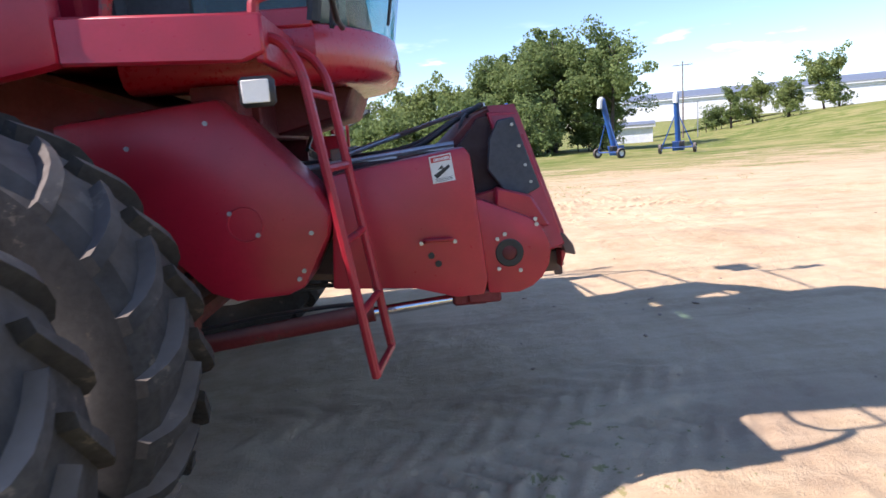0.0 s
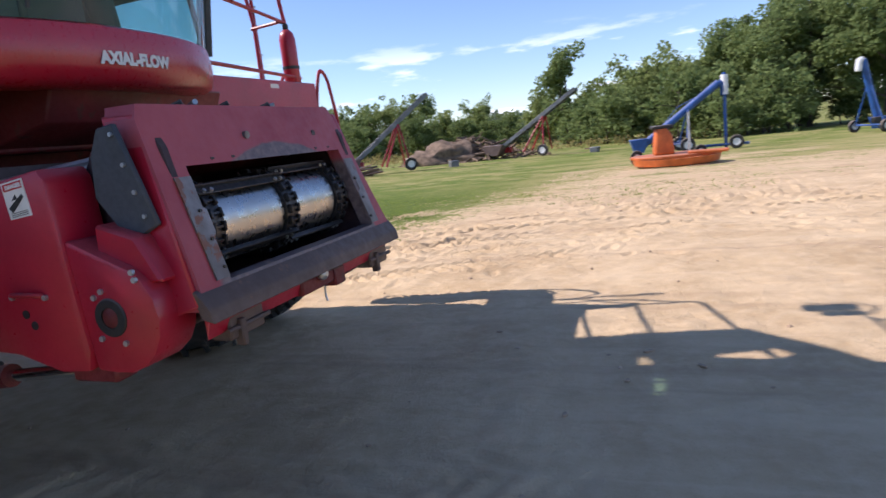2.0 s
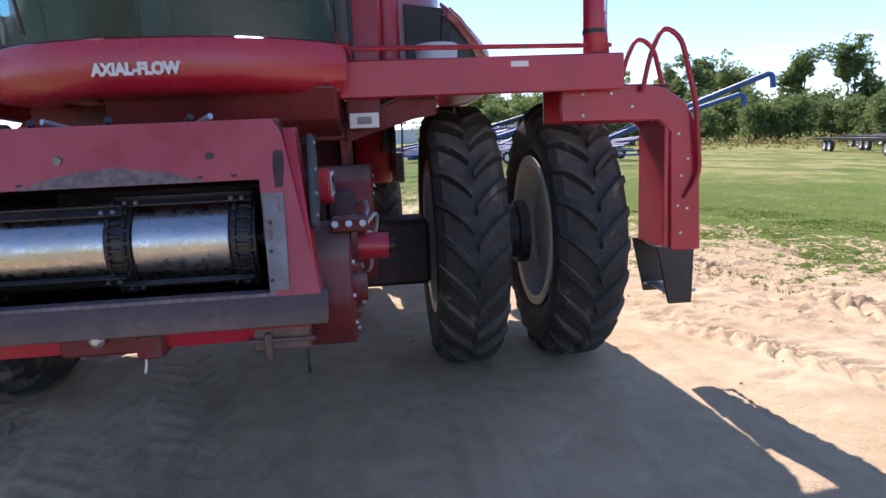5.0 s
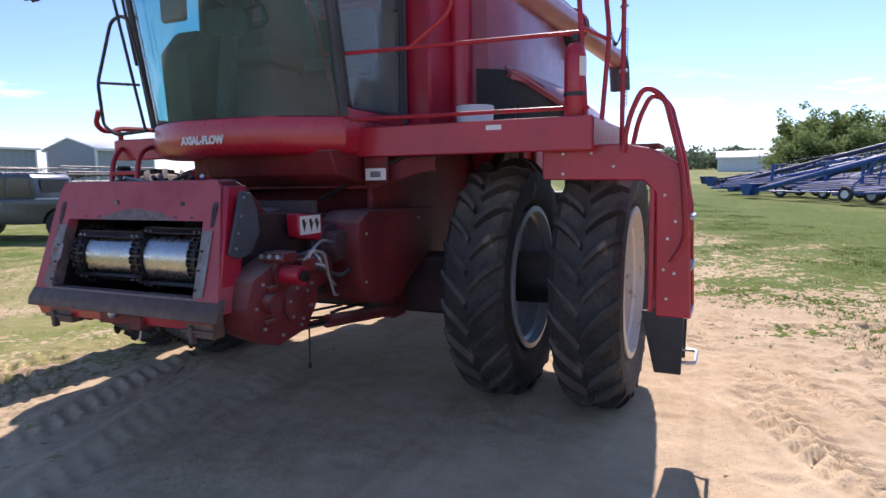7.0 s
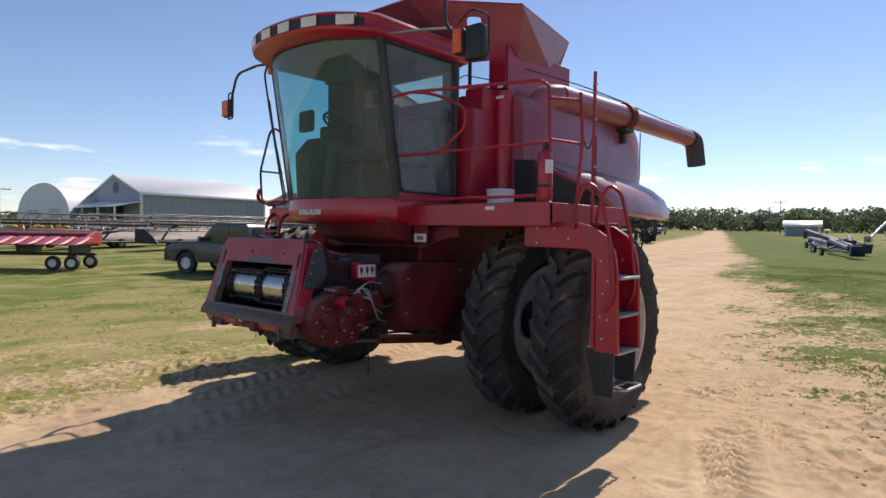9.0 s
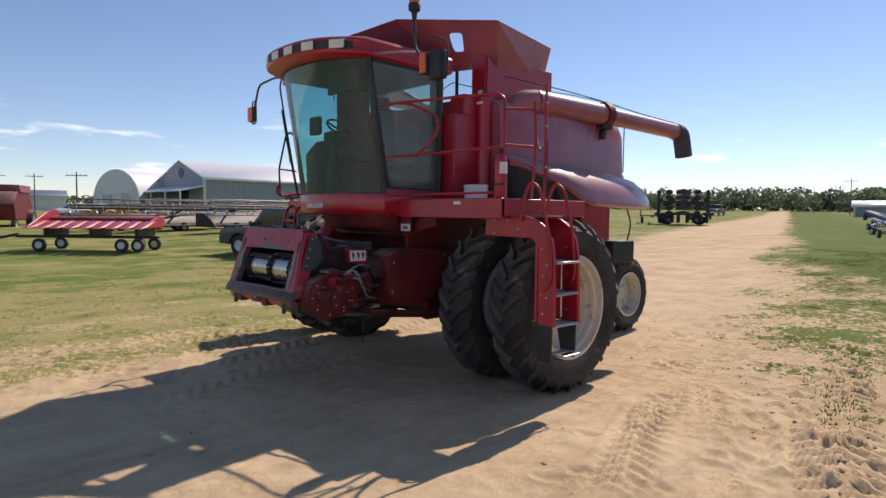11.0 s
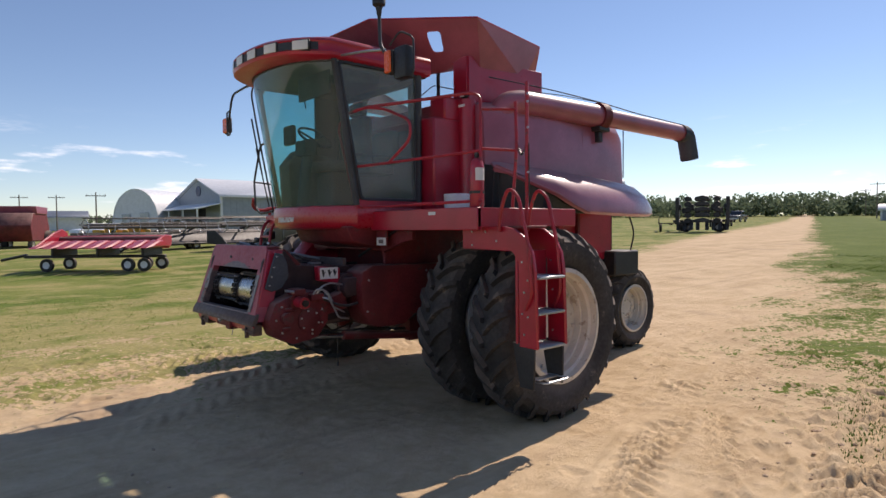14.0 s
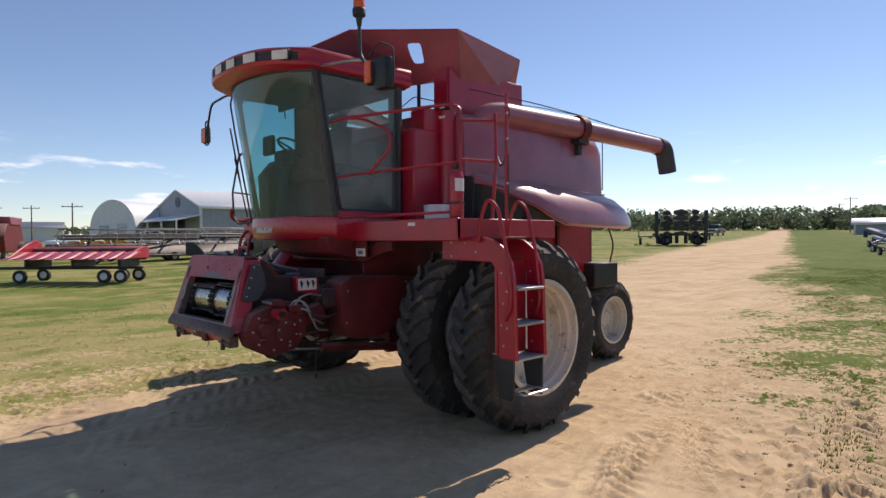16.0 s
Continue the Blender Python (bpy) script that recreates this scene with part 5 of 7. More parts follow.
part("strap", lathe([(0.0655, 2.18), (0.068, 2.18), (0.068, 2.155), (0.0655, 2.155)], "z", 20, centre=(EX, EY, 0), closed=True), BLACK, ext)
part("jar", lathe([(0.0, 2.205), (0.135, 2.205), (0.14, 2.20), (0.128, 2.02), (0.0, 2.02)], "z", 24, centre=(1.05, 1.41, 0)), WHITE, combine, "white plastic bucket on the platform")

ladder = thing("ladder", label="red boarding ladder with grey metal steps and looped handrails")
ladder.parent = combine
ladder.matrix_basis = Matrix.Translation((0.03, -0.05, 0.02))
NECK = [(2.12, 1.85), (2.62, 1.85), (2.76, 1.82), (2.88, 1.74), (2.95, 1.62), (2.975, 1.48), (2.995, 0.84), (2.80, 0.84), (2.79, 1.56), (2.72, 1.635), (2.12, 1.645)]
for x in (1.53, 1.16):
    plate = part("side_plate", prism(NECK, "x", x, x + 0.035, 0.008), RED, ladder, "rounded red ladder plate with bolt heads")
    spots = []
    for y, z in ((2.25, 1.80), (2.25, 1.68), (2.42, 1.80), (2.55, 1.72), (2.84, 1.55), (2.9, 1.40), (2.86, 1.30), (2.84, 1.12), (2.90, 1.10), (2.86, 0.95)):
        spots.append((x + 0.037, y, z))
    bolts(spots, "x", 0.009, 0.006, GALV, plate)
    part("bracket", prism([(2.72, 0.87), (2.96, 0.87), (2.95, 0.50), (2.80, 0.50)], "x", x + 0.006, x + 0.028, 0.004), BLACK, ladder, "black rubber-hung step bracket")
    part("handrail", tube([(x + 0.06, 2.60, 1.80), (x + 0.07, 2.645, 2.02), (x + 0.07, 2.72, 2.17), (x + 0.07, 2.83, 2.10), (x + 0.07, 2.93, 1.72), (x + 0.06, 2.965, 1.30), (x + 0.04, 2.88, 1.16)], 0.0155, radius=0.10), RED_RAIL, ladder)
# plate added to close the gap in the ladder's shadow on the sand
part("landing", box(1.195, 1.53, 2.37, 2.80, 1.825, 1.848, 0.004), RED_DARK, ladder)
part("riser", box(1.19, 1.56, 2.755, 2.785, 0.86, 1.64, 0.004), RED, ladder)
for z in (1.43, 1.137, 0.852):
    step = part("step", box(1.195, 1.53, 2.79, 2.995, z - 0.022, z, 0.005), GALV, ladder, "grey metal step")
    bm = bmesh.new()
    for k in range(5):
        box(1.21, 1.515, 2.80 + k * 0.042, 2.812 + k * 0.042, z, z + 0.006, 0.002, bm)
    part("ribs", bm, GALV, step)
bm = tube([(1.18, 2.80, 0.555), (1.18, 3.02, 0.555), (1.48, 3.02, 0.555), (1.48, 2.80, 0.555)], 0.011, radius=0.04)
tube([(1.18, 2.88, 0.555), (1.48, 2.88, 0.555)], 0.009, bm)
box(1.19, 1.47, 2.82, 2.90, 0.545, 0.56, 0.004, bm)
part("lowest_step", bm, GALV, ladder, "bent bar bottom step")

# ---- right platform and its hanging ladder ----
rdeck = part("right_platform", prism([(0.45, -1.42), (1.72, -1.42), (1.80, -1.30), (1.80, -0.86), (0.45, -0.86)], "z", 1.99, 2.03, 0.004), RED_DARK, combine)
part("side_beam", prism([(1.14, 1.90), (1.75, 1.87), (1.83, 1.90), (1.83, 2.03), (1.14, 2.06)], "y", -1.44, -1.40, 0.01), RED, rdeck, "red platform side beam")
part("front_beam", box(1.79, 1.83, -1.42, -0.85, 1.87, 2.035, 0.01), RED, rdeck)
part("fuel_tank_panel", prism([(-0.6, 1.95), (0.2, 1.82), (0.9, 1.86), (1.15, 1.90), (1.15, 2.5), (-0.6, 2.6)], "y", -1.46, -1.36, 0.04, seg=2), RED, combine)
part("headland_lamp", box(1.72, 1.843, -1.43, -1.38, 1.72, 1.825, 0.014), BLACK, combine)
part("lens", box(1.734, 1.829, -1.437, -1.43, 1.733, 1.812, 0.004), LAMP_LENS, combine, "square white work lamp lens")
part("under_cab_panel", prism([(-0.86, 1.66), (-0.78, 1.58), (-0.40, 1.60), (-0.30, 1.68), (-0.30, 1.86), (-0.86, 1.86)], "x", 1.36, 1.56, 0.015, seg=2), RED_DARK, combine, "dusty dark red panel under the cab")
bm = bmesh.new()
tube([(1.795, -1.39, 2.02), (1.80, -1.39, 2.085), (1.86, -1.38, 2.10), (1.98, -1.37, 2.10), (2.05, -1.34, 2.15), (2.06, -1.28, 2.24)], 0.021, bm, radius=0.05)
tube([(1.30, -1.40, 2.04), (1.32, -1.40, 2.14), (1.80, -1.39, 2.125), (1.87, -1.38, 2.10)], 0.021, bm, radius=0.04)
part("right_rail", bm, RED_RAIL, combine, "red tubular rail beside the cab")
bm = tube([(2.04, -0.80, 2.07), (2.05, -1.12, 2.05), (2.05, -1.25, 2.13), (2.05, -1.28, 2.45), (2.05, -1.09, 2.88), (2.05, -0.98, 2.91), (2.06, -0.90, 2.87)], 0.013, radius=0.05)
tube([(2.05, -1.28, 2.45), (2.05, -0.84, 2.40)], 0.010, bm)
tube([(2.00, -0.86, 2.06), (2.06, -0.89, 2.45), (2.15, -0.92, 3.00), (2.22, -0.94, 3.48), (2.20, -0.88, 3.60)], 0.011, bm, radius=0.10)
# a red bar in black: its backlit shade is put into the colour
part("mirror_guard", bm, BLACK, combine, "bowed red grab bar, coloured black as if backlit")
rl = part("service_ladder", tube([(1.74, -1.335, 1.965), (1.86, -1.335, 1.965), (1.93, -1.335, 1.85), (2.088, -1.345, 0.665)], 0.019, radius=0.06), RED_RAIL, combine, "thin red hanging ladder")
part("stile", tube([(1.78, -1.0, 1.965), (1.90, -1.0, 1.955), (1.97, -1.0, 1.86), (2.135, -1.01, 0.675)], 0.019, radius=0.06), RED_RAIL, rl)
for z in (1.765, 1.485, 1.205, 0.925, 0.672):
    k = (1.85 - z) / (1.85 - 0.67)
    a, b = Vector((1.93, -1.335, 0)).lerp(Vector((2.088, -1.345, 0)), k), Vector((1.97, -1.0, 0)).lerp(Vector((2.135, -1.01, 0)), k)
    part("rung", tube([(a.x, a.y, z), (b.x, b.y, z)], 0.016), RED_RAIL, rl)

# ---- grain tank, engine cover, side shields, unloading auger ----
tank_low = []
for x, w, top in ((0.56, 1.32, 3.17), (0.46, 1.43, 3.15), (0.25, 1.50, 3.14), (-0.5, 1.53, 3.17), (-1.32, 1.53, 3.16), (-1.74, 1.52, 3.13), (-1.85, 1.50, 3.05)):
    row = []
    for s in (-1, 1):
        prof = [(w + 0.03, 2.02), (w + 0.02, 2.5), (w, top - 0.08), (w - 0.03, top), (w - 0.09, top + 0.05), (w - 0.34, top + 0.15)]
        row += [(x, s * y, z) for y, z in (prof if s < 0 else prof[::-1])]
    tank_low.append(row)
own = sheet(tank_low, 0.0)
for row in (tank_low[0], tank_low[-1]):
    own.faces.new([own.verts.new(p) for p in row])
bmesh.ops.remove_doubles(own, verts=own.verts, dist=1e-4)
part("grain_tank", own, RED_FADED, combine, "faded red sheet-metal grain tank and engine cover")
part("tank_seam", box(-0.96, -0.94, 1.515, 1.54, 2.55, 3.06, 0.004), RED_FADED, combine)
part("rear_hood", prism([(-1.85, 2.05), (-2.5, 2.10), (-2.42, 2.42), (-1.86, 2.72)], "y", -1.25, 1.25, 0.02), RED_FADED, combine)
part("air_screen", lathe([(0.0, 2.50), (0.16, 2.50), (0.19, 2.47), (0.19, 2.42), (0.12, 2.38)], "z", 24, centre=(-2.15, 1.15, 0)), GALV, combine, "round grey air cleaner cap")
NECK_X, NECK_Y, N0, N1 = 0.63, 1.15, 3.16, 3.76
bm = box(-0.62, -0.58, -NECK_Y, NECK_Y, N0, 3.42, 0.004)
for s in (-1, 1):
    box(-0.62, NECK_X, s * NECK_Y - 0.02, s * NECK_Y + 0.02, N0, N1 if s > 0 else 3.44, 0.004, bm)
WIN = (-0.95, 0.93, 3.30, 3.71)
box(NECK_X - 0.02, NECK_X + 0.02, -NECK_Y, WIN[0], N0, N1, 0.004, bm)
box(NECK_X - 0.02, NECK_X + 0.02, WIN[1], NECK_Y, N0, N1, 0.004, bm)
box(NECK_X - 0.02, NECK_X + 0.02, WIN[0], WIN[1], N0, WIN[2], 0.004, bm)
box(NECK_X - 0.02, NECK_X + 0.02, WIN[0], WIN[1], WIN[3], N1, 0.004, bm)
neck = part("tank_neck", bm, RED, combine)
part("tank_window", sheet([[(NECK_X, WIN[0], WIN[2]), (NECK_X, WIN[1], WIN[2])], [(NECK_X, WIN[0], WIN[3]), (NECK_X, WIN[1], WIN[3])]], 0.0), CLEAR, neck, "tank sight window with a black divider")
part("window_bar", merged(box(NECK_X - 0.015, NECK_X + 0.024, 0.64, 0.665, WIN[2], WIN[3], 0.003), tube([(NECK_X + 0.03, 0.3, 3.42), (NECK_X + 0.05, 0.62, 3.52), (NECK_X + 0.04, 0.98, 3.41)], 0.006, radius=0.05)), BLACK, neck)
EX0 = [(0.66, 0.62), (0.66, -0.62), (0.46, -1.17), (-0.30, -1.13), (-0.62, -0.6), (-0.62, 0.6), (-0.30, 1.13), (0.46, 1.17)]
EX1 = [(1.57, 0.61), (1.57, -0.61), (0.73, -1.40), (-0.56, -1.18), (-1.05, -0.6), (-1.05, 0.6), (-0.56, 1.18), (0.73, 1.40)]
# the panels behind and on the right are folded down
Z0 = [3.66, 3.66, 3.50, 3.44, 3.44, 3.44, 3.62, 3.66]
Z1 = [4.10, 4.10, 4.10, 3.58, 3.52, 3.56, 4.06, 4.10]
for i in range(8):
    j = (i + 1) % 8
    corner = [(*EX0[i], Z0[i]), (*EX0[j], Z0[j]), (*EX1[j], Z1[j]), (*EX1[i], Z1[i])]
    at = lambda u, v: Vector(corner[0]).lerp(Vector(corner[1]), u).lerp(Vector(corner[3]).lerp(Vector(corner[2]), u), v)
    own = bmesh.new()
    if i == 7:
        # a small sight hole with rounded corners
        mid, ring_in, ring_out = (0.53, 0.57), [], []
        for k in range(24):
            a = k * math.tau / 24
            c, d = math.cos(a), math.sin(a)
            q = (abs(c) ** 6 + abs(d) ** 6) ** (-1 / 6)
            ring_in.append(own.verts.new(at(mid[0] + 0.078 * c * q - 0.05 * d * q, mid[1] + 0.19 * d * q)))
            q = 1 / max(abs(c), abs(d))
            u, v = c * q, d * q
            ring_out.append(own.verts.new(at(mid[0] + (u * (1 - mid[0]) if u > 0 else u * mid[0]), mid[1] + (v * (1 - mid[1]) if v > 0 else v * mid[1]))))
        for k in range(24):
            own.faces.new((ring_in[k], ring_in[(k + 1) % 24], ring_out[(k + 1) % 24], ring_out[k]))
    else:
        own.faces.new([own.verts.new(at(u, v)) for u, v in ((0, 0), (1, 0), (1, 1), (0, 1))])
    bmesh.ops.recalc_face_normals(own, faces=own.faces)
    bmesh.ops.solidify(own, geom=list(own.faces), thickness=0.006)
    part("tank_extension", own, RED_FADED, combine, "flared red tank extension panel")
    part("rim_edge", tube([corner[3], corner[2]], 0.010, sides=5), RED, combine)
SH = []
for x, y0, z0, y1, z1 in ((0.62, 1.5, 2.56, 1.545, 2.50), (0.50, 1.52, 2.56, 1.66, 2.45), (0.30, 1.54, 2.545, 1.80, 2.345), (0.05, 1.55, 2.525, 1.94, 2.225), (-0.18, 1.56, 2.515, 1.99, 2.105), (-0.4, 1.56, 2.505, 2.02, 2.025), (-0.9, 1.56, 2.475, 2.03, 2.005), (-1.4, 1.55, 2.445, 2, 1.995), (-1.8, 1.54, 2.405, 1.94, 1.995), (-2.05, 1.52, 2.305, 1.84, 2.005), (-2.14, 1.5, 2.165, 1.74, 2.015)):
    SH.append([(x, y0, z0), (x, y0 + (y1 - y0) * 0.45, z0 - 0.05), (x, y0 + (y1 - y0) * 0.85, z0 - 0.05 - (z0 - z1) * 0.32), (x, y1, z0 - 0.05 - (z0 - z1) * 0.62), (x, y1 + 0.005, z1), (x, y1 - 0.04, z1 - 0.03)])
for s in (1, -1):
    part("side_shield", sheet([[(x, s * y, z) for x, y, z in r] for r in SH], 0.008), RED_FADED, combine, "glossy flared red side shield")
    part("shield_edge", tube([(0.62, s * 1.50, 2.545), (0.63, s * 1.545, 2.505), (0.50, s * 1.665, 2.435), (0.30, s * 1.805, 2.33), (0.05, s * 1.945, 2.210), (-0.18, s * 1.995, 2.090), (-0.40, s * 2.025, 2.010)], 0.014, sides=6), RED_FADED, combine)
    # added filler: black sheets keep the shield's underside as dark as a shaded bay
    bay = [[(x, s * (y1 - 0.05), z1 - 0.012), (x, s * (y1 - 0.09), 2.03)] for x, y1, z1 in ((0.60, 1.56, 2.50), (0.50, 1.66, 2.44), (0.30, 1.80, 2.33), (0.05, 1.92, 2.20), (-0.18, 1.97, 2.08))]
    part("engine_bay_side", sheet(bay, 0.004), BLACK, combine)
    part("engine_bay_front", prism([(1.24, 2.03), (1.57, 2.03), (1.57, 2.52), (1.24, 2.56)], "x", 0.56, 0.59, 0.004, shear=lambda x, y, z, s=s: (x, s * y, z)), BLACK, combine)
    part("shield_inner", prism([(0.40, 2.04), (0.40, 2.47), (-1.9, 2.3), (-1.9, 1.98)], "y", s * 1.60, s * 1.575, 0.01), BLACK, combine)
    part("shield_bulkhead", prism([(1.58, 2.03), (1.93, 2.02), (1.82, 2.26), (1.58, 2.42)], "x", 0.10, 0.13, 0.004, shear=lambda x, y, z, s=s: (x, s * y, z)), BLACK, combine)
bm = box(0.56, 1.06, -1.06, 1.06, 2.0, 3.06, 0.02)
box(0.56, 0.90, 0.80, 1.06, 3.04, 3.30, 0.02, bm)
part("body_front_wall", bm, RED, combine)
part("corner_post", tube([(0.60, 1.10, 2.02), (0.60, 1.10, 3.28)], 0.10, sides=16), RED, combine)
part("reflector", box(0.70, 0.705, 1.07, 1.17, 3.19, 3.22, 0.001), DECAL, combine)
A0, A1, A2 = Vector((0.08, 1.45, 3.265)), Vector((-1.24, 1.585, 3.23)), Vector((-2.96, 1.755, 3.155))
aug = part("unloading_auger", tube([A0, A1], 0.137, sides=28), RED_FADED, combine, "long faded red unloading auger folded back")
part("outer_tube", tube([A1, A2], 0.112, sides=28), RED_FADED, aug)
part("collar", tube([A1 + Vector((0.06, -0.006, 0)), A1 - Vector((0.06, -0.006, 0))], 0.165, sides=28), RED_DARK, aug)
part("elbow", tube([(0.32, 1.30, 3.04), (0.26, 1.36, 3.245), (0.06, 1.452, 3.265)], 0.14, sides=24, radius=0.12), RED_FADED, aug)
part("spout", tube([A2 + Vector((0.05, 0, 0)), A2 - Vector((0.12, -0.012, 0.01)), A2 - Vector((0.22, -0.02, 0.36))], 0.125, sides=24, radius=0.12, caps=False), FLAP, aug, "grey rubber spout")
part("cradle", merged(box(-1.36, -1.14, 1.48, 1.66, 3.04, 3.10, 0.01), box(-1.29, -1.21, 1.46, 1.60, 2.91, 3.06, 0.01)), BLACK, combine)
bm = tube([(0.35, 1.2, 3.56), (-0.4, 1.48, 3.47), (-1.25, 1.585, 3.41), (-2.0, 1.65, 3.34), (-2.95, 1.75, 3.28)], 0.007, radius=0.2)
tube([(0.1, 1.42, 3.41), (-0.6, 1.52, 3.42), (-1.25, 1.585, 3.405)], 0.005, bm, radius=0.1)
part("cable", bm, BLACK, aug)
part("tail_aerial", tube([(-1.93, 1.48, 2.5), (-1.93, 1.48, 3.14)], 0.008, sides=5), BLACK, combine)
lamp = part("work_lamp", merged(box(0.62, 0.70, 1.08, 1.17, 3.29, 3.36, 0.02), box(0.64, 0.66, 1.11, 1.14, 3.20, 3.31, 0.005)), BLACK, combine)
part("lens", box(0.698, 0.706, 1.09, 1.16, 3.30, 3.35, 0.008), LAMP_LENS, lamp)


# ---- the yard round it ----
def spot(cx, cy, az, r):
    x, y = cx + r * math.cos(radians(az)), cy + r * math.sin(radians(az))
    return x, y, land(x, y)


def stand(x, y, turn=0, sink=0.0, tilt=0.0):
    return pose(x, y, land(x, y) - sink, tilt, 0, turn)


def leaf_material(name, a, b, c):
    m, nt, out = blank(name)
    geo = nt.nodes.new("ShaderNodeNewGeometry")
    tc = nt.nodes.new("ShaderNodeTexCoord").outputs["Object"]
    info = nt.nodes.new("ShaderNodeObjectInfo").outputs["Random"]
    col = blend(nt, geo.outputs["Random Per Island"], a, b)
    col = blend(nt, span(nt, noise_node(nt, tc, 0.45, 3), 0.4, 0.65, 0, 0.7), col, c)
    col = blend(nt, maths(nt, "MULTIPLY", info, 0.35), col, a)
    d = nt.nodes.new("ShaderNodeBsdfDiffuse")
    t = nt.nodes.new("ShaderNodeBsdfTranslucent")
    mix = nt.nodes.new("ShaderNodeMixShader")
    mix.inputs["Fac"].default_value = 0.45
    nt.links.new(col, d.inputs["Color"])
    nt.links.new(col, t.inputs["Color"])
    nt.links.new(d.outputs[0], mix.inputs[1])
    nt.links.new(t.outputs[0], mix.inputs[2])
    nt.links.new(mix.outputs[0], out.inputs["Surface"])
    return m


# leaf greens lightened past their own tone, in place of haze before the trees
LEAF = leaf_material("broad_leaves", (0.15, 0.205, 0.075), (0.31, 0.37, 0.145), (0.21, 0.27, 0.10))
LEAF_PALE = leaf_material("pale_leaves", (0.19, 0.24, 0.08), (0.36, 0.41, 0.16), (0.27, 0.32, 0.12))
# greyed towards blue: the haze of distance is put into the leaf colour
LEAF_HAZE = leaf_material("hazy_far_leaves", (0.13, 0.17, 0.105), (0.24, 0.29, 0.18), (0.18, 0.23, 0.14))
GRASSY = leaf_material("grass_blades", (0.15, 0.23, 0.04), (0.30, 0.38, 0.08), (0.36, 0.34, 0.13))
DRY = leaf_material("dry_weeds", (0.28, 0.21, 0.09), (0.42, 0.34, 0.16), (0.19, 0.20, 0.06))
BARK = surface("bark", (0.085, 0.065, 0.05), 0.9, dark=0.6, light=1.4, grain=12, bump=0.6)


def quads_mesh(name, centres, size, up_bias, rng, material, aspect=0.62):
    """Many small leaves as one mesh: a bent quad of its own for each centre."""
    n = len(centres)
    a = rng.normal(size=(n, 3))
    a[:, 2] *= 1 - up_bias
    a /= np.linalg.norm(a, axis=1, keepdims=True) + 1e-9
    b = np.cross(a, rng.normal(size=(n, 3)))
    b /= np.linalg.norm(b, axis=1, keepdims=True) + 1e-9
    s = size * rng.uniform(0.6, 1.35, (n, 1))
    v = np.stack([centres - a * s, centres + b * s * aspect, centres + a * s, centres - b * s * aspect], 1).reshape(-1, 3)
    me = bpy.data.meshes.new(name)
    me.from_pydata(v.tolist(), [], (np.arange(4 * n).reshape(-1, 4)).tolist())
    me.materials.append(material)
    return me


def tree(name, seed, height, width, leaves, size, material, stems=1, bare=0.22, gaps=0.5, label="", category="tree"):
    """A tapered trunk, limbs, and a crown of leaf clumps at the limbs' ends, uneven and with gaps."""
    rng = np.random.default_rng(seed)
    t = thing(name, label=label, category=category)
    trunk, tips = bmesh.new(), []
    for s in range(stems):
        off = rng.normal(size=2) * width * 0.16 * (stems > 1)
        lean = rng.normal(size=2) * 0.06 * height
        top = height * rng.uniform(0.72, 0.9)
        line = [(off[0] + lean[0] * k, off[1] + lean[1] * k, top * k - 0.3 * (k == 0)) for k in (0, 0.3, 0.6, 1)]
        tube(line, 0.022 * height, trunk, 7, r_end=0.004 * height)
        for k in range(9):
            h = rng.uniform(bare, 0.98)
            base = Vector((off[0] + lean[0] * h, off[1] + lean[1] * h, top * h))
            a = rng.uniform(0, math.tau)
            reach = width * 0.5 * rng.uniform(0.45, 1.0) * math.sqrt(max(0.05, 1 - (max(0, h - 0.35) / 0.75) ** 2))
            end = base + Vector((math.cos(a) * reach, math.sin(a) * reach, height * rng.uniform(0.02, 0.20)))
            mid = base.lerp(end, 0.5) + Vector((0, 0, height * 0.02))
            tube([base, mid, end], 0.008 * height, trunk, 5, r_end=0.002 * height)
            tips += [(end, 1.0), (mid, 0.8), (base.lerp(end, 0.8), 0.9)]
        tips.append((Vector(line[-1]), 0.9))
    for p, w in list(tips):
        tips.append((p.lerp(Vector((0, 0, height * 0.5)), 0.35), w * 0.8))
    part("trunk", trunk, BARK, t)
    cen = []
    for p, w in tips:
        p = np.array(p)
        for _ in range(2):
            q = p + rng.normal(size=3) * width * 0.07
            r = width * rng.uniform(0.07, 0.15) * w
            m = int(leaves / len(tips) / 2)
            d = rng.normal(size=(m, 3))
            d /= np.linalg.norm(d, axis=1, keepdims=True)
            d *= r * rng.uniform(gaps, 1.0, (m, 1)) ** 0.6
            d[:, 2] *= 0.75
            cen.append(q + d)
    cen = np.concatenate(cen)
    cen = cen[cen[:, 2] > 0.15]
    crown = new("crown", quads_mesh("crown", cen, size, 0.3, rng, material))
    crown.parent = t
    return t


oak = tree("tree", 3, 12.0, 9.5, 34000, 0.15, LEAF, 3, 0.12, 0.45, "tall dense dark green broad-leaved tree on the grassy bank")
oak.matrix_basis = stand(15.6, 55, 20, 0.2)
for x, y, turn, k in ((11.6, 56, 140, 0.80), (19.0, 57.5, 250, 0.86), (14.0, 60.5, 320, 0.98)):
    c = copy_thing(oak, stand(x, y, turn, 0.2))
    c.scale = (k, k, k)
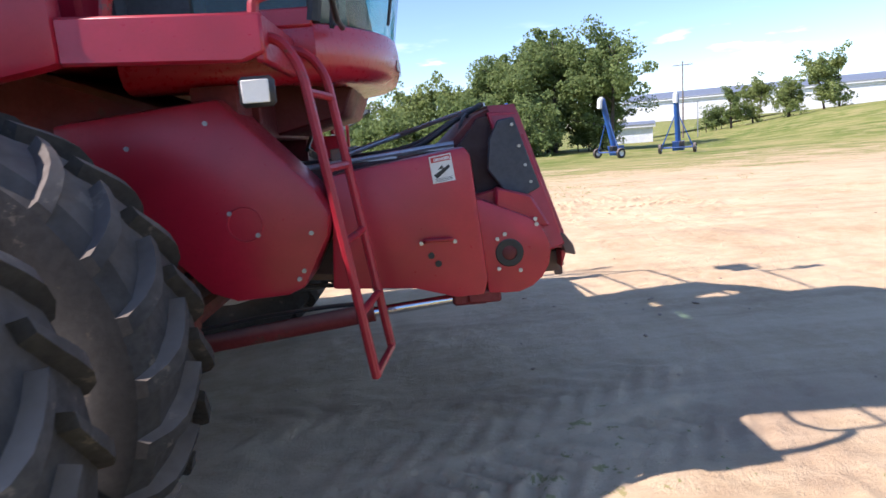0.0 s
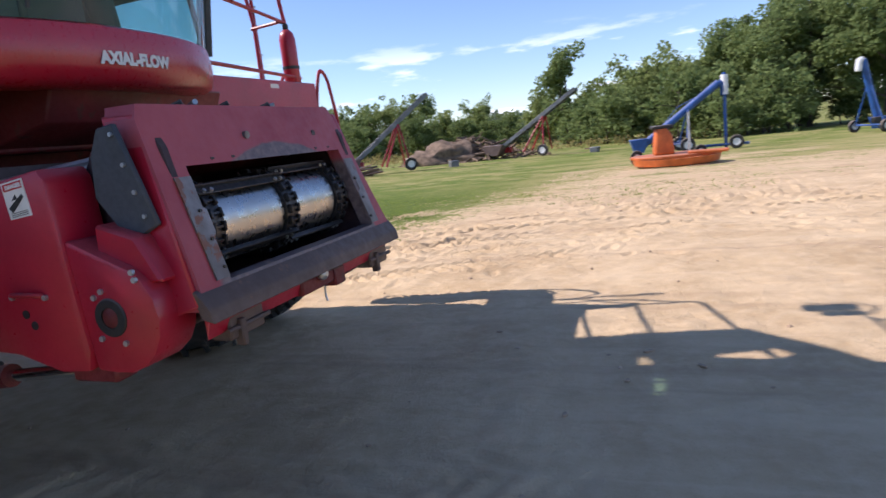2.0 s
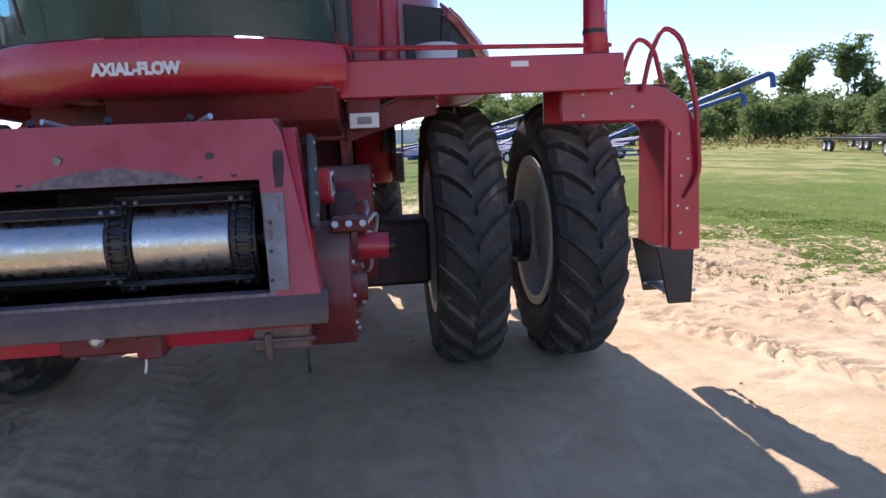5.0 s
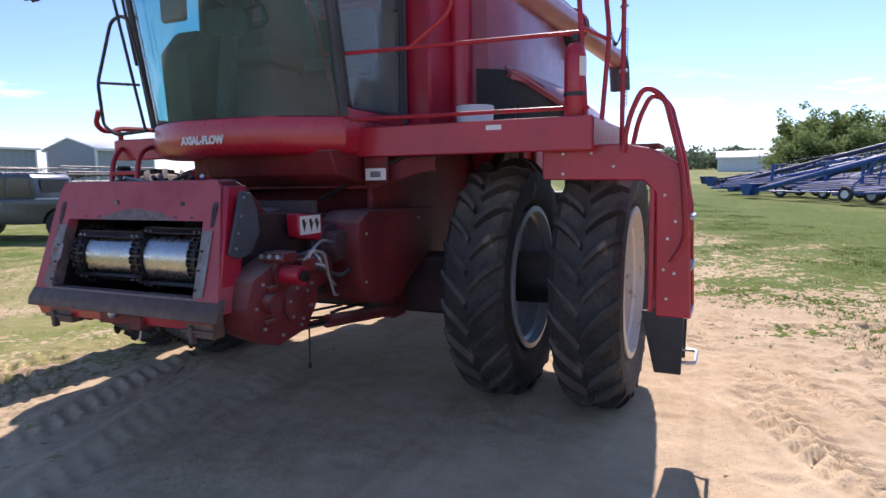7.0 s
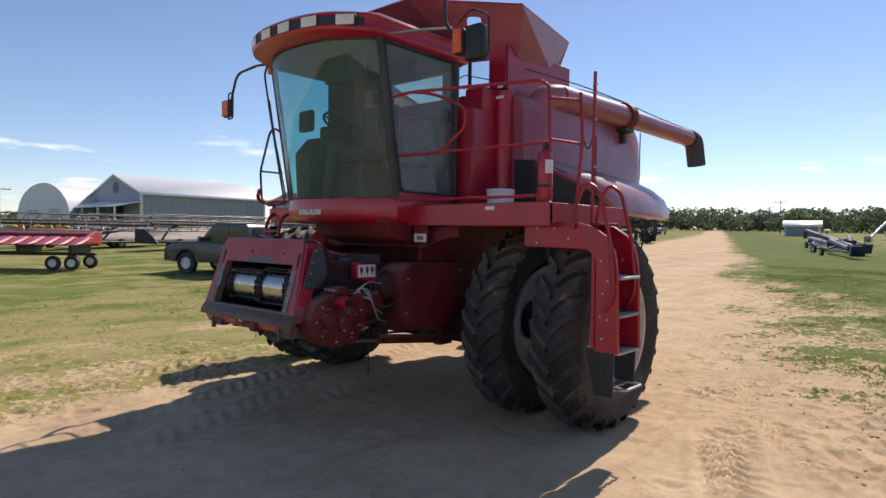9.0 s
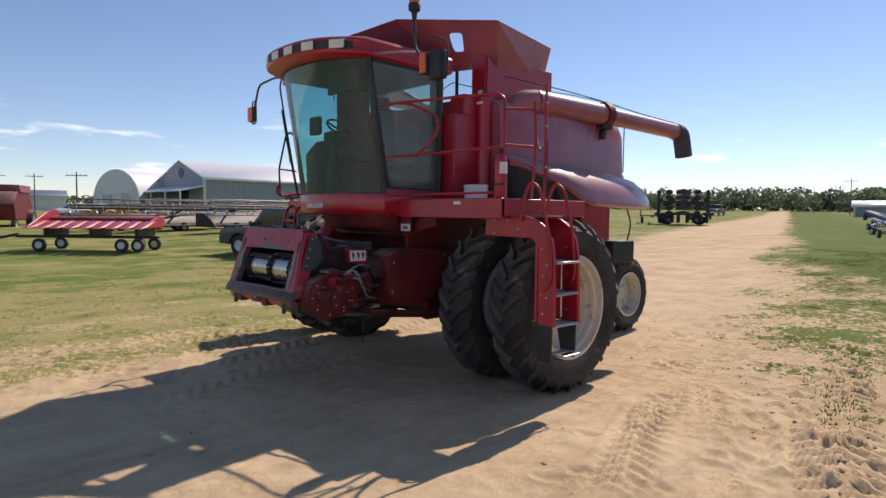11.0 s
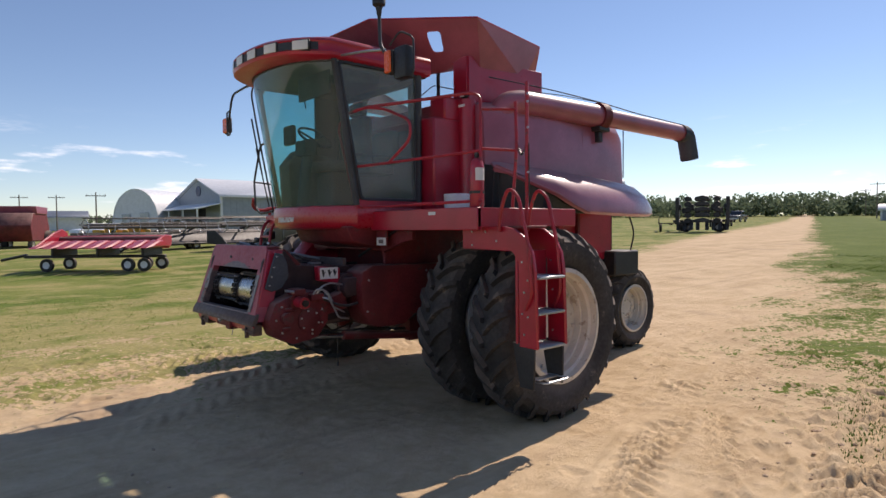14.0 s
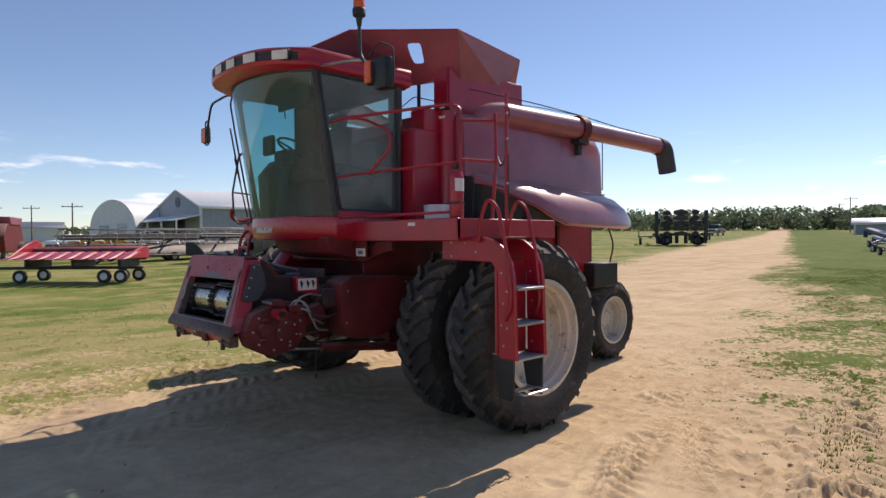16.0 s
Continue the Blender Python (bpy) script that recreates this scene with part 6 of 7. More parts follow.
kinds = [tree("tree", 11 + i, h, w, 8500, s * 0.68, m, st, b, 0.4, lab) for i, (h, w, s, m, st, b, lab) in enumerate((
    (7.5, 6.0, 0.24, LEAF_PALE, 2, 0.08, "bushy pale green tree at the edge of the field"),
    (9.5, 5.4, 0.24, LEAF, 2, 0.05, "tall narrow dark green tree"),
    (5.5, 6.5, 0.25, LEAF, 3, 0.03, "low spreading green scrub tree"),
    (8.0, 7.0, 0.26, LEAF_PALE, 2, 0.12, "rounded mid-green tree at the edge of the field")))]
rng = random.Random(5)
first = [False] * 4


def plant(kind, x, y, k):
    m = stand(x, y, rng.uniform(0, 360), 0.15)
    if not first[kind]:
        first[kind] = True
        kinds[kind].matrix_basis = m
        ob = kinds[kind]
    else:
        ob = copy_thing(kinds[kind], m)
    ob.scale = (k, k, k * rng.uniform(0.9, 1.15))
    tagged(ob, group="trees round the yard")


for az, r, kind, k in ((98.4, 74, 1, 1.05), (96.2, 76, 0, 0.85), (100.5, 78, 0, 0.85), (93.5, 70, 3, 0.85), (91.0, 66, 3, 0.95), (88.8, 62, 0, 1.0), (87.2, 58, 3, 0.95), (85.4, 60, 1, 0.85), (84.2, 54, 2, 0.95), (88.0, 52, 2, 0.8), (91.5, 60, 2, 0.9), (94.5, 64, 2, 0.8),
                       (103, 90, 2, 0.9), (105.5, 86, 3, 0.75), (108, 92, 0, 0.9), (110.5, 88, 1, 0.8), (113, 84, 3, 0.85), (115.5, 90, 0, 1.0), (118, 86, 2, 1.1), (120.5, 84, 3, 0.9), (123, 80, 0, 0.95), (125.5, 84, 1, 0.75), (106.5, 78, 2, 0.8), (111.5, 76, 2, 0.8), (116.8, 74, 2, 0.8), (121.5, 70, 2, 0.85), (126.5, 70, 2, 0.9),
                       (80.6, 58, 2, 0.75), (82.6, 50, 2, 0.62), (76.0, 60, 2, 0.6)):
    x, y, _ = spot(4.0, -2.7, az, r)
    plant(kind, x, y, k)
for az in np.arange(127.5, 175, 2.1):
    x, y, _ = spot(5.2, 0.5, az + rng.uniform(-0.8, 0.8), rng.uniform(72, 98))
    plant(rng.choice((0, 0, 3, 3, 1, 2)), x, y, rng.uniform(0.8, 1.15))
    x, y, _ = spot(5.2, 0.5, az + rng.uniform(-0.8, 0.8), rng.uniform(62, 72))
    plant(2, x, y, rng.uniform(0.55, 0.85))
for az, r, kind, k in ((61.5, 95, 3, 0.7), (63.4, 92, 1, 0.55), (59.0, 90, 0, 0.7), (57, 96, 3, 0.9), (64.6, 98, 2, 0.55)):
    x, y, _ = spot(4.0, -2.7, az, r)
    plant(kind, x, y, k)


def woods(name, az0, az1, r, height, cx, cy, seed, label):
    """A far belt of trees, too many to count: leaf clumps heaped into uneven crowns."""
    g = np.random.default_rng(seed)
    cen = []
    for az in np.arange(az0, az1, 0.55):
        for _ in range(2):
            rr = r * g.uniform(0.94, 1.1)
            x, y, z = spot(cx, cy, az + g.uniform(-0.4, 0.4), rr)
            h, w = height * g.uniform(0.55, 1.05), height * g.uniform(0.35, 0.6)
            n = 230
            d = g.normal(size=(n, 3))
            d /= np.linalg.norm(d, axis=1, keepdims=True)
            d *= g.uniform(0.6, 1.0, (n, 1))
            cen.append(np.stack([x + d[:, 0] * w, y + d[:, 1] * w, z + h * 0.5 + d[:, 2] * h * 0.5], 1))
    ob = new(name, quads_mesh(name, np.concatenate(cen), 0.060 * height, 0.2, g, LEAF_HAZE, 0.8))
    return tagged(ob, label, "woodland", kind="stuff")


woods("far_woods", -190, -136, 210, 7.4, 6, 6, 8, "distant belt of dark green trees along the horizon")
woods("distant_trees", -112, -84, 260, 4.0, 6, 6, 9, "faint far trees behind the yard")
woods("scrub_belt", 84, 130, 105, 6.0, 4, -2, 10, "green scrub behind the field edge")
g = np.random.default_rng(4)
cen = []
for _ in range(420):
    az, r = g.uniform(84, 172), g.uniform(48, 66)
    x, y, z = spot(4.5, -1, az, r)
    d = g.normal(size=(16, 3)) * (0.8, 0.8, 0.30)
    cen.append(np.array((x, y, z + 0.25)) + d)
tagged(new("weeds", quads_mesh("weeds", np.concatenate(cen), 0.13, -0.5, g, DRY)), "tall dry weeds and rough grass at the field edge", "weeds", kind="stuff")

# short grass tufts in the patchy strips beside the track
g = np.random.default_rng(12)
pts = []
while len(pts) < 9000:
    x, y = g.uniform(-16, 12), g.uniform(-13, 13)
    v = float(track_side(x, y))
    q = v + 7.0 * float(fbm(np.array(x), np.array(y), 0.55, 4, 40)) + g.uniform(-1, 1)
    if q > 7.2 and g.random() < 1.25 - 0.05 * v:
        pts.append((x, y))
pts = np.array(pts)
blades, faces = [], []
base_z = lie(pts[:, 0], pts[:, 1])
for (x, y), z in zip(pts, base_z):
    for _ in range(5):
        a, h, w = g.uniform(0, math.tau), g.uniform(0.012, 0.04), g.uniform(0.004, 0.010)
        ox, oy, lean = g.normal() * 0.045, g.normal() * 0.045, g.uniform(0.6, 1.8) * h
        c, s = math.cos(a), math.sin(a)
        k = len(blades)
        blades += [(x + ox - s * w, y + oy + c * w, z - 0.01), (x + ox + s * w, y + oy - c * w, z - 0.01), (x + ox + c * lean, y + oy + s * lean, z + h)]
        faces.append((k, k + 1, k + 2))
me_g = bpy.data.meshes.new("grass")
me_g.from_pydata(blades, [], faces)
me_g.materials.append(GRASSY)
tagged(new("grass", me_g), "short green grass tufts beside the sandy track", "grass", kind="stuff")

# taller, darker tufts in clumps along the lush verge
LUSH = leaf_material("lush_grass", (0.055, 0.105, 0.018), (0.15, 0.22, 0.045), (0.10, 0.165, 0.03))
g = np.random.default_rng(52)
px_, py_ = g.uniform(-26, 2, 60000), g.uniform(-4, 13, 60000)
out_ = px_ * ROAD_N[0] + py_ * ROAD_N[1] - ROAD_C
keep = (out_ > 2.5) & (out_ < 8) & (px_ < 0.3) & (np.minimum(out_, 4.5) * 0.22 + 6.5 * fbm(px_, py_, 0.9, 4, 83) + g.uniform(-0.15, 0.15, 60000) > 1.02)
px_, py_ = px_[keep], py_[keep]
n = len(px_)
cen = np.stack([px_, py_, lie(px_, py_)], 1).repeat(6, 0)
cen[:, :2] += g.normal(size=(6 * n, 2)) * 0.05
ang, tall, wide = g.uniform(0, math.tau, 6 * n), g.uniform(0.008, 0.034, 6 * n), g.uniform(0.003, 0.008, 6 * n)
lean_ = tall * g.uniform(0.4, 1.4, 6 * n)
c_, s_ = np.cos(ang), np.sin(ang)
low = cen - (0, 0, 0.01)
tri = np.stack([low + np.stack([-s_ * wide, c_ * wide, 0 * wide], 1), low + np.stack([s_ * wide, -c_ * wide, 0 * wide], 1), cen + np.stack([c_ * lean_, s_ * lean_, tall], 1)], 1).reshape(-1, 3)
me_v = bpy.data.meshes.new("verge_grass")
me_v.from_pydata(tri.tolist(), [], np.arange(18 * n).reshape(-1, 3).tolist())
me_v.materials.append(LUSH)
tagged(new("verge_grass", me_v), "dark green clumps of grass on the sandy verge", "grass", kind="stuff")

# clods and stones on the sand
SOIL = surface("clod", (0.46, 0.335, 0.225), 0.95, dark=0.6, light=1.4, grain=30, bump=0.5)
g = np.random.default_rng(21)
bm = bmesh.new()
for k in range(420):
    if k < 150:
        c = ((-0.3, 4.35), (0.7, 4.55), (1.2, 5.2), (0.2, 4.9), (-1.6, 3.3))[k % 5]
        x, y, s = c[0] + g.normal() * 0.25, c[1] + g.normal() * 0.16, abs(g.normal()) * 0.012 + 0.006
    else:
        x, y, s = g.uniform(-6, 9), g.uniform(-3.5, 9), abs(g.normal()) * 0.009 + 0.005
    r = bmesh.ops.create_icosphere(bm, subdivisions=1, radius=s)
    for v in r["verts"]:
        v.co = Vector((x, y, land(x, y) + 0.002)) + Vector((v.co.x * g.uniform(0.7, 1.5), v.co.y * g.uniform(0.7, 1.5), v.co.z * g.uniform(0.5, 0.9)))
tagged(link("clods", bm, SOIL, 20), "crumbled clods of damp earth and small stones", "clods", kind="stuff")
for x, y, a, ln in ((4.244, 1.6, 30, 0.09), (3.88, 0.65, 80, 0.06), (3.19, 1.99, 10, 0.05), (4.6, 1.35, 120, 0.08), (4.16, 1.12, 60, 0.05), (1.35, -1.35, 25, 0.20)):
    stick = prism([(0, 0), (ln * 0.6, 0.012), (ln, 0.0), (ln * 0.5, -0.018), (0.01, -0.014)], "z", 0.0, 0.012, 0.003)
    s = link("debris", stick, SOIL)
    s.matrix_basis = pose(x, y, land(x, y) + 0.008, 4, 3, a)
    tagged(s, "dark flat crumb of bark lying on the sand", "debris", "litter on the track")

BLUE = surface("blue_machine_paint", (0.020, 0.085, 0.30), 0.4, dark=0.7, light=1.3, bump=0.05, dust=0.25)
BLUE_DARK = surface("dark_blue_paint", (0.018, 0.035, 0.10), 0.45, dark=0.7, light=1.3, bump=0.05, dust=0.3)
GREYMETAL = surface("grey_galvanised_sheet", (0.36, 0.38, 0.40), 0.4, 0.6, dark=0.8, light=1.15, bump=0.1)
ORANGE = surface("orange_paint", (0.55, 0.13, 0.025), 0.5, dark=0.7, light=1.2, bump=0.1, dust=0.35)
YELLOW = surface("yellow_paint", (0.58, 0.33, 0.03), 0.5, dark=0.7, light=1.15, bump=0.1)
SIDING = surface("grey_blue_siding", (0.30, 0.34, 0.38), 0.6, dark=0.9, light=1.06, bump=0.05)
WHITE_METAL = surface("white_sheet_metal", (0.72, 0.74, 0.76), 0.45, dark=0.9, light=1.05, bump=0.05)
TRUCK_PAINT = surface("dark_slate_car_paint", (0.028, 0.036, 0.048), 0.3, dark=0.9, light=1.1, bump=0.0, coat=0.5)
CAR_WHITE = surface("white_car_paint", (0.68, 0.70, 0.72), 0.3, dark=0.95, light=1.03, bump=0.0, coat=0.5)
CAR_DARK = surface("black_car_paint", (0.02, 0.022, 0.026), 0.3, bump=0.0, coat=0.5)
CAR_GLASS = surface("car_glass", (0.03, 0.035, 0.04), 0.08, bump=0.0)
WOODPOLE = surface("weathered_pole_wood", (0.19, 0.155, 0.125), 0.85, dark=0.7, light=1.2, bump=0.3)
BRUSH = surface("dry_brushwood", (0.20, 0.14, 0.095), 0.95, dark=0.5, light=1.5, grain=14, bump=0.8)
DARKSTEEL = surface("black_steel_frame", (0.018, 0.018, 0.020), 0.45, 0.2, dark=0.7, light=1.5, bump=0.1, dust=0.25)
small_tyre = link("tyre", lathe([(0.20, -0.09), (0.30, -0.11), (0.36, -0.09), (0.375, 0), (0.36, 0.09), (0.30, 0.11), (0.20, 0.09)], "y", 24, closed=True), RUBBER)
small_rim = link("rim", lathe([(0.0, 0.05), (0.06, 0.06), (0.07, 0.03), (0.16, 0.03), (0.20, 0.09), (0.21, 0.09), (0.20, -0.09), (0.0, -0.05)], "y", 20), WHITE)


def roller(parent, x, y, k=1.0, turn=0, name="wheel", tyre=None, rim=None, z=None):
    w = thing(name, Matrix.Translation((x, y, 0.375 * k if z is None else z)) @ Matrix.Rotation(radians(turn), 4, "Z") @ Matrix.Diagonal((k, k, k, 1)))
    w.parent = parent
    again("tyre", tyre or small_tyre, w, Matrix())
    again("rim", rim or small_rim, w, Matrix())
    return w


def grain_auger(m, length, rise, paint, radius=0.11, label="", upright=False, group=""):
    """A tube auger on a two-wheeled undercarriage: x along it, its mouth at the origin's side."""
    t = thing("grain_auger", m, label=label, category="grain auger", group=group)
    a = radians(rise)
    head = Vector((length * math.cos(a), 0, 0.35 + length * math.sin(a)))
    part("tube", tube([(0, 0, 0.35), head], radius, sides=14), paint, t)
    part("spout", tube([head, head + Vector((0.18, 0, -0.05)), head + Vector((0.22, 0, -0.55))], radius * 0.9, sides=12, radius=0.12), WHITE if upright else paint, t)
    part("hopper", prism([(-0.45, 0.75), (0.35, 0.75), (0.15, 0.15), (-0.25, 0.15)], "y", -0.35, 0.35, 0.02), paint, t)
    px = min(length * 0.55 * math.cos(a), length * math.cos(a) * 0.8 + 0.4)
    for s in (-1, 1):
        part("leg", tube([(px, s * 0.95, 0.40), (length * 0.62 * math.cos(a), s * 0.10, 0.35 + length * 0.62 * math.sin(a))], 0.035), paint, t)
        part("brace", tube([(px, s * 0.95, 0.40), (0.5, s * 0.12, 0.38)], 0.03), paint, t)
        roller(t, px, s * 1.05, 0.85)
    part("axle", tube([(px, -1.0, 0.36), (px, 1.0, 0.36)], 0.04), paint, t)
    part("truss", tube([(length * 0.15 * math.cos(a), 0, 0.35 + length * 0.15 * math.sin(a)), (length * 0.5 * math.cos(a), 0, 0.75 + length * 0.5 * math.sin(a)), (length * 0.9 * math.cos(a), 0, 0.35 + length * 0.9 * math.sin(a))], 0.018), paint, t)
    part("motor", box(0.2, 0.6, 0.12, 0.42, 0.45, 0.75, 0.03), DARKSTEEL, t)
    return t


CONVEYOR = surface("weathered_dark_sheet", (0.17, 0.18, 0.19), 0.5, 0.4, dark=0.7, light=1.3, bump=0.1, dust=0.2)


def belt_conveyor(m, length, rise, label):
    t = thing("belt_conveyor", m, label=label, category="conveyor")
    a = radians(rise)
    r = Matrix.Translation((0, 0, 0.35)) @ Matrix.Rotation(-a, 4, "Y")
    for s in (-1, 1):
        part("side_rail", box(0, length, s * 0.30 - 0.02, s * 0.30 + 0.02, -0.12, 0.12, 0.01, turn=r), CONVEYOR, t)
    part("belt", box(0, length, -0.28, 0.28, 0.0, 0.04, 0.005, turn=r), RUBBER, t)
    for k in range(6):
        part("roller", tube([r @ Vector((0.4 + k * (length - 0.8) / 5, -0.28, -0.08)), r @ Vector((0.4 + k * (length - 0.8) / 5, 0.28, -0.08))], 0.05), DARKSTEEL, t)
    px = length * 0.42
    for s in (-1, 1):
        part("leg", tube([(px - 0.5, s * 0.8, 0.35), r @ Vector((length * 0.62, s * 0.3, -0.1))], 0.06), RED_RAIL, t)
        part("prop", tube([(px + 0.9, s * 0.8, 0.35), r @ Vector((length * 0.62, s * 0.3, -0.1))], 0.05), RED_RAIL, t)
        roller(t, px + 0.9, s * 0.95, 1.0)
    part("hopper", prism([(-0.6, 0.95), (0.9, 0.95), (0.5, 0.25), (-0.4, 0.25)], "y", -0.55, 0.55, 0.02), RUST, t)
    part("head_guard", prism([(length - 0.3, -0.2), (length + 0.15, -0.2), (length + 0.2, 0.22), (length - 0.3, 0.25)], "y", -0.33, 0.33, 0.02), CONVEYOR, t)
    t.children[-1].matrix_basis = r
    part("drive", box(0.6, 1.1, 0.35, 0.75, 0.35, 0.75, 0.04), RED, t)
    return t


# upright blue augers on the bank
for x, y, turn, ln in ((14.7, 35.2, 205, 3.4), (19.3, 36.6, 240, 3.5)):
    grain_auger(stand(x, y, turn), ln, 74, BLUE, 0.17, "bright blue auger parked steeply upright on two wheels", True, "blue upright augers")
# the orange mower and the leaning blue auger behind it
mower = thing("rotary_mower", stand(4.75, 18.0, 8) @ Matrix.Diagonal((0.76, 0.78, 0.88, 1)), label="orange rotary mower deck with a bright steel post", category="mower")
deck_pts = [(1.75 * math.cos(a), 1.25 * math.sin(a)) for a in np.linspace(0, math.tau, 17)[:-1]]
part("deck", prism(deck_pts, "z", 0.30, 0.40, 0.02), ORANGE, mower)
part("skirt", lathe([(1.55, 0.08), (1.60, 0.08), (1.68, 0.31), (1.62, 0.31)], "z", 20, closed=True), ORANGE, mower)
part("hood", prism([(-0.85, 0.40), (-0.05, 0.40), (-0.15, 1.05), (-0.35, 1.35), (-0.75, 1.30)], "y", -0.4, 0.4, 0.10, seg=3), ORANGE, mower, "rounded orange plastic hood")
part("drive_box", box(-0.9, -0.1, -0.45, 0.45, 1.28, 1.40, 0.03), DARKSTEEL, mower)
part("post", tube([(0.35, -1.0, 0.0), (0.35, -1.0, 1.75)], 0.045), GALV, mower, "bright steel post")
part("hitch", tube([(0.3, -1.0, 0.45), (1.6, -1.6, 0.45)], 0.06), ORANGE, mower)
for x in (-1.35, 1.2):
    roller(mower, x, 1.3, 0.75)
grain_auger(stand(3.4, 27.5, 8), 4.2, 36, BLUE, 0.16, "blue grain auger leaning up on its wheels")
stand_frame = thing("auger_stand", stand(7.0, 28.0, 0), label="blue tubular stand with a white canister", category="stand")
part("post", tube([(0, 0, 0), (0, 0.05, 3.3)], 0.07), BLUE, stand_frame)
part("foot", tube([(-1.2, 0.2, 0.2), (0.9, -0.3, 0.2)], 0.06), BLUE, stand_frame)
part("canister", lathe([(0.0, 3.2), (0.14, 3.2), (0.15, 3.15), (0.15, 2.35), (0.0, 2.35)], "z", 16), WHITE, stand_frame)
roller(stand_frame, 0.4, -0.3, 0.8)
belt_conveyor(stand(-6.5, 39.5, -10), 7.0, 31, "long grey belt conveyor raised on rusty wheeled legs")
belt_conveyor(stand(-12.6, 29.5, 34), 6.4, 37, "long grey belt conveyor with a rusty hopper raised on legs")
# heap of brushwood
g = np.random.default_rng(31)
bm = bmesh.new()
hx, hy, _ = spot(4.0, -2.7, 106.3, 45)
for _ in range(240):
    u, v = g.normal() * 1.5, g.normal() * 0.9
    h = max(0.1, 1.9 * math.exp(-(u / 2.2) ** 2 - (v / 1.3) ** 2)) * g.uniform(0.2, 1)
    a, b, ln = g.uniform(0, math.tau), g.normal() * 0.35, g.uniform(0.5, 1.5)
    d = Vector((math.cos(a) * math.cos(b), math.sin(a) * math.cos(b), math.sin(b))) * ln / 2
    c = Vector((u * 1.6, v * 1.3, h))
    tube([c - d, c + d], g.uniform(0.03, 0.10), bm, 5)
heap = link("brush_pile", bm, BRUSH)
heap.matrix_basis = stand(hx, hy, 15, 0.1)
tagged(heap, "brown heap of old logs and brushwood", "brush pile", kind="stuff")
bm = bmesh.new()
bmesh.ops.create_icosphere(bm, subdivisions=4, radius=1)
for v in bm.verts:
    k = 1 + 0.30 * noise.noise(v.co * 1.7) + 0.16 * noise.noise(v.co * 6)
    v.co = Vector((v.co.x * 2.9 * k, v.co.y * 1.9 * k, max(-0.2, v.co.z) * 1.55 * k))
heap = link("mound", bm, BRUSH, 60)
x, y, _ = spot(4.7, -1.9, 109.5, 44)
heap.matrix_basis = stand(x, y, 20, 0.1)
tagged(heap, "rough brown mound of earth and stubble", "mound")


def header_trailer(m, length, label):
    """A long low trailer of black steel tube."""
    t = thing("header_trailer", m, label=label, category="trailer", group="black frame trailers")
    for y in (-1.1, 1.1):
        part("rail", box(-length / 2, length / 2, y - 0.06, y + 0.06, 0.72, 0.86, 0.01), DARKSTEEL, t)
    part("spine", box(-length / 2 - 1.6, length / 2, -0.08, 0.08, 0.62, 0.74, 0.01), DARKSTEEL, t)
    for k in range(int(length / 1.1) + 1):
        x = -length / 2 + k * 1.1
        part("cross_member", box(x - 0.04, x + 0.04, -1.1, 1.1, 0.74, 0.82, 0.008), DARKSTEEL, t)
    for k in range(3):
        x = -length / 2 + 1.0 + k * (length - 2) / 2
        part("bracket", tube([(x, -1.1, 0.86), (x + 0.1, -1.1, 1.25), (x + 0.5, -1.1, 1.28)], 0.035), DARKSTEEL, t)
    for x in (length / 2 - 1.2, length / 2 - 2.05, -length / 2 + 0.5):
        for y in (-0.95, 0.95):
            roller(t, x, y, 1.0)
    return t


header_trailer(stand(-15.8, 27.2, 146), 9.5, "long black steel header trailer standing empty")
header_trailer(stand(-25.5, 27.0, 160), 10.0, "long black steel header trailer behind another one")
header_trailer(stand(-30, 33, 170), 10.0, "long black steel header trailer near the scrub")
bm = bmesh.new()
g = np.random.default_rng(6)
for _ in range(40):
    a, ln = g.uniform(-0.5, 0.5), g.uniform(0.8, 2.2)
    c = Vector((g.normal() * 1.1, g.normal() * 0.5, 0.15 + abs(g.normal()) * 0.22))
    d = Vector((math.cos(a), math.sin(a), g.normal() * 0.1)) * ln / 2
    tube([c - d, c + d], g.uniform(0.03, 0.07), bm, 5)
scrap = link("scrap_iron", bm, RUST)
x, y, _ = spot(5.1, -0.9, 121.5, 33)
scrap.matrix_basis = stand(x, y, 30)
tagged(scrap, "rusty heap of scrap iron bars on the grass", "scrap", kind="stuff")

# the row of blue augers and frames
for x, y, ln, rise, turn, paint in ((-29.9, 4.1, 10.5, 13, 47, BLUE), (-32.5, 6.0, 11, 17, 40, BLUE_DARK), (-34.5, 3.4, 10, 11, 52, BLUE), (-38.5, 2.6, 10, 12, 50, BLUE_DARK), (-36.5, 8.0, 10.5, 16, 38, GREYMETAL), (-43.5, 2.0, 9.5, 9, 55, BLUE), (-41.5, 9.5, 10, 14, 42, GREYMETAL), (-49.0, 1.4, 9, 8, 58, BLUE_DARK), (-26.0, 10.5, 10, 18, 40, BLUE), (-31, 12.0, 10, 15, 44, BLUE)):
    grain_auger(stand(x, y, turn), ln, rise, paint, 0.12, "long grain auger lowered on white wheels in a row", False, "row of blue augers")
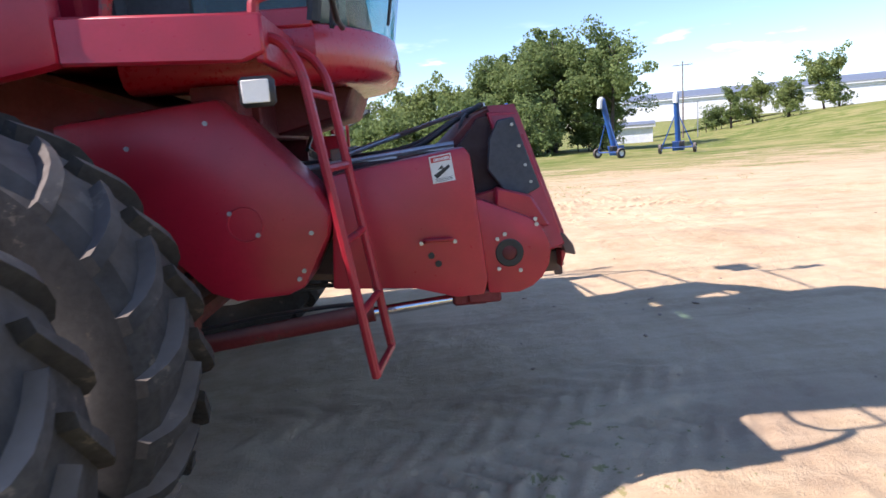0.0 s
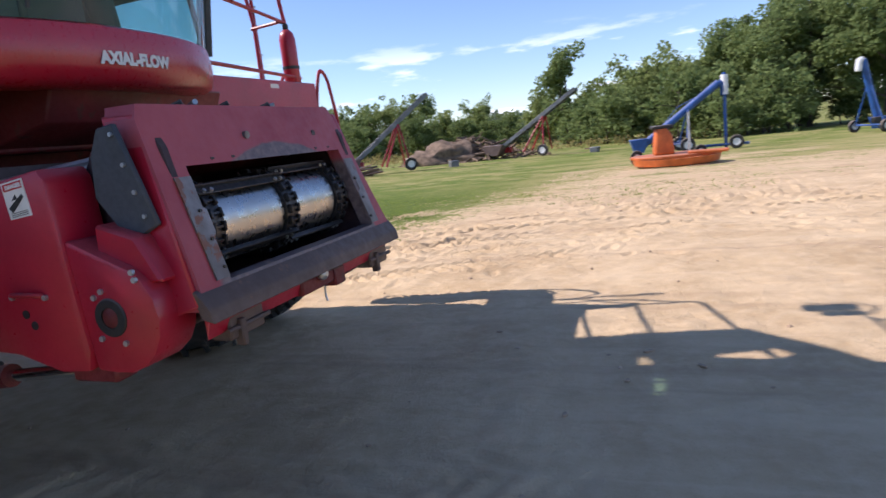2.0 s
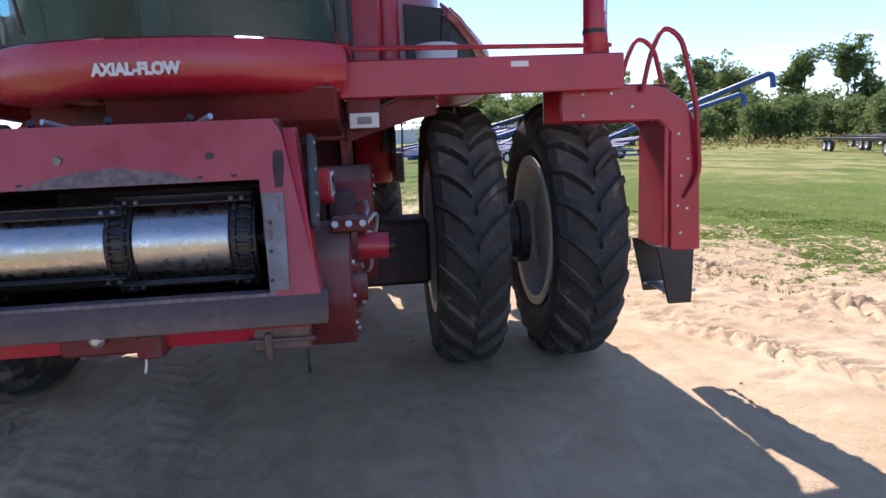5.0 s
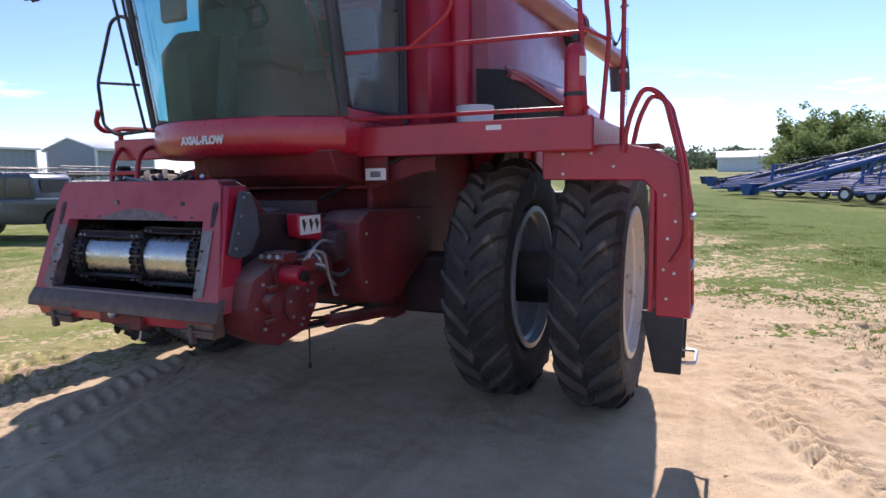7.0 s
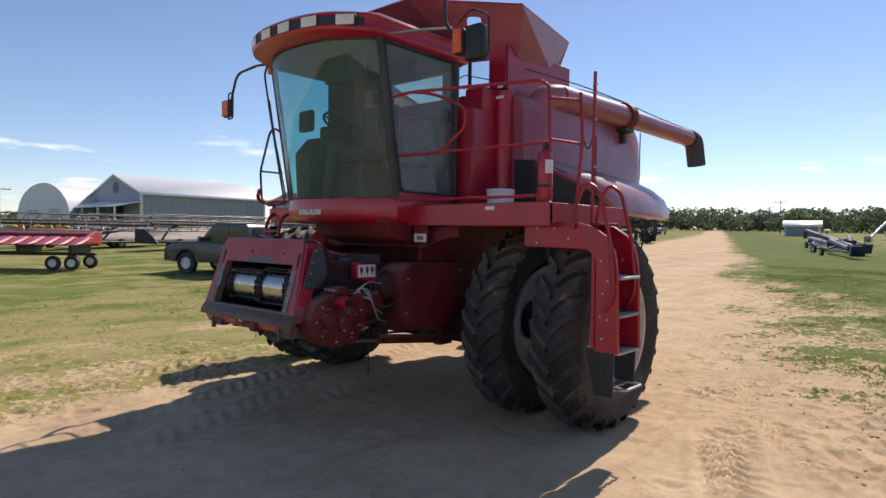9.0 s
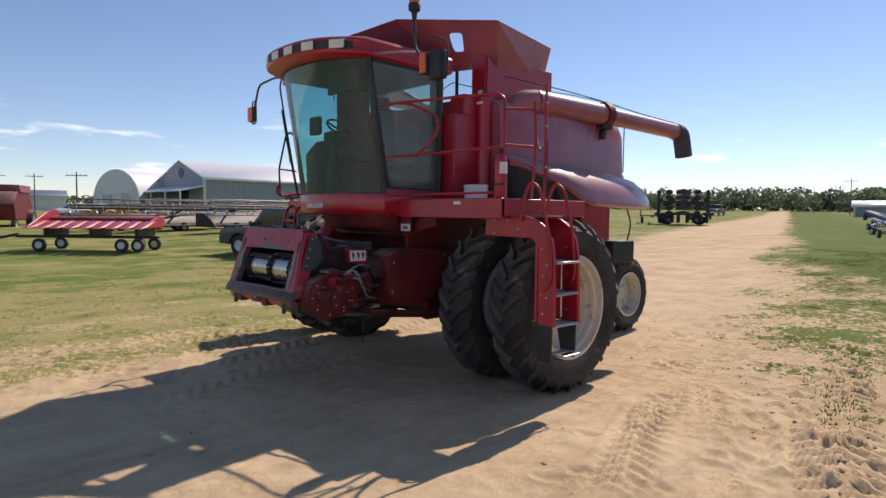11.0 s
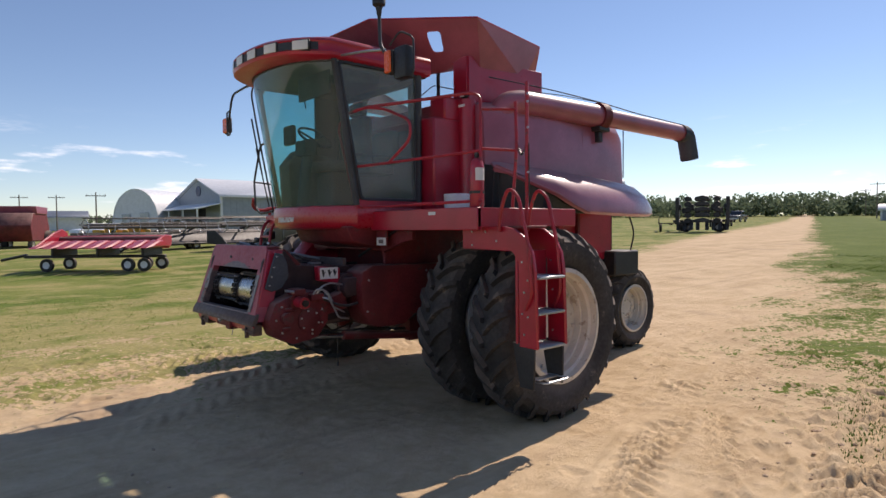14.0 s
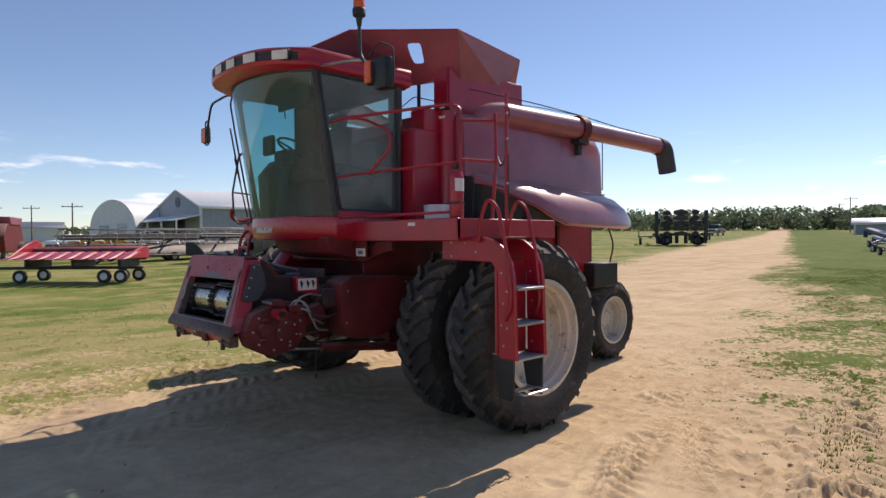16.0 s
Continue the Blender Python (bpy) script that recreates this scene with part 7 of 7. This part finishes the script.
for x, y, turn in ((-30.5, 7.2, 40), (-34.0, 9.6, 52), (-37.5, 5.4, 45), (-42.0, 6.0, 50), (-28.5, 12.8, 38), (-27.6, 8.2, 55), (-24.6, 9.4, 35), (-32.2, 4.9, 62), (-39.5, 8.4, 40)):
    t = thing("folded_implement", stand(x, y, turn), label="dark blue folded frame with bright worn tubes", category="implement", group="row of blue frames")
    for k in range(5):
        part("frame_bar", tube([(-2.6, -0.9 + 0.45 * k, 0.45 + 0.08 * k), (2.6, -0.9 + 0.45 * k, 0.75 + 0.10 * k)], 0.07, sides=6), BLUE_DARK if k % 2 else BLUE, t)
    for x0 in (-2.0, -0.6, 0.8, 2.0):
        part("cross_bar", box(x0 - 0.05, x0 + 0.05, -1.0, 1.0, 0.50, 0.60, 0.01), GREYMETAL if x0 > 0 else BLUE, t)
    part("mast", tube([(0.2, 0, 0.6), (0.3, 0, 1.7)], 0.08), BLUE, t)
    for y0 in (-1.1, 1.1):
        roller(t, 1.2, y0, 0.85)


# ---- vehicles, headers and buildings on the far side ----
def pickup(m, paint, label, cover=True):
    t = thing("pickup_truck", m, label=label, category="pickup truck")
    arch = lambda cx: [(cx + 0.47 * math.cos(q), 0.42 + 0.47 * math.sin(q)) for q in np.linspace(0.05, math.pi - 0.05, 9)]
    side = [(-2.88, 0.58), (-2.90, 1.14), (-1.0, 1.16), (1.05, 1.16), (1.35, 1.15), (2.42, 1.10), (2.66, 1.02), (2.74, 0.86), (2.74, 0.50), (2.3, 0.44)] + arch(1.75) + [(1.2, 0.44), (-1.1, 0.44)] + arch(-1.65) + [(-2.2, 0.50)]
    part("body", prism(side, "y", -0.97, 0.97, 0.03, seg=2), paint, t)
    part("cabin", prism([(-1.0, 1.14), (-0.92, 1.74), (-0.80, 1.86), (0.45, 1.88), (0.62, 1.83), (1.30, 1.14)], "y", -0.84, 0.84, 0.05, seg=2), paint, t)
    for s in (-1, 1):
        part("side_glass", prism([(-0.86, 1.24), (-0.80, 1.72), (-0.18, 1.76), (-0.18, 1.24)], "y", s * 0.852, s * 0.83, 0.0), CAR_GLASS, t)
        part("side_glass", prism([(-0.10, 1.24), (-0.10, 1.76), (0.48, 1.76), (1.00, 1.24)], "y", s * 0.852, s * 0.83, 0.0), CAR_GLASS, t)
        part("door_seam", box(-0.155, -0.145, s * 0.972 - 0.003, s * 0.972 + 0.003, 0.55, 1.14, 0.0), CAR_DARK, t)
        part("door_handle", box(-0.05, 0.12, s * 0.98 - 0.015, s * 0.98 + 0.015, 1.00, 1.04, 0.005), GALV, t)
        part("mirror", box(0.90, 1.06, s * 1.04 - 0.12, s * 1.04 + 0.12, 1.20, 1.38, 0.03), CAR_DARK, t)
        part("tail_lamp", box(-2.93, -2.80, s * 0.92 - 0.06, s * 0.92 + 0.06, 0.84, 1.11, 0.01), DECAL_RED, t, "red tail lamp")
        part("head_lamp", box(2.60, 2.755, s * 0.76 - 0.14, s * 0.76 + 0.14, 0.84, 1.0, 0.02), LAMP_LENS, t)
        part("bed_rail", box(-2.88, -1.02, s * 0.92 - 0.05, s * 0.92 + 0.05, 1.13, 1.18, 0.01), GALV if cover else paint, t)
        for x in (1.75, -1.65):
            roller(t, x, s * 0.86, 1.08, 0 if s > 0 else 180)
    part("windscreen", prism([(0.63, 1.79), (1.25, 1.17), (1.29, 1.17), (0.66, 1.81)], "y", -0.74, 0.74, 0.0), CAR_GLASS, t)
    part("rear_glass", box(-0.985, -0.955, -0.62, 0.62, 1.32, 1.70, 0.0), CAR_GLASS, t)
    part("bed_cover", box(-2.84, -1.03, -0.86, 0.86, 1.12, 1.155, 0.01), CAR_DARK, t)
    part("bumper", box(2.66, 2.84, -0.92, 0.92, 0.46, 0.66, 0.04), GALV, t)
    part("bumper", box(-3.0, -2.86, -0.9, 0.9, 0.50, 0.66, 0.03), GALV, t)
    return t


pickup(stand(-6.2, -15.8, -68), TRUCK_PAINT, "dark slate pickup truck parked on the grass")


def car(m, paint, label):
    t = thing("car", m, label=label, category="car", group="cars in the far lot")
    part("body", prism([(-2.2, 0.35), (-2.25, 0.85), (-1.9, 0.95), (1.0, 0.95), (2.1, 0.80), (2.2, 0.4), (1.9, 0.3), (-1.9, 0.3)], "y", -0.88, 0.88, 0.06, seg=2), paint, t)
    part("cabin", prism([(-1.9, 0.93), (-1.55, 1.45), (0.2, 1.48), (1.05, 0.93)], "y", -0.74, 0.74, 0.08, seg=2), CAR_GLASS, t)
    part("roof", prism([(-1.5, 1.43), (0.2, 1.44), (0.15, 1.50), (-1.45, 1.50)], "y", -0.70, 0.70, 0.02), paint, t)
    for s in (-1, 1):
        for x in (1.35, -1.35):
            roller(t, x, s * 0.80, 0.85, 0 if s > 0 else 180)
    return t


for az, r, turn, paint, lab in ((-103.6, 75, 30, CAR_WHITE, "white car parked in the far lot"), (-102.4, 79, 20, CAR_WHITE, "white estate car parked in the far lot"), (-106.2, 78, 10, CAR_DARK, "black car parked by the white arched shed")):
    x, y, _ = spot(6.2, 6.4, az, r)
    car(stand(x, y, turn), paint, lab)
x, y, _ = spot(6.2, 6.4, -108.3, 76)
pickup(stand(x, y, 175), CAR_WHITE, "white pickup truck parked before the barn")
x, y, _ = spot(6.2, 6.4, -156.6, 116)
pickup(stand(x, y, 10), CAR_DARK, "black pickup truck far along the track")


def corn_header(m):
    """A red row header on a two-axle cart: x along it."""
    t = thing("corn_header", m, label="faded red row-crop header on a low transport cart", category="header")
    L = 2.15
    part("trough", prism([(-0.1, 0.95), (0.75, 0.98), (0.80, 1.35), (0.62, 1.44), (0.30, 1.20), (-0.1, 1.12)], "x", -L, L, 0.03), RED, t)
    part("end_shield", prism([(-1.35, 0.98), (0.8, 0.95), (0.85, 1.55), (0.5, 1.72), (-0.1, 1.55)], "x", -L - 0.10, -L, 0.03), RED, t)
    part("end_shield", prism([(-1.35, 0.98), (0.8, 0.95), (0.85, 1.4), (0.3, 1.45)], "x", L, L + 0.10, 0.03), RED, t)
    for k in range(9):
        x = -L + k * 2 * L / 8
        part("snout", prism([(-1.55, 0.94), (-0.1, 0.95), (-0.05, 1.22), (-0.4, 1.24)], "x", x - 0.20, x + 0.20, 0.06), RED, t, "dusty red pointed snout")
    part("auger", tube([(-L, 0.35, 1.25), (L, 0.35, 1.25)], 0.14, sides=12), RED_DARK, t)
    part("back_sheet", prism([(0.76, 0.86), (0.92, 0.95), (0.98, 1.15), (0.84, 1.38), (0.76, 1.38)], "x", -L, L, 0.03, seg=2), RED, t)
    part("cart_beam", box(-L - 1.3, L + 0.2, -0.08, 0.10, 0.52, 0.64, 0.02), DARKSTEEL, t)
    for x in (-1.8, 0.0, 1.8):
        part("cart_cradle", box(x - 0.06, x + 0.06, -0.8, 0.8, 0.62, 0.95, 0.02), DARKSTEEL, t)
    for x in (L - 0.3, L - 0.95, -L + 0.1):
        for y in (-0.75, 0.75):
            roller(t, x, y, 0.72)
    part("drawbar", tube([(-L - 1.2, 0, 0.66), (-L - 2.2, -0.1, 0.45)], 0.06), DARKSTEEL, t)
    return t


header = corn_header(stand(-1.0, -21.9, 138))
yl = thing("yellow_implement", stand(-5.2, -36.5, 190), label="yellow steel implement frame behind the red header", category="implement")
for k in range(5):
    part("boom", box(-1.6 + k * 0.7, -1.25 + k * 0.7, -0.5, 0.5, 0.5, 1.3 + 0.25 * (k % 2), 0.04), YELLOW, yl)
part("frame", box(-1.8, 1.9, -0.2, 0.2, 0.35, 0.55, 0.02), YELLOW, yl)
for y in (-0.6, 0.6):
    roller(yl, 0.4, y, 0.8)


def reel_header(m, label):
    """A long grain header with a batt reel, on the ground on stands."""
    t = thing("grain_header", m, label=label, category="header", group="row of grain headers")
    L = 4.6
    part("frame", prism([(-0.3, 0.35), (0.9, 0.40), (0.95, 1.15), (0.75, 1.15), (0.55, 0.55), (-0.3, 0.45)], "x", -L, L, 0.02), BLACK, t)
    part("back_sheet", box(-L, L, 0.86, 0.92, 0.45, 1.05, 0.01), BLUE_DARK, t)
    for s in (-1, 1):
        part("end_sheet", prism([(-0.9, 0.30), (0.95, 0.35), (0.95, 1.1), (0.2, 1.15), (-0.5, 0.7)], "x", s * L - 0.04, s * L + 0.04, 0.02), BLACK, t)
    part("reel_tube", tube([(-L + 0.2, -0.1, 1.45), (L - 0.2, -0.1, 1.45)], 0.09), BLACK, t)
    for k in range(5):
        a = k * math.tau / 5 + 0.3
        part("batt", tube([(-L + 0.2, -0.1 + 0.5 * math.cos(a), 1.45 + 0.5 * math.sin(a)), (L - 0.2, -0.1 + 0.5 * math.cos(a), 1.45 + 0.5 * math.sin(a))], 0.035, sides=6), DARKSTEEL, t)
    for k in range(7):
        x = -L + 0.3 + k * (2 * L - 0.6) / 6
        ring = [(x, -0.1 + 0.42 * math.cos(a), 1.45 + 0.42 * math.sin(a)) for a in np.linspace(0, math.tau, 15)]
        part("reel_ring", tube(ring, 0.028, sides=6, caps=False), GREYMETAL, t, "grey reel ring")
    for x in (-2.4, 2.4):
        part("reel_arm", tube([(x, 0.85, 1.2), (x, -0.1, 1.45)], 0.06), BLACK, t)
        for y in (0.0, 0.75):
            roller(t, x, y, 0.8)
    return t


rh = reel_header(stand(-13.0, -31.0, 196), "dark grain header with a pale-ringed pickup reel")
for x, y, turn in ((-22.4, -33.2, 196), (-11.5, -36.0, 196), (-21.5, -38.6, 196), (-10.2, -40.5, 196), (-20.2, -43.2, 196), (-6.5, -33.5, 192)):
    copy_thing(rh, stand(x, y, turn))


def house(name, length, width, eave, ridge, wall, roof, label, category, doors=(), porch=0.0):
    """A gabled metal building: x along the ridge."""
    t = thing(name, label=label, category=category)
    h, w = length / 2, width / 2
    for s in (-1, 1):
        part("side_wall", box(-h, h, s * w - 0.08, s * w + 0.08, 0, eave, 0.01), wall, t)
        part("gable_wall", prism([(-w, 0), (w, 0), (w, eave), (0, ridge), (-w, eave)], "x", s * h - 0.08, s * h + 0.08, 0.01), wall, t)
        part("roof", prism([(0, ridge + 0.05), (s * (w + 0.5), eave - (ridge - eave) * 0.5 / w + 0.05), (s * (w + 0.5), eave - (ridge - eave) * 0.5 / w + 0.22), (0, ridge + 0.22)], "x", -h - 0.5, h + 0.5, 0.01), roof, t)
        part("gutter", box(-h - 0.5, h + 0.5, s * (w + 0.5) - 0.06, s * (w + 0.5) + 0.06, eave - 0.30, eave - 0.12, 0.01), WHITE_METAL, t)
        for x in (-h, h):
            part("corner_trim", box(x - 0.14, x + 0.14, s * w - 0.14, s * w + 0.14, 0, eave - 0.1, 0.01), WHITE_METAL, t)
    for x, y0, wd, ht in doors:
        part("door", box(h + 0.05 if x > 0 else -h - 0.16, h + 0.16 if x > 0 else -h - 0.05, y0 - wd / 2, y0 + wd / 2, 0, ht, 0.01), DARKSTEEL, t)
    n = int(length / 0.9)
    for s in (-1, 1):
        bmr = bmesh.new()
        for k in range(n):
            x = -h + 0.45 + k * length / n
            box(x - 0.03, x + 0.03, s * (w + 0.08), s * (w + 0.11), 0, eave - 0.3, 0.0, bmr)
        part("siding_rib", bmr, wall, t)
    return t


# the barn with its gable towards the yard, its lean-to, and lower barns
barn = house("barn", 19, 13, 5.1, 7.5, SIDING, WHITE_METAL, "large grey-blue metal barn with a pale roof and white trim", "barn", ((1, 0.5, 3.2, 3.4),))
barn.matrix_basis = stand(-36.6, -84.5, 5, 0.3)
part("porch_roof", prism([(-7.0, 3.9), (7.0, 3.9), (7.0, 4.05), (-7.0, 4.05)], "x", 9.6, 13.2, 0.01, shear=lambda x, y, z: (x, y, z - (x - 9.6) * 0.22)), WHITE_METAL, barn)
for y in (-6.6, -2.2, 2.2, 6.6):
    part("porch_post", box(12.8, 13.0, y - 0.1, y + 0.1, 0, 3.3, 0.01), WHITE_METAL, barn)
part("gable_sign", lathe([(0.0, 9.60), (0.75, 9.60), (0.75, 9.66), (0.0, 9.66)], "x", 20, centre=(0, 0, 5.9)), BLUE_DARK, barn, "dark round emblem on the gable")
low = house("barn", 10, 9, 4.6, 6.0, SIDING, WHITE_METAL, "lower grey metal barn beyond the large one", "barn", ((-1, 0, 2.4, 2.6),))
low.matrix_basis = stand(-57, -80, 5)


def arched_shed(m, length, width, height):
    t = thing("arched_shed", m, label="white fabric arched shed with a closed front", category="shed")
    arc = [(width / 2 * math.cos(a) * (1 + 0.04 * math.sin(2 * a) ** 2), height * math.sin(a) ** 0.85) for a in np.linspace(0, math.pi, 19)]
    part("cover", sheet([[(x, y, z) for y, z in arc] for x in np.linspace(-length / 2, length / 2, 7)], 0.05), WHITE_METAL, t)
    for s in (-1, 1):
        part("end_wall", prism(arc, "x", s * (length / 2 - 0.1) - 0.03, s * (length / 2 - 0.1) + 0.03, 0.0), WHITE_METAL, t)
    part("door", box(length / 2 - 0.05, length / 2 + 0.06, -2.2, -0.7, 0, 2.4, 0.01), GREYMETAL, t)
    part("door", box(length / 2 - 0.05, length / 2 + 0.06, 0.8, 2.2, 0, 2.6, 0.01), GREYMETAL, t)
    return t


x, y, _ = spot(6.2, 6.4, -109.0, 108)
arched_shed(stand(x, y, 36), 22, 7.6, 6.0)
link_roof = house("shed", 12, 8, 4.0, 5.2, WHITE_METAL, WHITE_METAL, "white metal shed between the arched shed and the barn", "shed")
x, y, _ = spot(6.2, 6.4, -111.0, 112)
link_roof.matrix_basis = stand(x, y, 75)
for az, r, L, W, e, rd, wall, roof, lab, cam0 in (
        (-168.6, 125, 5, 4, 1.9, 2.5, SIDING, WHITE_METAL, "small pale cabin at the far end of the field", (5.9, 4.0)),
        (178.6, 150, 14, 8, 3.0, 4.2, WHITE_METAL, WHITE_METAL, "low white shed with a pale roof", (5.9, 4.0)),
        (-99.5, 130, 10, 6, 2.4, 3.3, WHITE_METAL, GREYMETAL, "far white outbuilding behind the parked cars", (6.2, 6.4)),
        (58.5, 128, 58, 16, 3.9, 5.2, WHITE_METAL, GREYMETAL, "long low pale warehouse behind the bank", (4.0, -2.7)),
        (109.5, 150, 12, 8, 3.0, 4.4, WHITE_METAL, WHITE_METAL, "white farmhouse among the far trees", (4.0, -2.7))):
    x, y, _ = spot(*cam0, az, r)
    b = house("shed" if L < 40 else "warehouse", L, W, e, rd, wall, roof, lab, "building")
    b.matrix_basis = stand(x, y, az + 90)
x, y, _ = spot(4.0, -2.7, 71.6, 92)
office = house("office", 5.0, 4.0, 2.4, 2.7, WHITE_METAL, GREYMETAL, "small white site office on top of the bank", "building")
office.matrix_basis = stand(x, y, 160)


def utility_pole(m, height, label, arm=2.4):
    t = thing("utility_pole", m, label=label, category="utility pole", group="utility poles")
    part("post", tube([(0, 0, -0.3), (0, 0, height)], 0.11, sides=10, r_end=0.075), WOODPOLE, t)
    if arm:
        part("crossarm", box(-arm / 2, arm / 2, -0.045, 0.045, height - 0.50, height - 0.40, 0.01), WOODPOLE, t)
        for k in (-0.45, -0.2, 0.2, 0.45):
            part("insulator", tube([(k * arm, 0, height - 0.40), (k * arm, 0, height - 0.22)], 0.04, sides=6), WHITE, t)
    return t


for cx, cy, az, r, hgt, lab in ((4.0, -2.7, 67.5, 88, 9.8, "tall wooden utility pole with a crossarm on the bank"), (6.2, 6.4, -102.6, 92, 5.4, "wooden utility pole beside the far lot"), (6.2, 6.4, -99.8, 120, 6.0, "wooden utility pole beside the far lot"),
                            (6.2, 6.4, -97.4, 120, 6.0, "wooden utility pole beside the far lot"), (6.2, 6.4, -166.1, 150, 7.2, "far wooden utility pole along the track"), (6.2, 6.4, -165.4, 190, 7.0, "far wooden utility pole along the track")):
    x, y, _ = spot(cx, cy, az, r)
    utility_pole(stand(x, y, az + 80), hgt, lab)
x, y, _ = spot(4.0, -2.7, 66.4, 80)
lampost = thing("street_lamp", stand(x, y, 150), label="thin grey yard lamp on the bank", category="street lamp")
part("post", tube([(0, 0, 0), (0, 0, 4.2)], 0.06), GREYMETAL, lampost)
part("lamp_head", box(-0.1, 0.5, -0.08, 0.08, 4.15, 4.28, 0.02), GREYMETAL, lampost)

# the other red combine, far off
x, y, _ = spot(6.2, 6.4, -98.0, 56)
other = thing("combine_harvester", stand(x, y, 250, 0.45), label="older dark red combine standing far off on the grass", category="combine harvester")
part("body", prism([(-3.0, 0.9), (2.2, 0.8), (2.4, 1.9), (1.6, 2.9), (-2.6, 2.9), (-3.4, 2.0)], "y", -1.2, 1.2, 0.06), RED_DARK, other)
part("grain_tank", prism([(-1.9, 2.85), (1.3, 2.85), (1.5, 3.4), (-2.1, 3.4)], "y", -1.3, 1.3, 0.04), RED_FADED, other)
part("cab", prism([(1.4, 1.9), (2.6, 1.9), (2.8, 3.2), (1.5, 3.3)], "y", -0.8, 0.8, 0.05), CAR_GLASS, other)
part("unloading_auger", tube([(0.8, 1.3, 3.05), (-0.5, 4.6, 3.05), (-0.6, 4.9, 2.75)], 0.16, sides=12), RED_DARK, other)
for xx, yy, k in ((1.2, 1.35, 2.2), (1.2, -1.35, 2.2), (-2.4, 1.0, 1.4), (-2.4, -1.0, 1.4)):
    roller(other, xx, yy, k, 0 if yy > 0 else 180)

# folded planter and trailers along the track
pl = thing("folded_planter", stand(-51.0, -21.5, 115) @ Matrix.Diagonal((1.6, 1.5, 1.2, 1)), label="tall folded black and green planter beside the track", category="planter")
part("toolbar", box(-1.6, 1.6, -0.12, 0.12, 0.75, 0.95, 0.02), DARKSTEEL, pl)
for s in (-1, 1):
    part("wing", box(s * 1.35 - 0.1, s * 1.35 + 0.1, -0.6, 0.6, 0.6, 2.7, 0.02), DARKSTEEL, pl)
    for k in range(5):
        z = 0.75 + 0.42 * k
        unit = part("row_unit", prism([(-0.42, z), (0.42, z + 0.03), (0.36, z + 0.24), (0.05, z + 0.36), (-0.36, z + 0.25)], "y", s * 1.12 - 0.2, s * 1.12 + 0.2, 0.03), BLACK, pl)
        part("gauge_wheel", lathe([(0.06, -0.04), (0.19, -0.04), (0.21, 0.0), (0.19, 0.04), (0.06, 0.04)], "y", 14, centre=(s * 0.78, -0.32, z + 0.14)), DARKSTEEL, unit)
    for k in range(4):
        part("row_unit", prism([(-0.35, 0.15), (0.35, 0.15), (0.28, 0.8), (0.0, 1.0), (-0.28, 0.8)], "x", s * (0.25 + 0.35 * k) - 0.10, s * (0.25 + 0.35 * k) + 0.10, 0.03), DARKSTEEL, pl)
        part("seed_box", box(s * (0.25 + 0.35 * k) - 0.15, s * (0.25 + 0.35 * k) + 0.15, -0.3, 0.3, 1.45 + 0.25 * (k % 2), 1.9 + 0.25 * (k % 2), 0.04), BLACK, pl)
    roller(pl, s * 0.9, 0.2, 1.0)
part("warning_sign", prism([(-0.3, 1.75), (0.3, 1.75), (0.0, 2.25)], "x", -0.6, -0.57, 0.0), ORANGE, pl, "orange slow-vehicle triangle")
for az, r, turn in ((-155.4, 84, 20), (-151.5, 66, 30)):
    x, y, _ = spot(6.2, 6.4, az, r)
    header_trailer(stand(x, y, turn), 7.0, "dark header trailer parked far along the track")
x, y, _ = spot(5.9, 4.0, -173.2, 85)
grain_auger(stand(x, y, 175), 9.0, 15, GREYMETAL, 0.14, "small grey auger far off beside the track")
x, y, _ = spot(6.2, 6.4, -170.2, 60)
grain_auger(stand(x, y, 190), 6.5, 6, BLUE_DARK, 0.16, "dark blue auger lying low on the grass", False, "row of blue augers")
for az, r, turn, ln, rise in ((-170.1, 43, 200, 7.5, 5), (-170.7, 48, 215, 8.0, 9), (-169.1, 58, 205, 7.0, 4), (-170.0, 66, 215, 8.0, 8)):
    x, y, _ = spot(6.2, 6.4, az, r)
    grain_auger(stand(x, y, turn), ln, rise, BLUE if r > 50 else BLUE_DARK, 0.16, "blue grain auger lowered beside the track", False, "row of blue augers")
for ob in (small_tyre, small_rim):
    bpy.data.objects.remove(ob)
